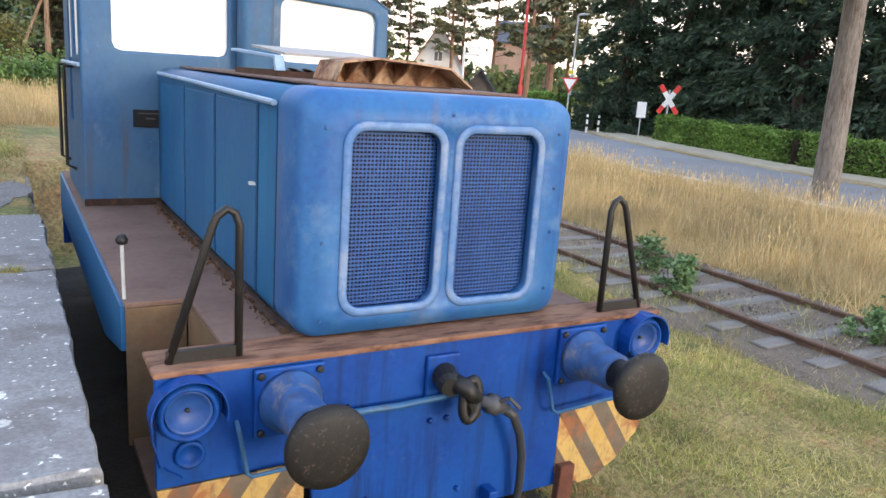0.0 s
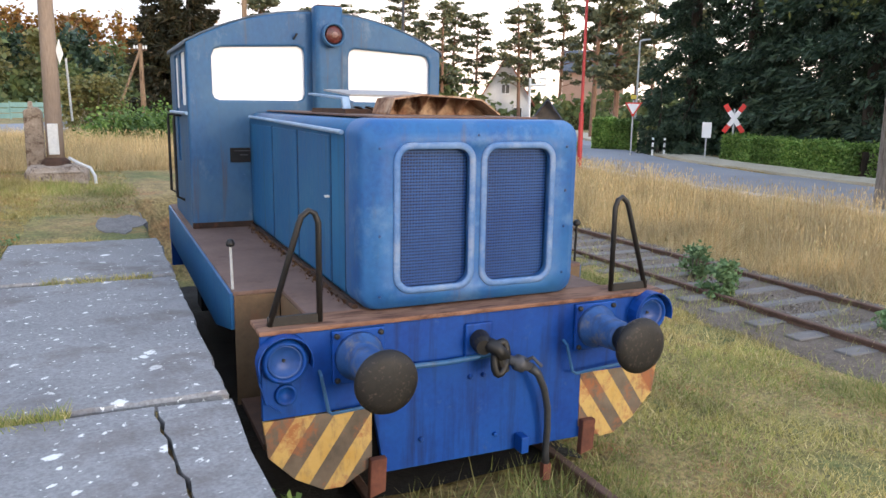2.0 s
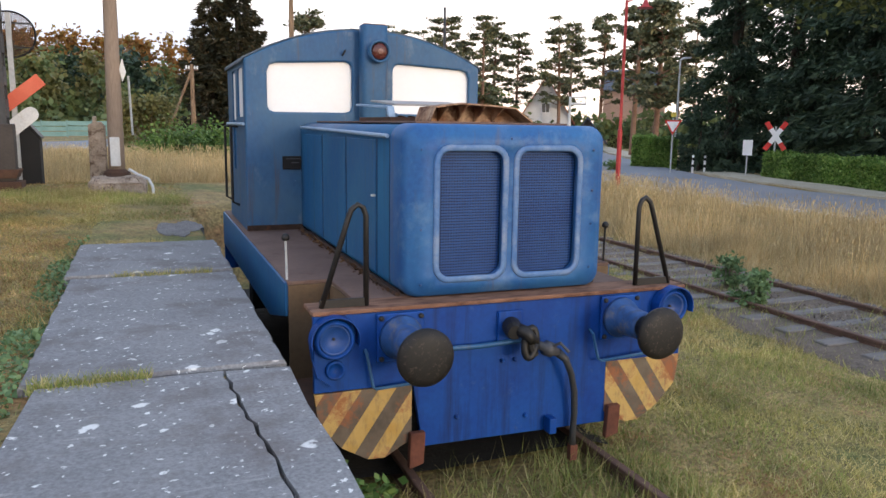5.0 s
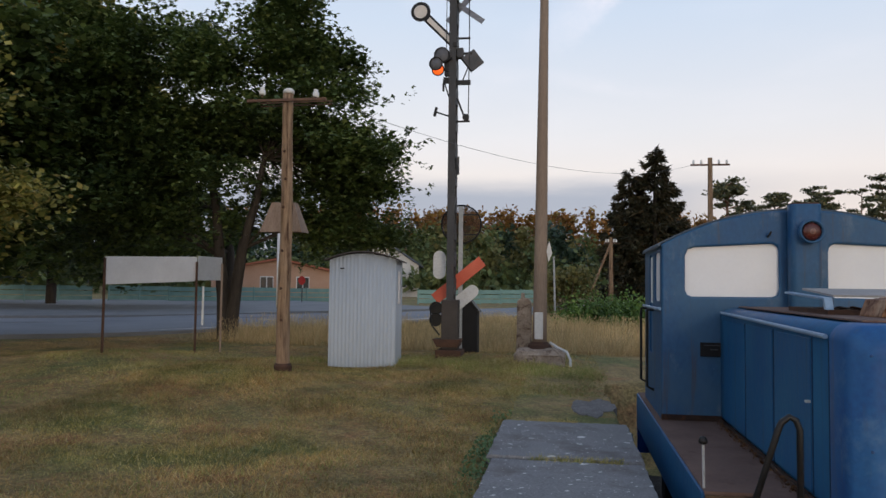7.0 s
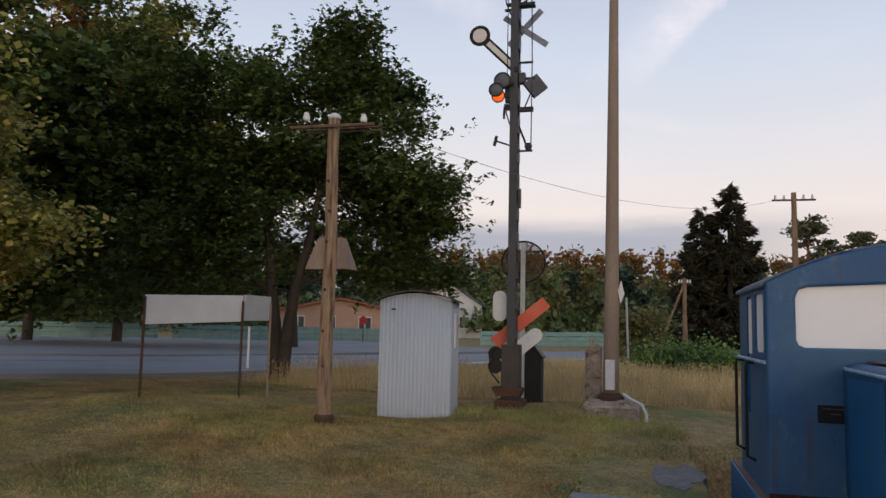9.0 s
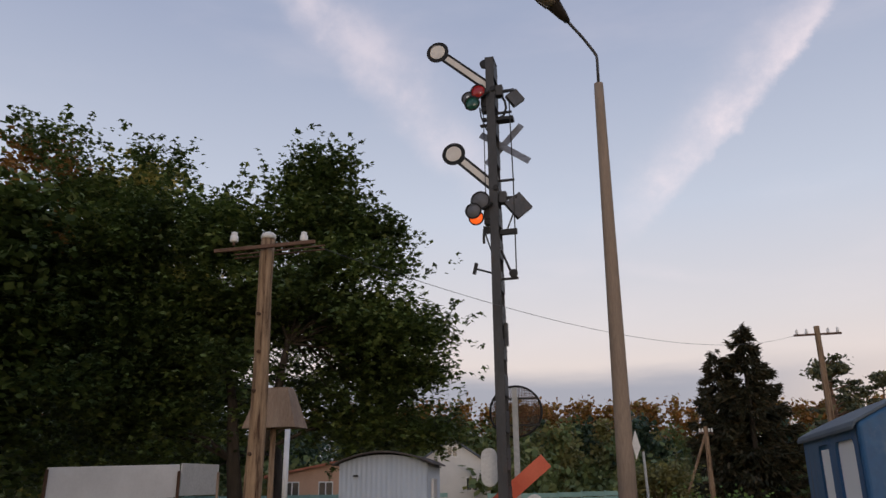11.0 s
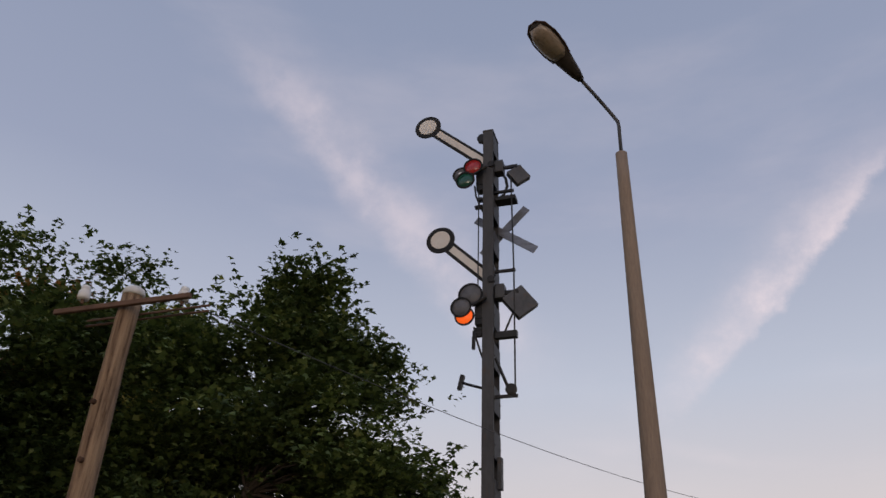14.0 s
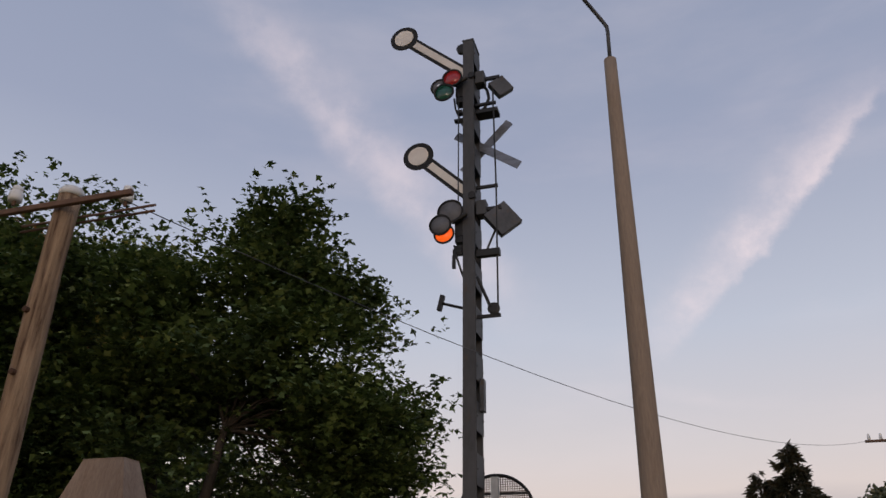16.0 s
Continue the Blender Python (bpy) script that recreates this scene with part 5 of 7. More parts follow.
part("spectacle_mount", box(-5.03, MX - 0.076, MY - 0.10, MY - 0.02, 7.22, 7.50), black_iron, signal)
part("crank", lathe([(0.05, -0.02), (0.075, -0.015), (0.075, 0.015), (0.05, 0.02)], (-4.56, MY - 0.03, 6.22), (0, 1, 0), 14), black_iron, signal)
part("crank_bar", tube([(-4.74, MY - 0.11, 6.62), (-4.60, MY - 0.05, 6.25)], 0.022, 6), black_iron, signal)
part("step_bracket", tube([(MX - 0.07, MY - 0.05, 6.25), (-5.21, MY - 0.05, 6.35)], 0.018, 6), black_iron, signal)
part("bracket_end", plate([(-5.26, 6.26), (-5.21, 6.25), (-5.165, 6.44), (-5.215, 6.455)], "y", MY - 0.08, MY - 0.02), black_iron, signal)
for z in (7.02, 6.98, 9.10):
    part("counter_bracket", box(MX - 0.16, MX - 0.077, MY - 0.13, MY - 0.05, z, z + 0.05), black_iron, signal)
part("number_plate", box(MX + 0.0845, MX + 0.135, MY + 0.06, MY + 0.16, 5.02, 5.40), steel_grey, signal)
soft_edges(part("foot_casing", box(-5.02, -4.67, MY - 0.16, MY + 0.16, 1.30, 2.34), surf("casing_brown", (0.04, 0.032, 0.028), (0.07, 0.058, 0.05), 0.7), signal, "dark casing at the mast foot"), 0.02)
soft_edges(part("foot_bracket", plate([(-5.20, 1.52), (-4.60, 1.52), (-4.66, 1.36), (-5.10, 1.36)], "y", MY - 0.22, MY + 0.22), rust_dark, signal), 0.01)
soft_edges(part("footing", box(-5.12, -4.58, MY - 0.28, MY + 0.28, 0.9, 1.30), rust_dark, signal), 0.02)
for z in (2.16, 1.92):
    w = part("wire_wheel", lathe([(0.02, -0.02), (0.13, -0.02), (0.14, -0.03), (0.125, 0), (0.14, 0.03), (0.13, 0.02), (0.02, 0.02)], (-5.14, MY - 0.10, z), (0, 1, 0.1), 18), black_iron, signal)
part("wire_lever", tube([(-5.12, MY - 0.14, 2.28), (-5.25, MY - 0.16, 2.15), (-5.22, MY - 0.14, 1.8), (-5.05, MY - 0.14, 1.6)], 0.018, 6), black_iron, signal)

signal.matrix_basis = Matrix.Translation((MX, MY, 1.09))
# ring disc and crossed blades on a second post
PX, PY = -4.725, 12.30
board = thing("shunting_signal_post", (PX, PY, 1.05), "grey post with wire disc, red blade and white paddles", "railway sign")
part("post", box(PX - 0.045, PX + 0.045, PY - 0.03, PY + 0.03, 1.0, 4.42), galvanised, board)
part("disc_rim", tube([(PX + 0.44 * math.cos(a), PY + 0.05, 4.03 + 0.42 * math.sin(a)) for a in np.linspace(0, 2 * math.pi, 41)], 0.02, 6), black_iron, board, "dark round rim")
bm = bmesh.new()
for k in range(-15, 16):
    o = k * 0.0275
    h = math.sqrt(max(0.0, 0.425 ** 2 - o * o))
    box(PX + o - 0.005, PX + o + 0.005, PY + 0.048, PY + 0.054, 4.03 - h * 0.96, 4.03 + h * 0.96, bm)
    box(PX - h, PX + h, PY + 0.056, PY + 0.062, 4.03 + o * 0.96 - 0.004, 4.03 + o * 0.96 + 0.004, bm)
part("disc_mesh", bm, rust_dark, board, "brown see-through mesh")
for z in (3.80, 4.24):
    part("disc_brace", box(PX - 0.40, PX + 0.40, PY + 0.03, PY + 0.045, z - 0.015, z + 0.015), black_iron, board)


def blade(c, half, width, tilt, mat, yy, label, round_end):
    bm = bmesh.new()
    pts = [(-half, -width), (half, -width), (half, width), (-half, width)]
    if round_end:
        pts = [(half - width + width * math.cos(a), width * math.sin(a)) for a in np.linspace(-math.pi / 2, math.pi / 2, 10)]
        pts += [(-half + width + width * math.cos(a), width * math.sin(a)) for a in np.linspace(math.pi / 2, 1.5 * math.pi, 10)]
    ct, st = math.cos(radians(tilt)), math.sin(radians(tilt))
    plate([(c[0] + x * ct - z * st, c[1] + x * st + z * ct) for x, z in pts], "y", yy, yy + 0.02, bm)
    return soft_edges(part("blade", bm, mat, board, label), 0.004)


blade((PX - 0.03, 2.80), 0.67, 0.125, 39, orange_red, PY - 0.10, "faded red blade", False)
blade((PX - 0.46, 3.13), 0.31, 0.14, 90, off_white, PY - 0.055, "off-white round-ended paddle", True)
blade((PX + 0.10, 2.42), 0.36, 0.14, 40, off_white, PY - 0.055, "off-white round-ended paddle", True)
case = thing("signal_drive_box", (-4.54, 12.7, 1.1), "black gabled iron housing standing beside the signal", "signal box")
soft_edges(part("housing", plate([(-4.89, 1.1), (-4.37, 1.1), (-4.37, 2.10), (-4.65, 2.46), (-4.89, 2.30)], "y", 12.55, 12.95), sign_black, case), 0.015)
soft_edges(part("lid", plate([(-4.35, 2.09), (-4.64, 2.47), (-4.91, 2.30), (-4.91, 2.34), (-4.64, 2.51), (-4.33, 2.12)], "y", 12.52, 12.98), black_iron, case), 0.006)

# ---------------------------------------------------------------- concrete lamp post
LX, LY = -2.90, 11.50
lamp_post = thing("street_lamp", (LX, LY, 1.25), "tall tapered concrete lamp post with a cobra-head lamp", "street lamp")
zs = np.linspace(1.3, 9.5, 14)
part("pole", tube([(LX - 0.07 * (9.5 - z) / 8.2, LY, z) for z in zs], [0.150 - 0.0085 * (z - 1.3) for z in zs], 18), pole_concrete, lamp_post, "brownish tapered concrete pole", True)
NECK, TIP = Vector((-3.315, 10.92, 10.46)), Vector((-3.83, 10.08, 10.86))
part("bracket_arm", tube([(LX, LY, 9.48), (LX + 0.01, LY, 9.98), (LX + 0.005, LY - 0.02, 10.05), (LX - 0.03, LY - 0.04, 10.12), (LX - 0.20, LY - 0.2, 10.34), tuple(NECK)], 0.026, 10), steel_grey, lamp_post, "thin steel bracket arm", True)
d = (TIP - NECK).normalized()
side_v = d.cross(Vector((0, 0, 1))).normalized()
up_v = side_v.cross(d).normalized()
L = (TIP - NECK).length
loops = []
for t, w, hi, lo in ((0, 0.05, 0.045, 0.04), (0.12, 0.085, 0.075, 0.06), (0.35, 0.13, 0.10, 0.07), (0.55, 0.175, 0.12, 0.06), (0.75, 0.185, 0.12, 0.05), (0.92, 0.15, 0.09, 0.04), (1.0, 0.07, 0.04, 0.02)):
    c = NECK + d * (L * t)
    loops.append([c + side_v * (w * math.cos(a)) + up_v * ((hi if math.sin(a) > 0 else lo) * math.sin(a)) for a in np.linspace(0, 2 * math.pi, 18, endpoint=False)])
head = part("lamp_head", rings(bmesh.new(), loops), surf("lamp_brown", (0.035, 0.03, 0.028), (0.06, 0.05, 0.045), 0.5), lamp_post, "dark lamp housing", True)
loops = []
for t, w, lo in ((0.42, 0.10, 0.058), (0.5, 0.145, 0.085), (0.65, 0.165, 0.105), (0.82, 0.155, 0.095), (0.94, 0.10, 0.06)):
    c = NECK + d * (L * t)
    loops.append([c + side_v * (w * math.cos(a)) + up_v * (-lo if False else (-0.02 + lo * math.sin(a) if math.sin(a) < 0 else -0.02)) for a in np.linspace(0, 2 * math.pi, 18, endpoint=False)])
part("lens", rings(bmesh.new(), loops), surf("yellowed_lens", (0.26, 0.20, 0.15), (0.36, 0.29, 0.22), 0.3, grain=0.1, spec=0.6), head, "yellowed lamp bowl", True)
rim = [NECK + d * (L * t) + side_v * w - up_v * 0.012 for t, w in ((0.40, 0.145), (0.55, 0.185), (0.75, 0.195), (0.92, 0.155), (1.0, 0.06), (1.0, -0.06), (0.92, -0.155), (0.75, -0.195), (0.55, -0.185), (0.40, -0.145))]
part("bowl_rim", tube(rim, 0.013, 6), rust_dark, head)
foot_mix = surf("mossy_crumbled_concrete", (0.255, 0.196, 0.145), (0.459, 0.374, 0.297), 0.95, coarse=5, fine=30, wear=(0.119, 0.0765, 0.051), wear_at=(0.52, 0.64), wear_scale=7, bumps=1.0, bump_dist=0.03)
fr = random.Random(17)
foot_loop = rounded(-3.46, -2.46, 11.1, 12.0, 0.12, 5)
soft_edges(part("footing", rings(bmesh.new(), [[(x * k + -2.96 * (1 - k) + fr.uniform(-.025, .025), y * k + 11.55 * (1 - k) + fr.uniform(-.025, .025), z + fr.uniform(-.012, .012)) for x, y in foot_loop] for k, z in ((1.03, 0.9), (1.0, 1.29), (0.97, 1.33), (0.86, 1.40), (0.5, 1.44))]), foot_mix, lamp_post, "crumbling stained concrete footing"), 0.02)
soft_edges(part("collar", lathe([(0.26, 0), (0.23, 0.08), (0.16, 0.14)], (LX - 0.07, LY, 1.42), (0, 0, 1), 16), rust_dark, lamp_post), 0.01)
soft_edges(part("fuse_cover", box(LX - 0.165, LX + 0.005, LY - 0.20, LY - 0.10, 1.62, 2.16), off_white, lamp_post, "white fuse cover plate"), 0.012)
part("cable", tube([(LX + 0.14, LY - 0.12, 1.56), (LX + 0.30, LY - 0.16, 1.46), (LX + 0.48, LY - 0.2, 1.38), (LX + 0.55, LY - 0.3, 1.24), (LX + 0.56, LY - 0.36, 1.05)], 0.028, 8), off_white, lamp_post, "grey cable pipe", True)
part("conduit", tube([(LX + 0.21, LY, 3.3), (LX + 0.24, LY, 2.2)], 0.02, 8), galvanised, lamp_post, "pale conduit")
soft_edges(part("small_sign", plate([(LX + 0.105, 3.18), (LX + 0.18, 3.36), (LX + 0.12, 3.62), (LX + 0.06, 3.42)], "y", LY - 0.06, LY - 0.035), off_white, lamp_post, "small pale sign plate"), 0.004)
stub = thing("concrete_marker_post", (-3.30, 11.85, 1.25), "weathered square concrete stub post beside the lamp post", "post")
soft_edges(part("stub", plate([(-3.46, 1.10), (-3.14, 1.10), (-3.15, 2.36), (-3.22, 2.44), (-3.30, 2.44), (-3.30, 2.54), (-3.36, 2.55), (-3.37, 2.42), (-3.45, 2.38)], "y", 11.75, 11.98), foot_mix, stub), 0.02)

# ---------------------------------------------------------------- corrugated hut
hut = thing("corrugated_hut", (-6.6, 10.9, 1.0), "narrow pale grey corrugated iron hut with a curved felt roof", "hut")
HB = pose(-7.12, 10.50, 1.0, 0, 0, 7)
HW, HD = 1.34, 1.20


def corrugated(length, z0, top):
    """Wavy sheet along x; top(x) gives the upper edge."""
    n = int(length / 0.0095)
    bm = bmesh.new()
    a, b, c, d2 = [], [], [], []
    for i in range(n + 1):
        x = length * i / n
        w = 0.007 * math.sin(2 * math.pi * x / 0.076)
        a.append((x, w, z0)), b.append((x, w, top(x))), c.append((x, w + 0.012, top(x))), d2.append((x, w + 0.012, z0))
    return rings(bm, [a, b, c, d2, a], closed=False, cap0=False, cap1=False)


curve = lambda x: 2.17 + 0.13 * (1 - ((x - HW / 2) / (HW / 2)) ** 2)
for name, m, length, top in (("front_wall", HB, HW, curve), ("back_wall", HB @ pose(0, HD, 0), HW, curve), ("side_wall", HB @ pose(HW, 0.012, 0, 0, 0, 90), HD, lambda x: 2.17), ("side_wall", HB @ pose(0.012, 0.012, 0, 0, 0, 90), HD, lambda x: 2.17)):
    bm = corrugated(length, 0.0, top)
    bmesh.ops.transform(bm, matrix=m, verts=bm.verts[:])
    part(name, bm, hut_grey, hut, "pale grey corrugated sheet", True)
bm = bmesh.new()
xs = np.linspace(-0.09, HW + 0.09, 17)
top_c = lambda x: 2.18 + 0.14 * (1 - ((x - HW / 2) / (HW / 2)) ** 2)
plate([(x, top_c(x) + 0.03) for x in xs] + [(x, top_c(x) + 0.005) for x in xs[::-1]], "y", -0.10, HD + 0.10, bm)
bmesh.ops.transform(bm, matrix=HB, verts=bm.verts[:])
soft_edges(part("roof", bm, felt, hut, "dark curved felt roof"), 0.006)
bm = box(HW + 0.012, HW + 0.05, 0.30, 0.62, 1.30, 1.95)
bmesh.ops.transform(bm, matrix=HB, verts=bm.verts[:])
part("side_shutter", bm, panel_white, hut, "pale side shutter")
bm = box(0.22, 0.30, -0.035, -0.012, 1.985, 2.01)
bmesh.ops.transform(bm, matrix=HB, verts=bm.verts[:])
part("hook", bm, black_iron, hut)

# ---------------------------------------------------------------- old telegraph pole on the lawn
TX, TY = -6.885, 7.48
tp = thing("telegraph_pole", (TX, TY, 1.05), "short bleached wooden telegraph pole with crossarm and porcelain insulators", "pole")
zs = np.linspace(1.0, 5.78, 16)
part("pole", tube([(TX + 0.012 * math.sin(2.1 * z), TY, z) for z in zs], [0.112 - 0.006 * (z - 1) + 0.003 * math.sin(z * 7) for z in zs], 14), wood_pole, tp, "", True)
part("cap", lathe([(0.09, 0), (0.095, 0.03), (0.085, 0.06), (0.05, 0.085), (0.0, 0.09)], (TX, TY, 5.755), (0, 0, 1), 16), off_white, tp, "pale pole cap", True)
soft_edges(part("crossarm", box(TX - 0.66, TX + 0.68, TY - 0.145, TY - 0.105, 5.60, 5.645), arm_rust, tp, "rusty crossarm"), 0.006)
for z in (5.585, 5.635):
    part("brace_rod", tube([(TX - 0.52, TY + 0.11, z), (TX + 0.70, TY + 0.11, z + 0.01)], 0.010, 6), arm_rust, tp, "thin rusty rod")
for x, o in ((TX - 0.40, -0.125), (TX + 0.42, 0.11)):
    part("insulator_pin", tube([(x, TY + o, 5.675), (x, TY + o, 5.73)], 0.014, 6), arm_rust, tp)
    part("insulator", lathe([(0.046, 0), (0.052, 0.02), (0.05, 0.075), (0.036, 0.085), (0.040, 0.095), (0.036, 0.125), (0.0, 0.135)], (x, TY + o, 5.715), (0, 0, 1), 14), porcelain, tp, "white porcelain insulator", True)
for z in (4.8, 4.35, 3.9, 3.2, 2.6, 2.1):
    part("step_iron", lathe([(0.022, 0), (0.022, -0.03), (0.0, -0.035)], (TX + 0.02 * math.sin(z * 9), TY - 0.09, z), (0, 1, 0), 8), rust_dark, tp)
soft_edges(part("foot_clamp", lathe([(0.14, 0), (0.145, 0.10), (0.12, 0.14)], (TX, TY, 1.27), (0, 0, 1), 14), rust_dark, tp, "rusty foot clamp"), 0.008)
bell = thing("bell_shelter", (-7.68, 9.45, 1.0), "small weathered wooden hood on a post behind the pole", "signal bell")
part("post", tube([(-7.70, 9.45, 0.9), (-7.70, 9.45, 3.9)], 0.04, 10), wood_pole, bell, "thin wooden post", True)
bm = bmesh.new()
loops = [[(-7.68 + sx * w, 9.45 + sy * w * 0.5, z) for sx, sy in ((-1, -1), (1, -1), (1, 1), (-1, 1))] for w, z in ((0.41, 3.64), (0.225, 4.18), (0.21, 4.17), (0.395, 3.64))]
rings(bm, loops + [loops[0]], cap0=False, cap1=False)
bmesh.ops.remove_doubles(bm, verts=bm.verts[:], dist=1e-5)
hd = part("hood", bm, wood_board, bell, "worn wooden hood")
part("hood_top", box(-7.90, -7.46, 9.34, 9.56, 4.181, 4.20), wood_board, bell)
wp = thing("white_rod", (-8.95, 12.4, 1.0), "thin white marker rod behind the wooden hood", "post")
part("rod", tube([(-8.95, 12.4, 2.15), (-8.95, 12.4, 3.9)], 0.05, 10), sign_white, wp, "", True)
part("stake", tube([(-8.95, 12.4, 0.9), (-8.95, 12.4, 2.15)], 0.03, 8), rust_dark, wp)

# ---------------------------------------------------------------- notice board on the lawn
A, B, C = Vector((-11.17, 9.15, 0)), Vector((-10.44, 11.37, 0.085)), Vector((-10.52, 12.75, 0.095))
notice = thing("notice_board", (A.x, A.y, 1.0), "long blank white board on thin posts on the lawn", "sign board")


def panel(a, b, z0, z1, mat, name, label):
    dv = (b - a).normalized()
    nv = Vector((dv.y, -dv.x, 0)) * 0.012
    bm = bmesh.new()
    rings(bm, [[p + Vector((0, 0, z)) for p in (a - nv, b - nv, b + nv, a + nv)] for z in (z0, z1)])
    return soft_edges(part(name, bm, mat, notice, label), 0.004)


panel(A, B, 2.62, 3.16, panel_white, "panel", "blank weathered white panel")
panel(B + Vector((0.0, 0.06, 0)), C, 2.64, 3.18, surf("grey_panel", (0.46, 0.45, 0.43), (0.56, 0.55, 0.53), 0.5), "panel", "greyish blank panel")
for p, m in ((A, rust_dark), (B, rust_dark), (C, wood_board)):
    part("post", tube([(p.x + 0.03, p.y - 0.04, 0.9), (p.x + 0.03, p.y - 0.04, 3.13)], 0.026, 8), m, notice, "thin rusty post")
part("brace", tube([(B.x + 0.12, B.y + 0.1, 1.75), (B.x + 0.12, B.y + 0.1, 2.6)], 0.025, 8), off_white, notice, "pale rod")

# ---------------------------------------------------------------- signs and poles across the tracks
gz = lambda x, y: float(height(x, y))


def road_sign(name, x, y, label, category):
    return thing(name, (x, y, gz(x, y)), label, category)


cb = road_sign("railway_crossing_sign", 25.5, 23.8, "red and white crossing cross on a grey post by the hedge", "road sign")
z0 = gz(25.5, 23.8)
part("post", tube([(25.5, 23.8, z0 - 0.2), (25.5, 23.8, z0 + 2.5)], 0.045, 8), galvanised, cb)
face = pose(25.5, 23.8, z0 + 2.05, 0, 0, 0) @ Matrix.Rotation(radians(-43), 4, "Z")
for tilt in (56, -56):
    ct, st = math.cos(radians(tilt)), math.sin(radians(tilt))
    for u0, u1, m in ((-0.78, -0.40, sign_red), (-0.40, 0.40, sign_white), (0.40, 0.78, sign_red)):
        bm = plate([(u * ct - w * st, u * st + w * ct) for u, w in ((u0, -0.11), (u1, -0.11), (u1, 0.11), (u0, 0.11))], "y", -0.07 - (0.012 if tilt > 0 else 0), -0.06 - (0.012 if tilt > 0 else 0))
        bmesh.ops.transform(bm, matrix=face, verts=bm.verts[:])
        part("cross_arm", bm, m, cb)

yd = road_sign("give_way_sign", 22.87, 28.07, "white give-way triangle with red border on a grey post", "road sign")
z0 = gz(22.87, 28.07)
part("post", tube([(22.87, 28.07, z0 - 0.2), (22.87, 28.07, z0 + 2.85)], 0.04, 8), galvanised, yd)
face = pose(22.87, 28.07, z0 + 2.5, 0, 0, -40)
for r, m, o in ((0.50, sign_red, 0.06), (0.36, sign_white, 0.072)):
    bm = plate([(r * math.cos(a), r * math.sin(a)) for a in (radians(30), radians(150), radians(270))], "y", -o - 0.01, -o)
    bmesh.ops.transform(bm, matrix=face, verts=bm.verts[:])
    part("triangle", bm, m, yd)
bm = box(-0.14, 0.14, -0.07, -0.055, 0.42, 0.62)
bmesh.ops.transform(bm, matrix=face, verts=bm.verts[:])
part("yellow_plate", bm, surf("yellow_plate", (0.55, 0.42, 0.05), (0.62, 0.48, 0.08), 0.5), yd)

ws = road_sign("white_sign", 24.9, 24.9, "small blank white sign on a post", "road sign")
z0 = gz(24.9, 24.9)
part("post", tube([(24.9, 24.9, z0 - 0.2), (24.9, 24.9, z0 + 1.5)], 0.035, 8), galvanised, ws)
bm = box(-0.22, 0.22, -0.06, -0.04, 1.1, 1.85)
bmesh.ops.transform(bm, matrix=pose(24.9, 24.9, z0, 0, 0, -43), verts=bm.verts[:])
part("panel", bm, sign_white, ws)

bol = None
for x, y in ((24.4, 28.2), (25.05, 28.05)):
    z0 = gz(x, y)
    if bol is None:
        bol = thing("marker_post", (x, y, z0), "short white marker post with black bands", "post", "marker posts by the road")
        for a, b, m in ((-0.1, 0.35, sign_white), (0.35, 0.5, sign_black), (0.5, 0.72, sign_white), (0.72, 0.85, sign_black), (0.85, 0.98, sign_white)):
            part("band", lathe([(0.06, 0), (0.06, b - a)], (x, y, z0 + a), (0, 0, 1), 10), m, bol)
    else:
        copy_thing(bol, Matrix.Translation((x, y, z0)))

rp = road_sign("red_lamp_post", 14.75, 20.9, "tall slim red lamp post with a bell-shaped red lamp", "street lamp")
z0 = gz(14.75, 20.9)
part("pole", tube([(14.75, 20.9, z0 - 0.3), (14.75, 20.9, 2.4), (14.75, 20.9, 2.45), (14.75, 20.9, 9.5)], [0.10, 0.09, 0.06, 0.05], 12), pole_red, rp, "red painted pole")
part("arm", tube([(14.75, 20.9, 7.2), (15.1, 20.6, 7.35), (15.28, 20.45, 7.3)], 0.025, 8), pole_red, rp)
part("shade", lathe([(0.05, 0.32), (0.09, 0.22), (0.13, 0.1), (0.30, 0.0), (0.28, -0.01), (0.0, 0.02)], (15.28, 20.45, 6.95), (0, 0, 1), 20), pole_red, rp, "bell-shaped red shade", True)

gl = road_sign("grey_lamp_post", 26.9, 32.9, "grey metal street lamp post", "street lamp")
z0 = gz(26.9, 32.9)
part("pole", tube([(26.9, 32.9, z0 - 0.3), (26.9, 32.9, 6.5)], [0.08, 0.05], 10), galvanised, gl)
part("head", tube([(26.9, 32.9, 6.5), (27.0, 32.8, 6.56), (27.35, 32.5, 6.6)], [0.05, 0.07, 0.05], 8), galvanised, gl)

gp = road_sign("sign_gantry", 33.4, 56.1, "pale grey angled sign frame", "sign frame")
part("frame", tube([(33.4, 56.1, 0.0), (33.4, 56.1, 5.2), (34.6, 55.4, 5.2), (34.6, 55.4, 4.6), (33.4, 56.1, 4.6)], 0.12, 8), off_white, gp)


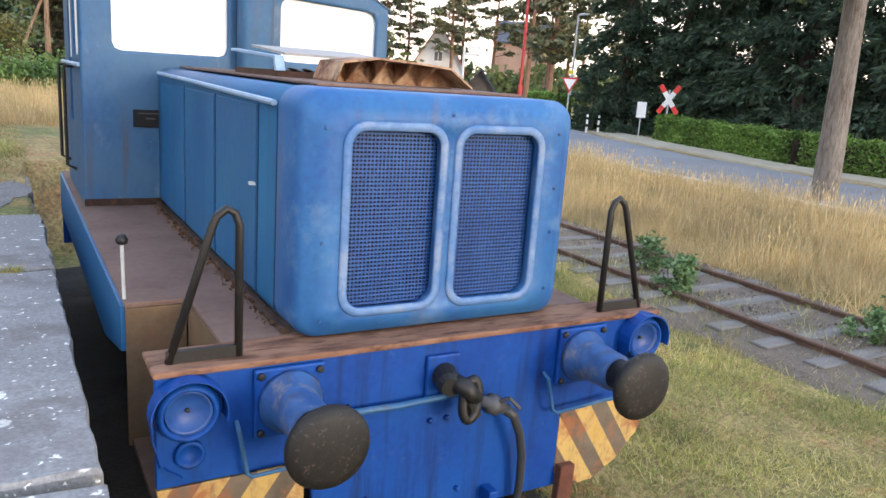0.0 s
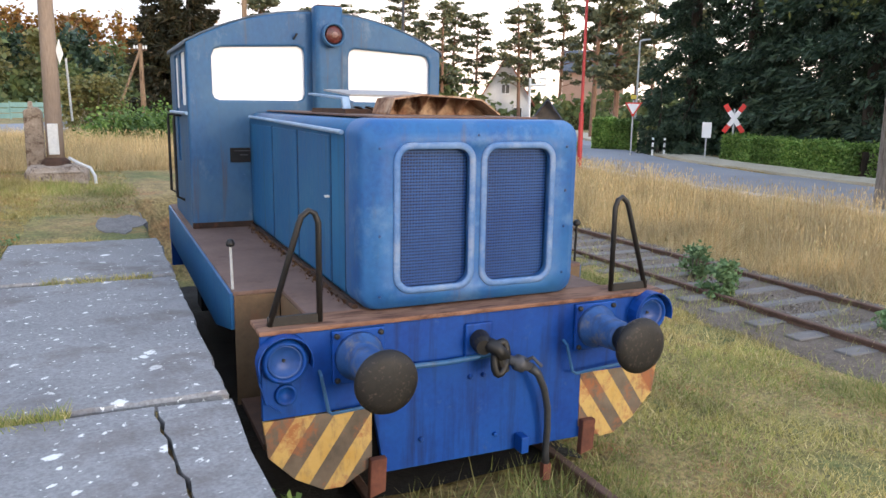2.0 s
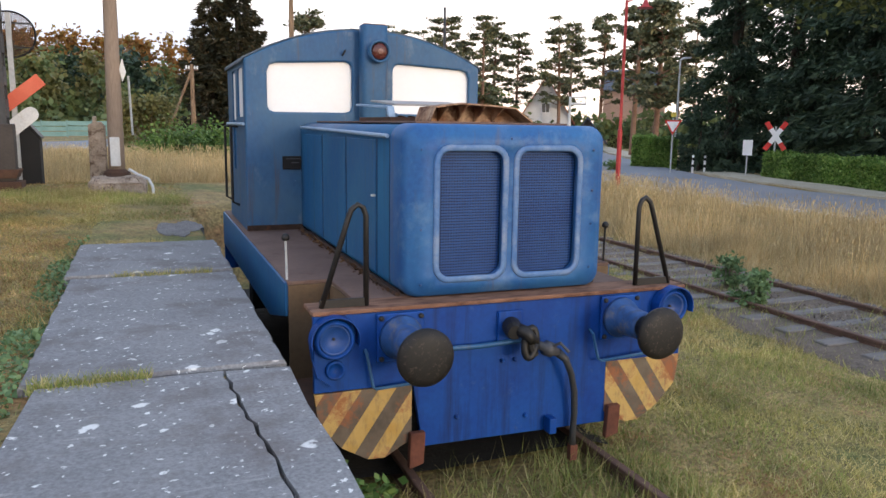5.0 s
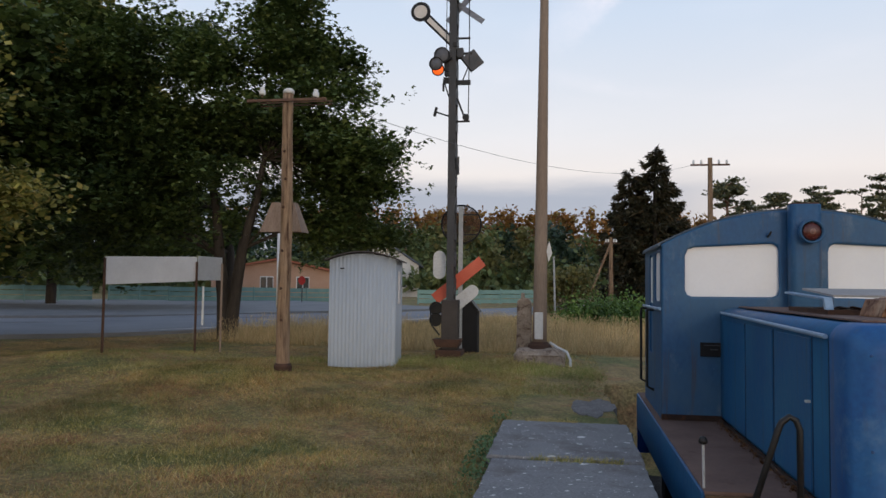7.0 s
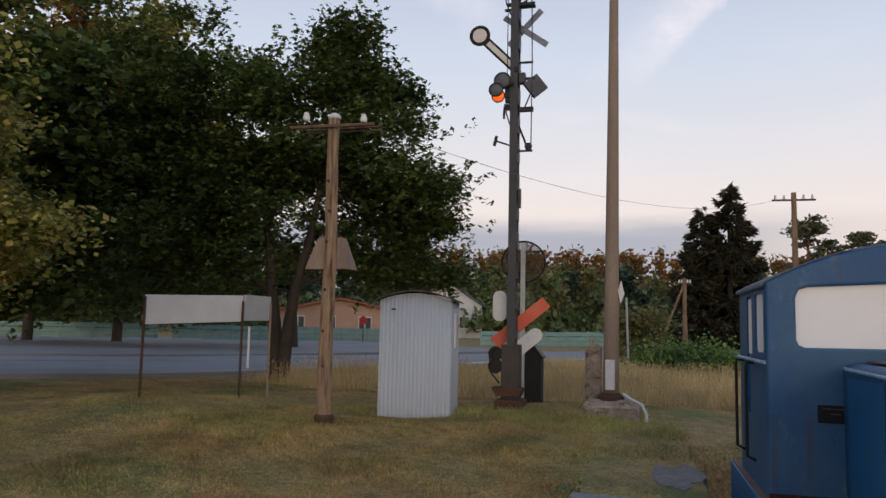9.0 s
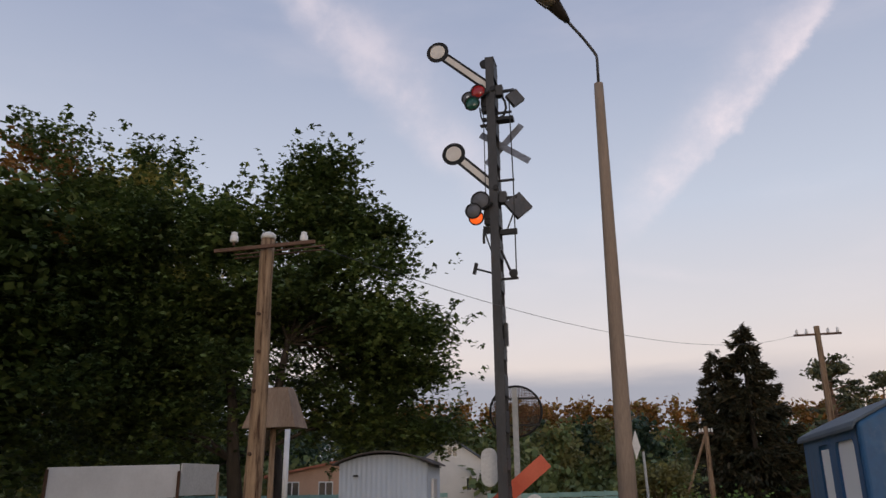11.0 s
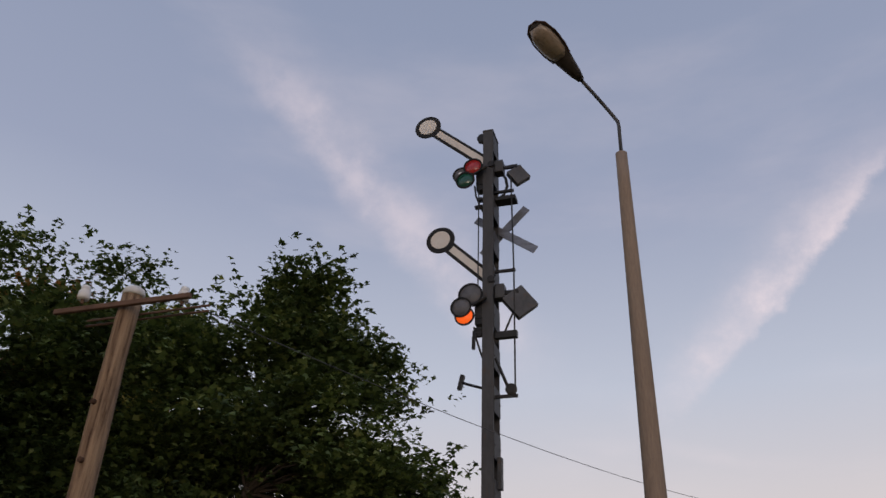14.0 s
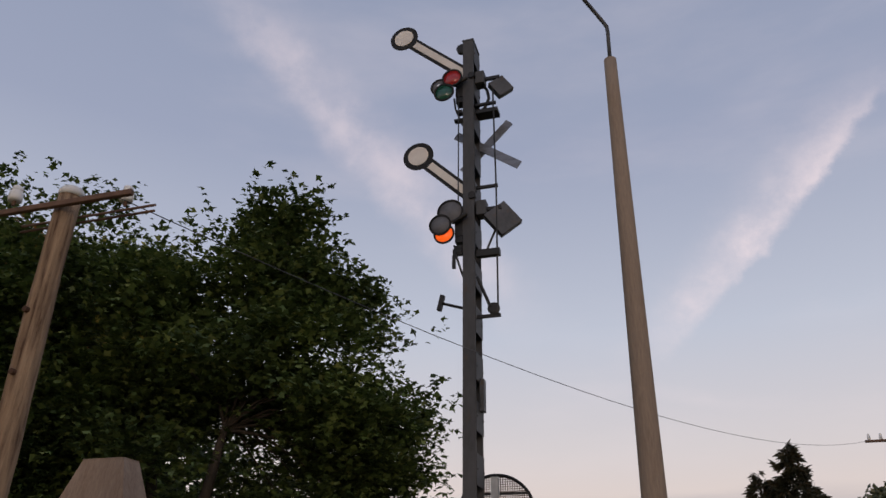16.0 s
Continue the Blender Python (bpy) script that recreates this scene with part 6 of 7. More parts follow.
def utility_pole(x, y, top, label, arm_half, strut=None, mat=wood_pole):
    p = thing("utility_pole", (x, y, gz(x, y)), label, "pole")
    part("pole", tube([(x, y, gz(x, y) - 0.3), (x, y, top)], [0.14, 0.09], 10), mat, p)
    if arm_half:
        part("crossarm", box(x - arm_half, x + arm_half, y - 0.05, y + 0.05, top - 0.31, top - 0.25), arm_rust, p)
        for o in (-0.85, -0.45, 0.45, 0.85):
            part("insulator", lathe([(0.04, 0), (0.05, 0.05), (0.03, 0.16), (0.0, 0.17)], (x + o * arm_half, y, top - 0.24), (0, 0, 1), 8), porcelain, p)
    if strut:
        part("strut", tube([(x + strut, y, gz(x + strut, y) - 0.2), (x, y, top - 0.25)], 0.06, 8), mat, p)
    return p


FPX, FPY, FPT = 3.20, 27.2, 7.92
utility_pole(FPX, FPY, FPT, "wooden utility pole with crossarm and insulators", 0.75)
utility_pole(-0.22, 35.3, 5.25, "leaning-strutted wooden pole in the field", 0.3, -1.6)
utility_pole(19.5, 52.0, 11.5, "plain grey pole behind the locomotive", 0, None, steel_grey)
WIRE_SAG = 0.75
wire = thing("overhead_wire", (FPX, FPY, FPT), "thin sagging overhead wire", "wire")
wa, wb = Vector((TX + 0.42, TY, 5.70)), Vector((FPX - 0.6, FPY, FPT - 0.25))
part("strand", tube([wa.lerp(wb, t) + Vector((0, 0, -WIRE_SAG * 4 * t * (1 - t))) for t in np.linspace(0, 1, 25)], 0.0045, 5), steel_grey, wire)


# ---------------------------------------------------------------- plants
def leaf_quads(g, c, size, flat=0.6, long=1.5):
    """Small pointed leaves at the points c, turned at random but lying more flat than upright."""
    n = len(c)
    nrm = g.normal(0, 1, (n, 3))
    nrm[:, 2] = np.abs(nrm[:, 2]) + flat
    nrm /= np.linalg.norm(nrm, axis=1)[:, None]
    a = np.cross(nrm, g.normal(0, 1, (n, 3)))
    a /= np.linalg.norm(a, axis=1)[:, None] + 1e-9
    b = np.cross(nrm, a)
    s = (size * g.uniform(0.6, 1.35, n))[:, None]
    return np.stack([c - a * s * long / 2, c + b * s * 0.5 - nrm * s * 0.1, c + a * s * long / 2 - nrm * s * 0.12, c - b * s * 0.5 - nrm * s * 0.1], 1)


def leaf_stars(g, c, size, flat=0.6, long=1.2):
    """Three-lobed leaves, drooping at their tips."""
    n = len(c)
    nrm = g.normal(0, 0.7, (n, 3))
    nrm[:, 2] = np.abs(nrm[:, 2]) + flat
    nrm /= np.linalg.norm(nrm, axis=1)[:, None]
    a = np.cross(nrm, g.normal(0, 1, (n, 3)))
    a /= np.linalg.norm(a, axis=1)[:, None] + 1e-9
    b = np.cross(nrm, a)
    s = (size * g.uniform(0.6, 1.35, n))[:, None]
    rows = ((-0.5, 0, 0), (0.02, 0.56, -0.16), (0.12, 0.17, 0), (0.62, 0, -0.2), (0.12, -0.17, 0), (0.02, -0.56, -0.16))
    return np.stack([c + (a * u * long + b * v + nrm * w) * s for u, v, w in rows], 1)


def clumps_in(g, centre, radii, n, low=-0.75):
    out = []
    while len(out) < n:
        v = g.normal(0, 1, 3)
        v = v / np.linalg.norm(v) * (g.uniform(0.12, 1) ** 0.42)
        if v[2] > low:
            out.append(np.array(centre) + v * np.array(radii))
    return np.array(out)


def leaves_round(g, cl, rad, n, size, squash=0.7, flat=0.6, reach=1.7):
    k = g.integers(0, len(cl), n)
    v = g.normal(0, 1, (n, 3))
    v /= np.linalg.norm(v, axis=1)[:, None]
    r = rad[k] * np.minimum(np.abs(g.normal(0, 0.62, n)) + 0.08, reach)
    p = cl[k] + v * r[:, None] * np.array([1, 1, squash])
    return leaf_quads(g, p, size, flat)


def broadleaf(name, base, stems, centre, radii, n_clumps, n_leaves, leaf, leaf_mat, bark_mat, label, seed, clump=(0.7, 1.5), low=-0.75, category="tree", low_boughs=()):
    g = np.random.default_rng(seed)
    t = thing(name, base, label, category)
    cl = clumps_in(g, centre, radii, n_clumps, low)
    if low_boughs:
        cl = np.vstack([cl, np.array(low_boughs)])
    bm = bmesh.new()
    forks = []
    for sx, sy, r0, fh in stems:
        b = Vector(base) + Vector((sx * 0.2, sy * 0.2, -0.2))
        f = Vector(base) + Vector((sx, sy, fh))
        mid = b.lerp(f, 0.5) + Vector((sx * -0.1, 0, 0.1))
        tube([b, b + Vector((0, 0, 0.35)), mid, f], [r0 * 1.45, r0 * 1.1, r0 * 0.95, r0 * 0.8], 12, bm)
        forks.append((f, r0 * 0.8))
    for i, c in enumerate(cl):
        if i % 4 and n_clumps > 50:
            continue
        f, r0 = min(forks, key=lambda q: (Vector(c) - q[0]).length + 0.4 * g.uniform())
        d = Vector(c) - f
        m = f + d * 0.5 + Vector((g.uniform(-.5, .5), g.uniform(-.5, .5), 0.35 * d.length * 0.4))
        part("limb", tube([f - Vector((0, 0, 0.1)), f.lerp(m, 0.5) + Vector((0, 0, 0.15)), m, Vector(c)], [r0 * 0.42, r0 * 0.3, r0 * 0.18, 0.012], 6), bark_mat, t, "", True)
    part("trunk", bm, bark_mat, t, "", True)
    rad = g.uniform(*clump, len(cl))
    link("crown", flat_mesh("crown", leaves_round(g, cl, rad, n_leaves, leaf)), leaf_mat, t)
    return t


def lobed_tree(name, base, stems, lobes, shoots, leaf, leaf_mat, bark_mat, label, seed, gap=None, reach=0.75, per=9, clear=1.6, star=False, gather=60):
    """A broad crown of several lobes: limbs to every clump, leafy shoots that grow outwards and upwards from the clumps."""
    g = np.random.default_rng(seed)
    t = thing(name, base, label, "tree")
    lobes = [(np.array(c, float), np.array(r, float)) for c, r in lobes]
    w = np.array([r.prod() ** 0.67 for c, r in lobes])
    k = g.choice(len(lobes), shoots, p=w / w.sum())
    v = g.normal(0, 1, (shoots, 3))
    v /= np.linalg.norm(v, axis=1)[:, None]
    lump = 0.86 + 0.16 * np.sin(v[:, 0] * 5 + k) * np.sin(v[:, 1] * 5 + 2 * k) + 0.10 * np.sin(v[:, 2] * 9 + v[:, 0] * 7)
    q = np.minimum(g.uniform(0.05, 1, shoots) ** 0.33 * lump, 0.97)
    C, Rr = np.array([c for c, r in lobes])[k], np.array([r for c, r in lobes])[k]
    p = C + v * q[:, None] * Rr
    # shoots gather round clumps, so that lit tops and dark hollows alternate
    heads = p[g.choice(shoots, max(40, shoots // gather), replace=False)]
    near_head = g.integers(0, len(heads), shoots)
    drawn = g.uniform(0, 1, shoots) < 0.94
    p[drawn] = heads[near_head[drawn]] + g.normal(0, 1, (drawn.sum(), 3)) * np.array([0.50, 0.50, 0.14]) * reach / 0.75
    keep = p[:, 2] > base[2] + clear
    if gap is not None:
        (gx0, gy0), (ux, uy), half, z0, z1, share = gap
        u = (p[:, 0] - gx0) * ux + (p[:, 1] - gy0) * uy
        inside = np.exp(-(u / half) ** 4) * np.exp(-((p[:, 2] - (z0 + z1) / 2) / ((z1 - z0) / 2)) ** 4)
        keep &= g.uniform(0, 1, shoots) > inside * share
    # uneven density: thin places let the sky through
    thin = np.sin(p[:, 0] * 1.9 + 1.3) * np.sin(p[:, 1] * 1.7) * np.sin(p[:, 2] * 2.1 + 0.5)
    keep &= g.uniform(0, 1, shoots) > np.clip(thin * 1.3 - 0.15, 0, 0.85)
    p, v = p[keep], v[keep]
    n = len(p)
    out = v * 0.7 + np.array([0, 0, 0.55]) + g.normal(0, 0.35, (n, 3))
    out /= np.linalg.norm(out, axis=1)[:, None]
    ln = reach * g.uniform(0.4, 1.3, n)
    s = g.uniform(0.0, 1.0, (n, per))
    spread_out = g.normal(0, 1, (n, per, 3)) * (0.13 * (1.2 - s))[..., None]
    pts = p[:, None, :] + out[:, None, :] * (ln[:, None] * s)[..., None] + spread_out
    pts[..., 2] -= 0.10 * g.uniform(0, 1, (n, per))
    link("crown", flat_mesh("crown", (leaf_stars if star else leaf_quads)(g, pts.reshape(-1, 3), leaf, 1.0, 1.2)), leaf_mat, t)
    bm = bmesh.new()
    forks = []
    for sx, sy, r0, fh in stems:
        b, f = Vector(base) + Vector((sx * 0.25, sy * 0.25, -0.2)), Vector(base) + Vector((sx, sy, fh))
        top = f + Vector((sx * 1.4, sy * 1.4, 2.6))
        tube([b, b + Vector((0, 0, 0.35)), b.lerp(f, 0.5) + Vector((sx * -0.12, 0.03, 0.1)), f, f.lerp(top, 0.5) + Vector((0.08, 0, 0)), top], [r0 * 1.35, r0 * 1.08, r0 * 0.95, r0 * 0.8, r0 * 0.6, r0 * 0.4], 12, bm)
        forks += [(f, r0 * 0.7), (top, r0 * 0.45)]
    part("trunk", bm, bark_mat, t, "", True)
    for i in g.choice(n, 46, replace=False):
        c = Vector(p[i])
        f, r0 = min(forks, key=lambda q: (c - q[0]).length)
        d = c - f
        m = f + d * 0.5 + Vector((g.uniform(-.3, .3), g.uniform(-.3, .3), 0.1 * d.length))
        part("limb", tube([f - Vector((0, 0, 0.1)), f.lerp(m, 0.5) + Vector((0, 0, 0.12)), m, c], [r0 * 0.5, r0 * 0.34, r0 * 0.2, 0.01], 6), bark_mat, t, "", True)
    return t


def conifer(base, h, r, n, mat, label, seed, spray=0.30, droop=0.35, name="spruce", bare=0.06, shape=0.85):
    """A trunk with tiers of drooping boughs, each a spray of small pointed tufts."""
    g = np.random.default_rng(seed)
    t = thing(name, base, label, "tree")
    bx, by, bz = base
    part("trunk", tube([(bx, by, bz - 0.3), (bx, by, bz + h * 0.6), (bx, by, bz + h)], [h * 0.016 + 0.05, h * 0.01 + 0.03, 0.015], 8), bark_dark, t)
    nb = int(h * 11)
    hz = bare + (1 - bare) * (np.arange(nb) + g.uniform(0, 1, nb)) / nb
    az = g.uniform(0, 2 * math.pi, nb)
    ln = r * (1 - hz) ** shape * g.uniform(0.7, 1.18, nb) + 0.12
    w = ln / ln.sum()
    k = g.choice(nb, n, p=w)
    s = g.uniform(0.05, 1, n) ** 0.6
    side = g.normal(0, 1, n) * 0.16 * ln[k] * (1 - 0.5 * s)
    px = bx + np.cos(az[k]) * ln[k] * s - np.sin(az[k]) * side
    py = by + np.sin(az[k]) * ln[k] * s + np.cos(az[k]) * side
    pz = bz + hz[k] * h - droop * ln[k] * s ** 1.5 + 0.16 * ln[k] * (s > 0.85) + g.normal(0, 0.07, n)
    c = np.stack([px, py, np.maximum(pz, bz + 0.1)], 1)
    out = np.stack([np.cos(az[k]), np.sin(az[k]), -0.45 + g.normal(0, 0.3, n)], 1) + g.normal(0, 0.45, (n, 3))
    out /= np.linalg.norm(out, axis=1)[:, None]
    b = np.cross(out, g.normal(0, 1, (n, 3)))
    b /= np.linalg.norm(b, axis=1)[:, None] + 1e-9
    L = (spray * g.uniform(0.6, 1.4, n))[:, None]
    V = np.stack([c, c + out * L * 0.45 + b * L * 0.14, c + out * L, c + out * L * 0.45 - b * L * 0.14], 1)
    link("crown", flat_mesh("crown", V), mat, t)
    return t


def pine(base, h, seed, spread_r=2.6, n=6500, label="tall pine with reddish trunk and flat tufted crown"):
    g = np.random.default_rng(seed)
    t = thing("pine", base, label, "tree", "pines beyond the road")
    bx, by, bz = base
    bm = bmesh.new()
    lean = g.uniform(-.5, .5)
    tube([(bx, by, bz - 0.3), (bx + lean * 0.4, by, bz + h * 0.5), (bx + lean, by, bz + h * 0.95)], [0.24, 0.17, 0.05], 8, bm)
    cl, rad = [], []
    for _ in range(44):
        f = g.uniform(0.34, 1.0)
        reach = spread_r * (1.12 - f) ** 0.55 * g.uniform(0.35, 1.0) * (0.75 if f < 0.45 else 1)
        a = g.uniform(0, 2 * math.pi)
        c = np.array([bx + lean * f + math.cos(a) * reach, by + math.sin(a) * reach, bz + h * f])
        tube([(bx + lean * f * 0.9, by, bz + h * f - 0.5), Vector(c)], [0.07, 0.02], 5, bm)
        cl.append(c), rad.append(g.uniform(0.55, 1.0))
    part("trunk", bm, pine_bark, t)
    link("crown", flat_mesh("crown", leaves_round(g, np.array(cl), np.array(rad), n, 0.25, 0.30, 0.3)), pine_leaf, t)
    return t


# the maple behind the notice board and its neighbours
lobed_tree("maple", (-12.15, 16.55, 0.98), ((-0.35, 0.1, 0.20, 2.6), (0.45, -0.05, 0.18, 2.8)),
           (((-14.2, 16.1, 8.15), (2.9, 3.0, 3.4)), ((-10.6, 17.4, 8.4), (2.1, 2.3, 3.2)), ((-10.8, 17.2, 10.3), (1.1, 1.1, 1.4)), ((-12.4, 16.8, 8.0), (1.6, 1.7, 1.7)), ((-8.6, 18.5, 5.3), (2.0, 2.0, 2.0)), ((-9.4, 17.9, 5.7), (2.0, 2.1, 2.1)), ((-12.3, 16.6, 5.7), (4.0, 3.5, 2.8)),
            ((-15.6, 14.8, 5.6), (2.6, 2.6, 3.2)), ((-16.8, 14.6, 8.3), (2.3, 2.3, 3.4))),
           16500, 0.132, maple_leaf, bark_dark, "broad dark green maple with forked trunk beside the road", 21, ((-11.75, 16.7), (0.884, 0.468), 1.4, 2.6, 8.2, 0.42), per=10, star=True, gather=80)
lobed_tree("lime_tree", (-21.84, 37.85, 1.2), ((-0.4, 0.1, 0.30, 3.4),),
           (((-25.34, 35.85, 6.4), (4.6, 4.6, 5.0)), ((-29.34, 33.65, 6.8), (4.4, 4.4, 5.4)), ((-32.84, 30.85, 6.0), (3.6, 3.6, 4.4))),
           5500, 0.30, maple_leaf, bark_dark, "dense dark green tree beyond the road", 22, None, 1.0)
lobed_tree("hornbeam", (-20.0, 10.4, 0.95), ((0.1, 0.1, 0.24, 3.0),),
           (((-17.6, 12.2, 7.4), (2.9, 2.8, 3.8)), ((-17.9, 12.0, 4.6), (2.8, 2.6, 3.0)), ((-19.2, 11.0, 6.4), (3.0, 2.8, 4.2))),
           7500, 0.19, maple_leaf, bark_dark, "dense dark green tree beside the maple", 23, None, 0.7, 9, 1.0)
lobed_tree("birch", (-13.4, 2.8, 1.0), ((0.2, 0.15, 0.20, 2.4),),
           (((-11.8, 4.2, 7.0), (2.5, 2.3, 3.1)), ((-12.1, 4.0, 4.4), (2.5, 2.2, 2.0)), ((-10.7, 5.1, 3.5), (1.1, 1.1, 1.1)), ((-13.5, 3.4, 5.6), (2.5, 2.4, 3.6))),
           12500, 0.080, gold_leaf, bark, "yellow-green tree lit by the low sun on the lawn", 26, None, 0.42, 11, 1.35, gather=105)
for k, (x, y, h) in enumerate(((-38.5, 35.6, 25.6), (-35, 39.3, 24.9), (-46.5, 28.4, 27))):
    lobed_tree("poplar", (x, y, 1.2), ((0.1, 0, 0.3, 5.0),), (((x, y, h * 0.78), (3.6, 3.6, h * 0.22)), ((x + 1.2, y + 1.0, h * 0.66), (4.0, 4.0, h * 0.24)), ((x - 1, y - 1, h * 0.38), (4.6, 4.6, h * 0.32))),
               3200, 0.36, autumn_leaf if k == 0 else gold_leaf, bark_dark, "tall tree with sunlit golden crown behind the maple", 30 + k, None, 1.5, 10)

# roadside tree across the siding
broadleaf("roadside_tree", (16.0, 8.95, 0.02), ((-0.12, 0.1, 0.30, 6.2),), (15.5, 9.8, 8.9), (5.0, 4.6, 3.7), 80, 30000, 0.12, roadside_leaf, bark,
          "large roadside tree with thick grey-brown trunk", 24, (0.6, 1.2), -0.9,
          low_boughs=((11.0, 9.4, 5.9), (11.7, 9.2, 6.3), (12.9, 8.7, 5.9), (13.7, 8.7, 5.8), (12.2, 9.0, 6.6), (14.6, 8.8, 5.9), (10.4, 9.6, 6.7)))

# dark conifers behind the hedge
for k, (x, y, h, r) in enumerate(((29.3, 31.0, 21, 2.7), (31.0, 28.2, 23, 3.2), (31.6, 26.2, 23, 3.8), (30.2, 22.8, 22, 3.7), (29.2, 19.4, 23, 3.8), (28.9, 15.8, 21, 3.7), (28.4, 12.2, 21, 3.7), (27.6, 8.2, 20, 3.5))):
    conifer((x, y, gz(x, y)), h, r, 31000, conifer_leaf, "dark dense conifer behind the hedge", 40 + k, 0.36, 0.55, "dark_conifer", 0.01, 0.5)
conifer((25.6, 29.2, gz(25.6, 29.2)), 3.9, 1.5, 9000, conifer_leaf, "dark cone-shaped yew by the road", 55, 0.22, 0.1, "yew", 0.02, 0.8)
# large spruce behind the cab
conifer((4.75, 60.5, 1.2), 13.3, 4.1, 26000, spruce_leaf, "tall dark spruce behind the field", 56, 0.5, 0.35, "spruce", 0.05, 0.75)
conifer((2.75, 61.3, 1.2), 11.5, 3.3, 17000, spruce_leaf, "dark spruce beside a taller one", 57, 0.5, 0.35, "spruce", 0.05, 0.75)
pine((11.4, 64.2, 1.2), 11.2, 58, 3.2, 4000)
for k, (x, y, h, r) in enumerate(((17.5, 83.4, 11.6, 2.6), (25, 81.4, 12.8, 3.4), (30.3, 79.5, 15, 3.4), (34.5, 77.9, 14.5, 3.0), (40.5, 88, 15.5, 3.3), (42.7, 74.1, 14.5, 3.0), (47.5, 73, 15.2, 3.2),
                                  (51.5, 67.5, 15.0, 3.2), (55.5, 69, 14.6, 3.0), (58, 62.5, 14.6, 3.2), (50, 84, 15.5, 3.2), (62, 74, 16, 3.4), (37.5, 92, 13.5, 3.4), (54, 58, 12.5, 2.6), (22, 92, 14, 3.4), (28, 96, 15, 3.6), (34, 98, 15, 3.6), (46, 92, 15.5, 3.6), (20.5, 76, 10, 2.6), (33.93, 47.17, 12.5, 2.8), (32.96, 42.91, 11.5, 2.6))):
    pine((x, y, gz(x, y)), h, 60 + k, r)


# ---------------------------------------------------------------- hedges, woods, bushes, grass
def mass(name, V, mat, label, category):
    return tagged(link(name, flat_mesh(name, V), mat), label, category, "", "stuff")


def hedge(name, a, b, thick, h, n, mat, label, seed, size=0.085):
    g = np.random.default_rng(seed)
    a, b = np.array(a), np.array(b)
    d = b - a
    L = np.hypot(*d)
    nv = np.array([d[1], -d[0]]) / L
    t = g.uniform(0, 1, n)
    face = g.integers(0, 3, n)
    o = np.where(face == 0, -1, np.where(face == 1, 1, g.uniform(-1, 1, n))) * thick / 2
    z = np.where(face == 2, h, g.uniform(0, h, n))
    p = a + d * t[:, None] + nv * (o + g.normal(0, 0.05, n))[:, None]
    z = z + height(p[:, 0], p[:, 1]) + g.normal(0, 0.075, n) + 0.06 * np.sin(t * L * 2.3) + 0.04 * np.sin(t * L * 7.1)
    ob = thing(name, (*a, float(height(*a))), label, "hedge")
    link("leaves", flat_mesh("leaves", leaf_quads(g, np.column_stack([p, z]), size, 0.2)), mat, ob)
    bm = bmesh.new()
    q = [a + nv * thick * 0.38, b + nv * thick * 0.38, b - nv * thick * 0.38, a - nv * thick * 0.38]
    rings(bm, [[(x, y, float(height(x, y)) + zz) for x, y in q] for zz in (-0.1, h * 0.88)])
    part("twigs", bm, bark_dark, ob)
    return ob


hedge("clipped_hedge", (25.9, 24.2), (24.3, 15.6), 1.1, 1.15, 30000, hedge_leaf, "clipped bright green hedge along the path", 70)
hedge("clipped_hedge", (24.2, 15.2), (23.4, 2.0), 1.1, 1.2, 20000, hedge_leaf, "clipped green hedge along the path", 71)
hedge("round_hedge", (24.6, 33.9), (26.6, 32.3), 1.6, 1.7, 16000, hedge_leaf, "rounded dark green hedge near the bend", 72)
hedge("garden_hedge", (44.8, 67), (52.5, 61.5), 1.2, 1.6, 7000, wood_leaf, "dark garden hedge in front of a house", 73, 0.14)


def bush(name, x, y, r, h, n, mat, label, seed, size):
    g = np.random.default_rng(seed)
    z0 = gz(x, y)
    ob = thing(name, (x, y, z0), label, "bush")
    cl = np.array([[x + g.normal(0, r * 0.42), y + g.normal(0, r * 0.42), z0 + h * g.uniform(0.12, 0.85)] for _ in range(22)])
    bm = bmesh.new()
    for c in cl:
        tube([(x + g.normal(0, 0.05), y + g.normal(0, 0.05), z0 - 0.05), tuple(c)], [0.012 * h + 0.004, 0.004], 5, bm)
    part("stems", bm, bark, ob)
    link("leaves", flat_mesh("leaves", leaves_round(g, cl, g.uniform(0.25, 0.5, 22) * r, n, size, 0.8, 0.3)), mat, ob)
    return ob


weed = leafy("dusty_green_weed", [(0.0, (0.10, 0.18, 0.075)), (0.5, (0.16, 0.26, 0.12)), (1.0, (0.25, 0.36, 0.18))])
bush("weed_bush", 5.85, 4.3, 0.28, 0.62, 2000, weed, "leafy green weed growing on the siding", 80, 0.045)
bush("weed_bush", 6.35, 5.35, 0.27, 0.6, 1800, weed, "leafy green weed growing on the siding", 81, 0.045)
bush("weed_bush", 6.7, 1.9, 0.40, 0.5, 1800, weed, "low green weed between the rails", 82, 0.045)
bush("field_bush", -0.6, 26.0, 2.2, 1.05, 8000, bush_leaf, "low spreading green bush in the field", 83, 0.10)
bush("field_bush", 1.4, 25.0, 1.6, 0.9, 5000, bush_leaf, "low green bush beside the field", 84, 0.10)
bush("shrub", -2.3, 33.8, 1.5, 2.7, 7000, olive_leaf, "rounded green shrub at the wood's edge", 85, 0.12)
bush("shrub", 21.0, 30.5, 0.5, 0.7, 800, bush_leaf, "small shrub at the verge", 86, 0.06)
bush("ramp_weed", -1.35, 0.2, 0.32, 0.45, 900, bush_leaf, "dark weeds growing between ramp and locomotive", 87, 0.05)
bush("ramp_weed", -1.42, -0.7, 0.30, 0.35, 700, bush_leaf, "dark weeds at the foot of the ramp", 88, 0.05)

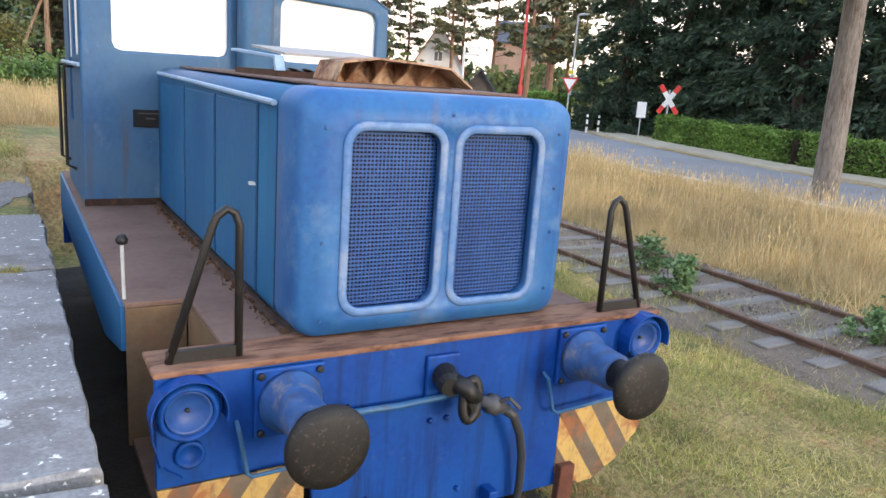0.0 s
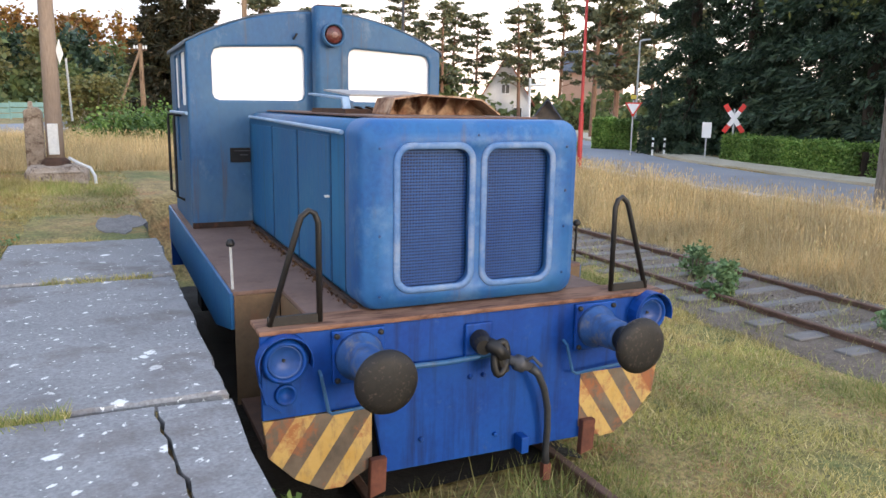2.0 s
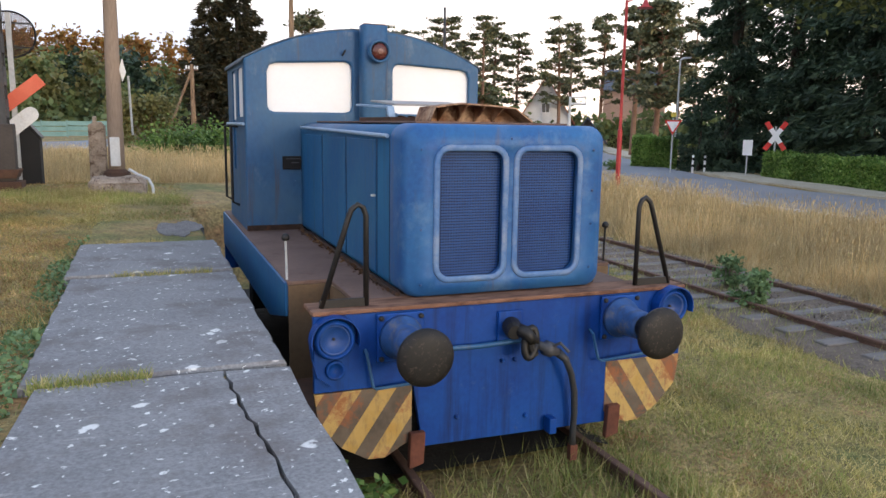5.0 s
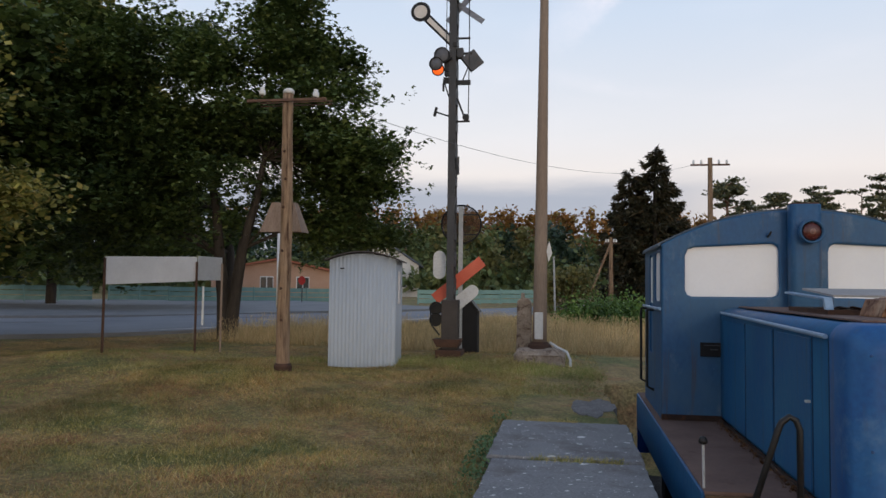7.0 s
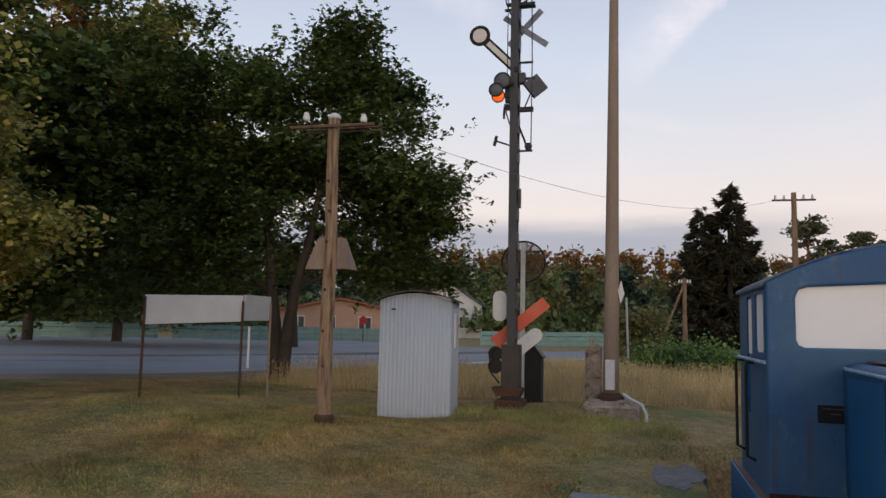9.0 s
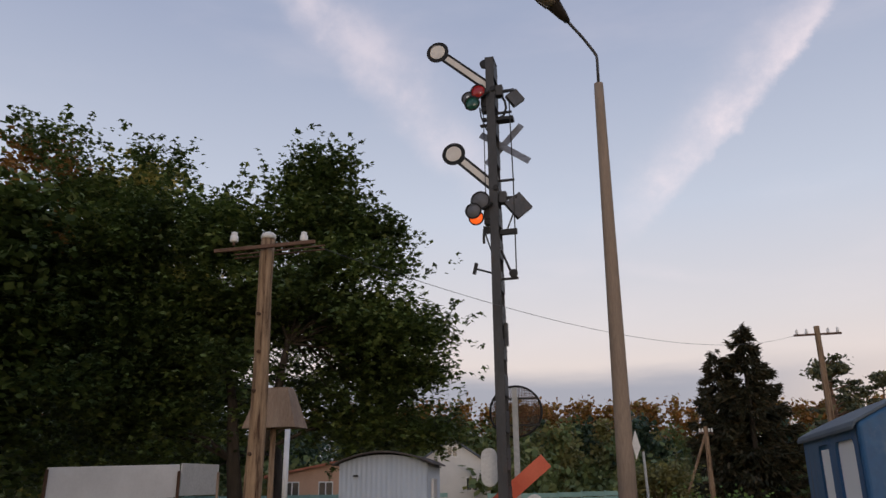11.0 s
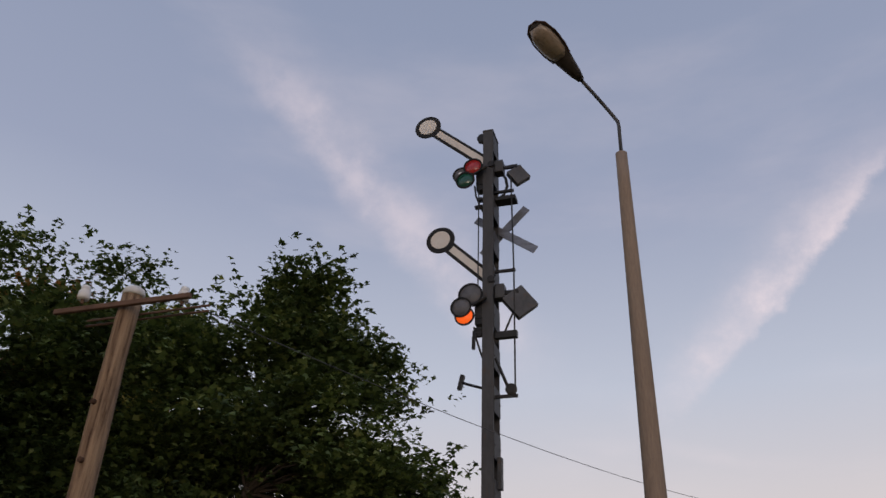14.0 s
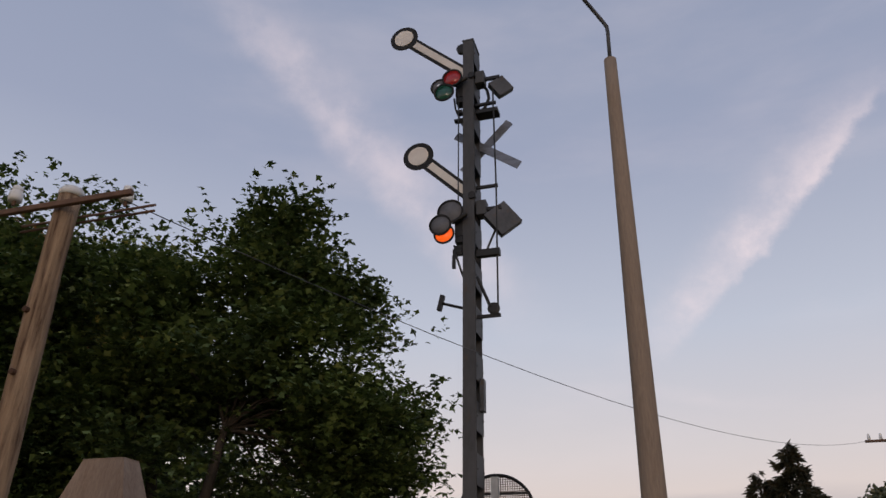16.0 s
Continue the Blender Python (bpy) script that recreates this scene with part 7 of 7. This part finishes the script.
# woods along the horizon
g = np.random.default_rng(90)
for mat, label, name, pick in ((wood_leaf, "mixed green woodland on the horizon", "woodland", 0), (autumn_leaf, "sunlit autumn crowns above the wood", "autumn_woodland", 1), (conifer_leaf, "dark conifers within the wood", "conifer_woodland", 2), (olive_leaf, "olive green birches at the wood's edge", "birch_woodland", 3)):
    cl, rad = [], []
    for k in range(170):
        az = g.uniform(-22, 26) if k % 5 else g.uniform(-62, -22)
        if (pick == 1 and not -45 < az < 18) or (pick == 2 and k % 2) or (pick == 3 and k % 3):
            continue
        dist = g.uniform(95, 150) if pick != 1 else g.uniform(128, 150)
        x, y = -2.5 + dist * math.sin(radians(az)), -4 + dist * math.cos(radians(az))
        h = {0: g.uniform(5.5, 9.8), 1: g.uniform(13.0, 14.6), 2: g.uniform(6.5, 10), 3: g.uniform(5, 9)}[pick]
        for j in range(7):
            f = 0.15 + 0.8 * j / 6
            wide = 1.9 * (1.1 - f) + 0.4
            cl.append((x + g.normal(0, wide), y + g.normal(0, wide), gz(x, y) + h * f))
            rad.append(g.uniform(1.7, 2.8) * (1.25 - 0.5 * f))
    mass(name, leaves_round(g, np.array(cl), np.array(rad), 70000, 0.52, 0.9, 0.2, 1.05), mat, label, "woodland")
# lower scrub closes the gaps towards the ground
cl, rad = [], []
for k in range(420):
    az = g.uniform(-75, 75)
    dist = g.uniform(82, 120)
    x, y = -2.5 + dist * math.sin(radians(az)), -4 + dist * math.cos(radians(az))
    cl.append((x, y, gz(x, y) + g.uniform(0.3, 3.8)))
    rad.append(g.uniform(1.5, 3.0))
mass("scrub", leaves_round(g, np.array(cl), np.array(rad), 36000, 0.6, 0.8, 0.2), wood_leaf, "dark green scrub along the far fields", "scrub")


def blades(name, xy, hmin, hmax, width, mat, label, seed, lean=0.35, category="grass"):
    """Upright grass blades, one narrow triangle each."""
    g = np.random.default_rng(seed)
    n = len(xy)
    z = height(xy[:, 0], xy[:, 1]) - 0.01
    drift = np.sin(xy[:, 0] * 2.7 + 1.5 * np.sin(xy[:, 1] * 1.3)) * np.sin(xy[:, 1] * 2.1 + 1.2 * np.sin(xy[:, 0] * 1.7))
    h = g.uniform(hmin, hmax, n) * g.uniform(0.55, 1.0, n) * (0.82 + 0.38 * drift)
    a = g.uniform(0, 2 * math.pi, n)
    w = width * g.uniform(0.6, 1.3, n)
    base = np.column_stack([xy, z])
    dv = np.column_stack([np.cos(a), np.sin(a), np.zeros(n)]) * w[:, None] / 2
    tip = base + np.column_stack([g.normal(0, lean, n) * h, g.normal(0, lean, n) * h, h])
    return mass(name, np.stack([base - dv, base + dv, tip], 1), mat, label, category)


def scatter(g, n, x0, x1, y0, y1, keep=None, tuft=0.0):
    p = np.column_stack([g.uniform(x0, x1, n), g.uniform(y0, y1, n)])
    if tuft:
        c = np.column_stack([g.uniform(x0, x1, n // 12), g.uniform(y0, y1, n // 12)])
        p = c[g.integers(0, len(c), n)] + g.normal(0, tuft, (n, 2))
    return p if keep is None else p[keep(p[:, 0], p[:, 1])]


g = np.random.default_rng(101)
# near lawn, thinning with distance
near = scatter(g, 150000, -9, -3.12, -2.5, 11)
far = scatter(g, 90000, -17, -1.8, 5, 17, lambda x, y: ~((x > -3.3) & (y < 7.5)))
blades("lawn_grass", np.vstack([near, far]), 0.03, 0.085, 0.011, lawn_blade, "short dry lawn grass", 102, 0.8)
blades("lawn_green", np.vstack([scatter(g, 70000, -12, -3.1, -2.5, 12, None, 0.10), scatter(g, 9000, -3.6, -1.9, 7.3, 12, None, 0.12)]), 0.03, 0.09, 0.010, green_blade, "greener tufts in the lawn", 103, 0.7)
tufts = np.vstack([scatter(g, 5000, -4.4, -1.9, 9.6, 11.2, None, 0.14), scatter(g, 2600, -5.8, -4.2, 10.4, 11.6, None, 0.10), scatter(g, 1200, -8.3, -6.2, 10.6, 11.4, None, 0.06)])
blades("lawn_tufts", tufts, 0.06, 0.20, 0.010, green_blade, "taller green tufts round the lamp and signal", 109, 0.5)
# strip of weeds along the ramp's lawn edge and in its joints
p = scatter(g, 2600, -3.34, -3.10, -2.5, 5.6)
V = leaf_quads(g, np.column_stack([p, height(p[:, 0], p[:, 1]) + g.uniform(0.0, 0.10, len(p)) * np.clip(np.sin(p[:, 1] * 2.3) + 0.6, 0.05, 1)]), 0.028, 0.4)
mass("edge_weeds", V, weed, "small leafy weeds along the ramp edge", "weeds")
for x0, x1, yy, n in ((-3.05, -2.45, 0.08, 900), (-2.75, -1.9, 3.02, 700), (-2.9, -2.3, 4.97, 500)):
    p = np.column_stack([g.uniform(x0, x1, n), yy + g.normal(0, 0.05, n)])
    a = g.uniform(0, 6.28, n)
    b3 = np.column_stack([p, np.full(n, RAMP_Z - 0.02)])
    dv = np.column_stack([np.cos(a), np.sin(a), np.zeros(n)]) * 0.004
    tip = b3 + np.column_stack([g.normal(0, 0.03, n), g.normal(0, 0.03, n), g.uniform(0.02, 0.075, n)])
    mass("joint_grass", np.stack([b3 - dv, b3 + dv, tip], 1), green_blade, "grass tufts in a slab joint", "grass")
# rough grass beside the locomotive and round the rails
blades("rough_grass", np.vstack([scatter(g, 120000, 0.9, 4.9, -3.0, 9), scatter(g, 16000, -1.6, 1.5, -3.4, 0.5)]), 0.03, 0.13, 0.010, green_blade, "rough green and dry grass beside the track", 104, 0.7)
blades("track_weeds", scatter(g, 7000, -1.6, 1.4, -3.0, 0.7, None, 0.10), 0.08, 0.30, 0.010, green_blade, "taller weeds between the rails", 105, 0.4)
blades("bank_grass", np.vstack([scatter(g, 16000, 4.3, 5.6, -3, 20, None, 0.18), scatter(g, 7000, 5.7, 7.3, -3, 24, None, 0.10)]), 0.05, 0.28, 0.011, green_blade, "uneven grass tufts along the siding ballast", 110, 0.5)
# tall straw grass along the road and in the field behind the signal
blades("straw_grass", np.vstack([scatter(g, 110000, 7.75, 14.4, -3, 22, None, 0.25), scatter(g, 40000, 9.5, 20, 20, 46, lambda x, y: x < 14.2 + np.clip(y - 14, 0, 60) * 0.36)]), 0.25, 0.68, 0.013, straw_blade, "tall straw-coloured grass along the road", 106, 0.5)


def plumes(name, xy, hmin, hmax, mat, label, seed):
    """Tall bent stalks, each with a feathery seed head."""
    g = np.random.default_rng(seed)
    n = len(xy)
    h = g.uniform(hmin, hmax, n)
    base = np.column_stack([xy, height(xy[:, 0], xy[:, 1]) - 0.01])
    tilt = g.normal(0, 0.16, (n, 2)) * h[:, None]
    tip = base + np.column_stack([tilt, h])
    a = g.uniform(0, 2 * math.pi, n)
    dv = np.column_stack([np.cos(a), np.sin(a), np.zeros(n)])
    head = tip + np.column_stack([tilt * 0.25, 0.16 * h])
    mid = (tip + head) / 2
    stalk = np.stack([base - dv * 0.003, base + dv * 0.003, tip + dv * 0.002, tip - dv * 0.002], 1)
    w = g.uniform(0.006, 0.013, n)[:, None]
    return mass(name, np.vstack([stalk, np.stack([tip - 0.02 * dv * 0.1, mid + dv * w, head, mid - dv * w], 1)]), mat, label, "grass")


plumes("straw_plumes", scatter(g, 8000, 8.3, 13.5, -3, 20, None, 0.30), 0.42, 0.78, straw_blade, "tall pale seed heads above the straw grass", 111)
plumes("field_plumes", scatter(g, 5000, -12, 4.5, 15.2, 24, lambda x, y: y < 20.5 + (x + 12) * 1.2, 0.35), 0.35, 0.62, straw_blade, "pale seed heads in the field grass", 112)
inside = lambda x, y: (y > 14.6 + 0.25 * np.sin(x * 1.3) + np.clip(-x - 8, 0, 9) * 0.3) & (y < 20.5 + (x + 12) * 1.45)
blades("field_straw", scatter(g, 150000, -13, 5, 13, 40, inside, 0.3), 0.3, 0.7, 0.014, straw_blade, "tall straw-coloured grass in the field", 107, 0.4)
blades("verge_grass", scatter(g, 30000, 20.5, 25, 4, 30), 0.03, 0.12, 0.03, lawn_blade, "dry grass on the far verge", 108, 0.5)

# ---------------------------------------------------------------- fences and houses far off
render_white = surf("white_render", (0.62, 0.60, 0.58), (0.70, 0.68, 0.66), 0.9, coarse=0.6)
render_salmon = surf("salmon_render", (0.42, 0.28, 0.22), (0.52, 0.36, 0.28), 0.9, coarse=0.6)
render_orange = surf("warm_render", (0.50, 0.30, 0.20), (0.58, 0.37, 0.26), 0.9, coarse=0.6)
tile_red = surf("red_roof_tiles", (0.30, 0.10, 0.06), (0.40, 0.15, 0.09), 0.9, coarse=1.5)
tile_dark = surf("dark_roof_tiles", (0.07, 0.08, 0.10), (0.12, 0.135, 0.16), 0.8, coarse=1.5)
pane_dark = surf("dark_window", (0.02, 0.025, 0.03), (0.04, 0.045, 0.05), 0.15, spec=0.7)
slate = surf("dark_slate", (0.035, 0.042, 0.06), (0.06, 0.07, 0.095), 0.7, coarse=2)
fence_brown = surf("dark_shed_boards", (0.05, 0.04, 0.035), (0.09, 0.075, 0.06), 0.8, coarse=2)
fence_green = surf("turquoise_fence_paint", (0.16, 0.30, 0.27), (0.24, 0.38, 0.34), 0.6)


def house(x, y, turn, w, d, eave, ridge, wall, roof, label, windows):
    z0 = gz(x, y) - 0.2
    m = pose(x, y, z0, 0, 0, turn)
    hs = thing("house", (x, y, z0), label, "house")
    bm = plate([(-w / 2, 0), (w / 2, 0), (w / 2, eave), (0, ridge), (-w / 2, eave)], "y", 0, d)
    bmesh.ops.transform(bm, matrix=m, verts=bm.verts[:])
    wl_ob = part("wall", bm, wall, hs)
    for s in (-1, 1):
        k = (ridge - eave) / (w / 2)
        bm = plate([(0, ridge + 0.02), (0, ridge + 0.22), (s * (w / 2 + 0.5), eave - 0.5 * k + 0.22), (s * (w / 2 + 0.5), eave - 0.5 * k + 0.02)], "y", -0.5, d + 0.5)
        bmesh.ops.transform(bm, matrix=m, verts=bm.verts[:])
        part("roof", bm, roof, hs)
    for wx, wz, ww, wh in windows:
        bm = box(wx - ww / 2, wx + ww / 2, -0.03, -0.004, wz, wz + wh)
        bmesh.ops.transform(bm, matrix=m, verts=bm.verts[:])
        wo = part("window", bm, sign_white, hs)
        for s in (-1, 1):
            bm = box(wx + s * ww * 0.24 - ww * 0.2, wx + s * ww * 0.24 + ww * 0.2, -0.045, -0.031, wz + 0.1, wz + wh - 0.1)
            bmesh.ops.transform(bm, matrix=m, verts=bm.verts[:])
            part("pane", bm, pane_dark, wo)
    return hs


house(42.2, 76.5, -30, 6, 9, 3.4, 8.2, render_white, tile_red, "white gabled house with red roof beyond the road", ((-1.5, 1.2, 1.1, 1.3), (1.5, 1.2, 1.1, 1.3), (0, 4.0, 1.0, 1.2)))
house(63.4, 81.8, 54, 8, 8, 7.4, 10.0, render_salmon, tile_dark, "salmon-coloured house with a slate-grey roof behind pines", ((-2, 1.2, 1.2, 1.3), (1.8, 1.2, 1.2, 1.3)))
house(35.2, 55.9, -32, 2.6, 3.0, 1.5, 3.2, fence_brown, slate, "low dark wooden shed with a slate-grey roof", ())
house(-30.5, 66, 28, 12, 8, 2.7, 3.9, render_orange, tile_red, "low warm-coloured house behind the fence", ((-4, 1.0, 1.3, 1.3), (-1, 1.0, 1.3, 1.3), (2.5, 1.0, 1.3, 1.3)))
house(-23, 79, 20, 8, 8, 3.8, 6.4, render_white, tile_dark, "white house behind the maple", ((-2.5, 1.2, 1.2, 1.4), (2.0, 1.2, 1.2, 1.4), (0, 4.6, 1.1, 1.2)))


def fence(a, b, h, n_panels, label):
    a, b = Vector(a), Vector(b)
    f = thing("fence", (a.x, a.y, gz(a.x, a.y)), label, "fence")
    for i in range(n_panels):
        p, q = a.lerp(b, i / n_panels), a.lerp(b, (i + 1) / n_panels)
        zp = gz(p.x, p.y)
        part("post", box(p.x - 0.05, p.x + 0.05, p.y - 0.05, p.y + 0.05, zp - 0.2, zp + h + 0.06), fence_green, f)
        bm = bmesh.new()
        dv = (q - p).normalized()
        nv = Vector((dv.y, -dv.x, 0)) * 0.02
        for z0, z1 in ((0.10, 0.42), (0.47, 0.78), (0.83, h)):
            rings(bm, [[s + Vector((0, 0, zp + z)) for s in (p - nv, q - nv, q + nv, p + nv)] for z in (z0, z1)])
        part("panel", bm, fence_green, f)
    return f


fence((-60, 33, 0), (-37, 46.5, 0), 1.15, 12, "turquoise board fence behind the forecourt")
fence((-36, 47, 0), (-18, 58, 0), 1.15, 10, "turquoise board fence behind the forecourt")
fence((-14, 54, 0), (-4.5, 57, 0), 1.15, 6, "turquoise board fence behind the field")
box_red = thing("red_post_sign", (-22.2, 50.3, gz(-22.2, 50.3)), "small red round sign on a post by the fence", "road sign")
part("post", tube([(-22.2, 50.3, gz(-22.2, 50.3) - 0.1), (-22.2, 50.3, gz(-22.2, 50.3) + 2.1)], 0.04, 8), steel_grey, box_red)
part("disc", lathe([(0.33, 0), (0.33, -0.03), (0.0, -0.031)], (-22.2, 50.24, gz(-22.2, 50.3) + 1.75), (0.35, 1, 0), 20), sign_red, box_red)
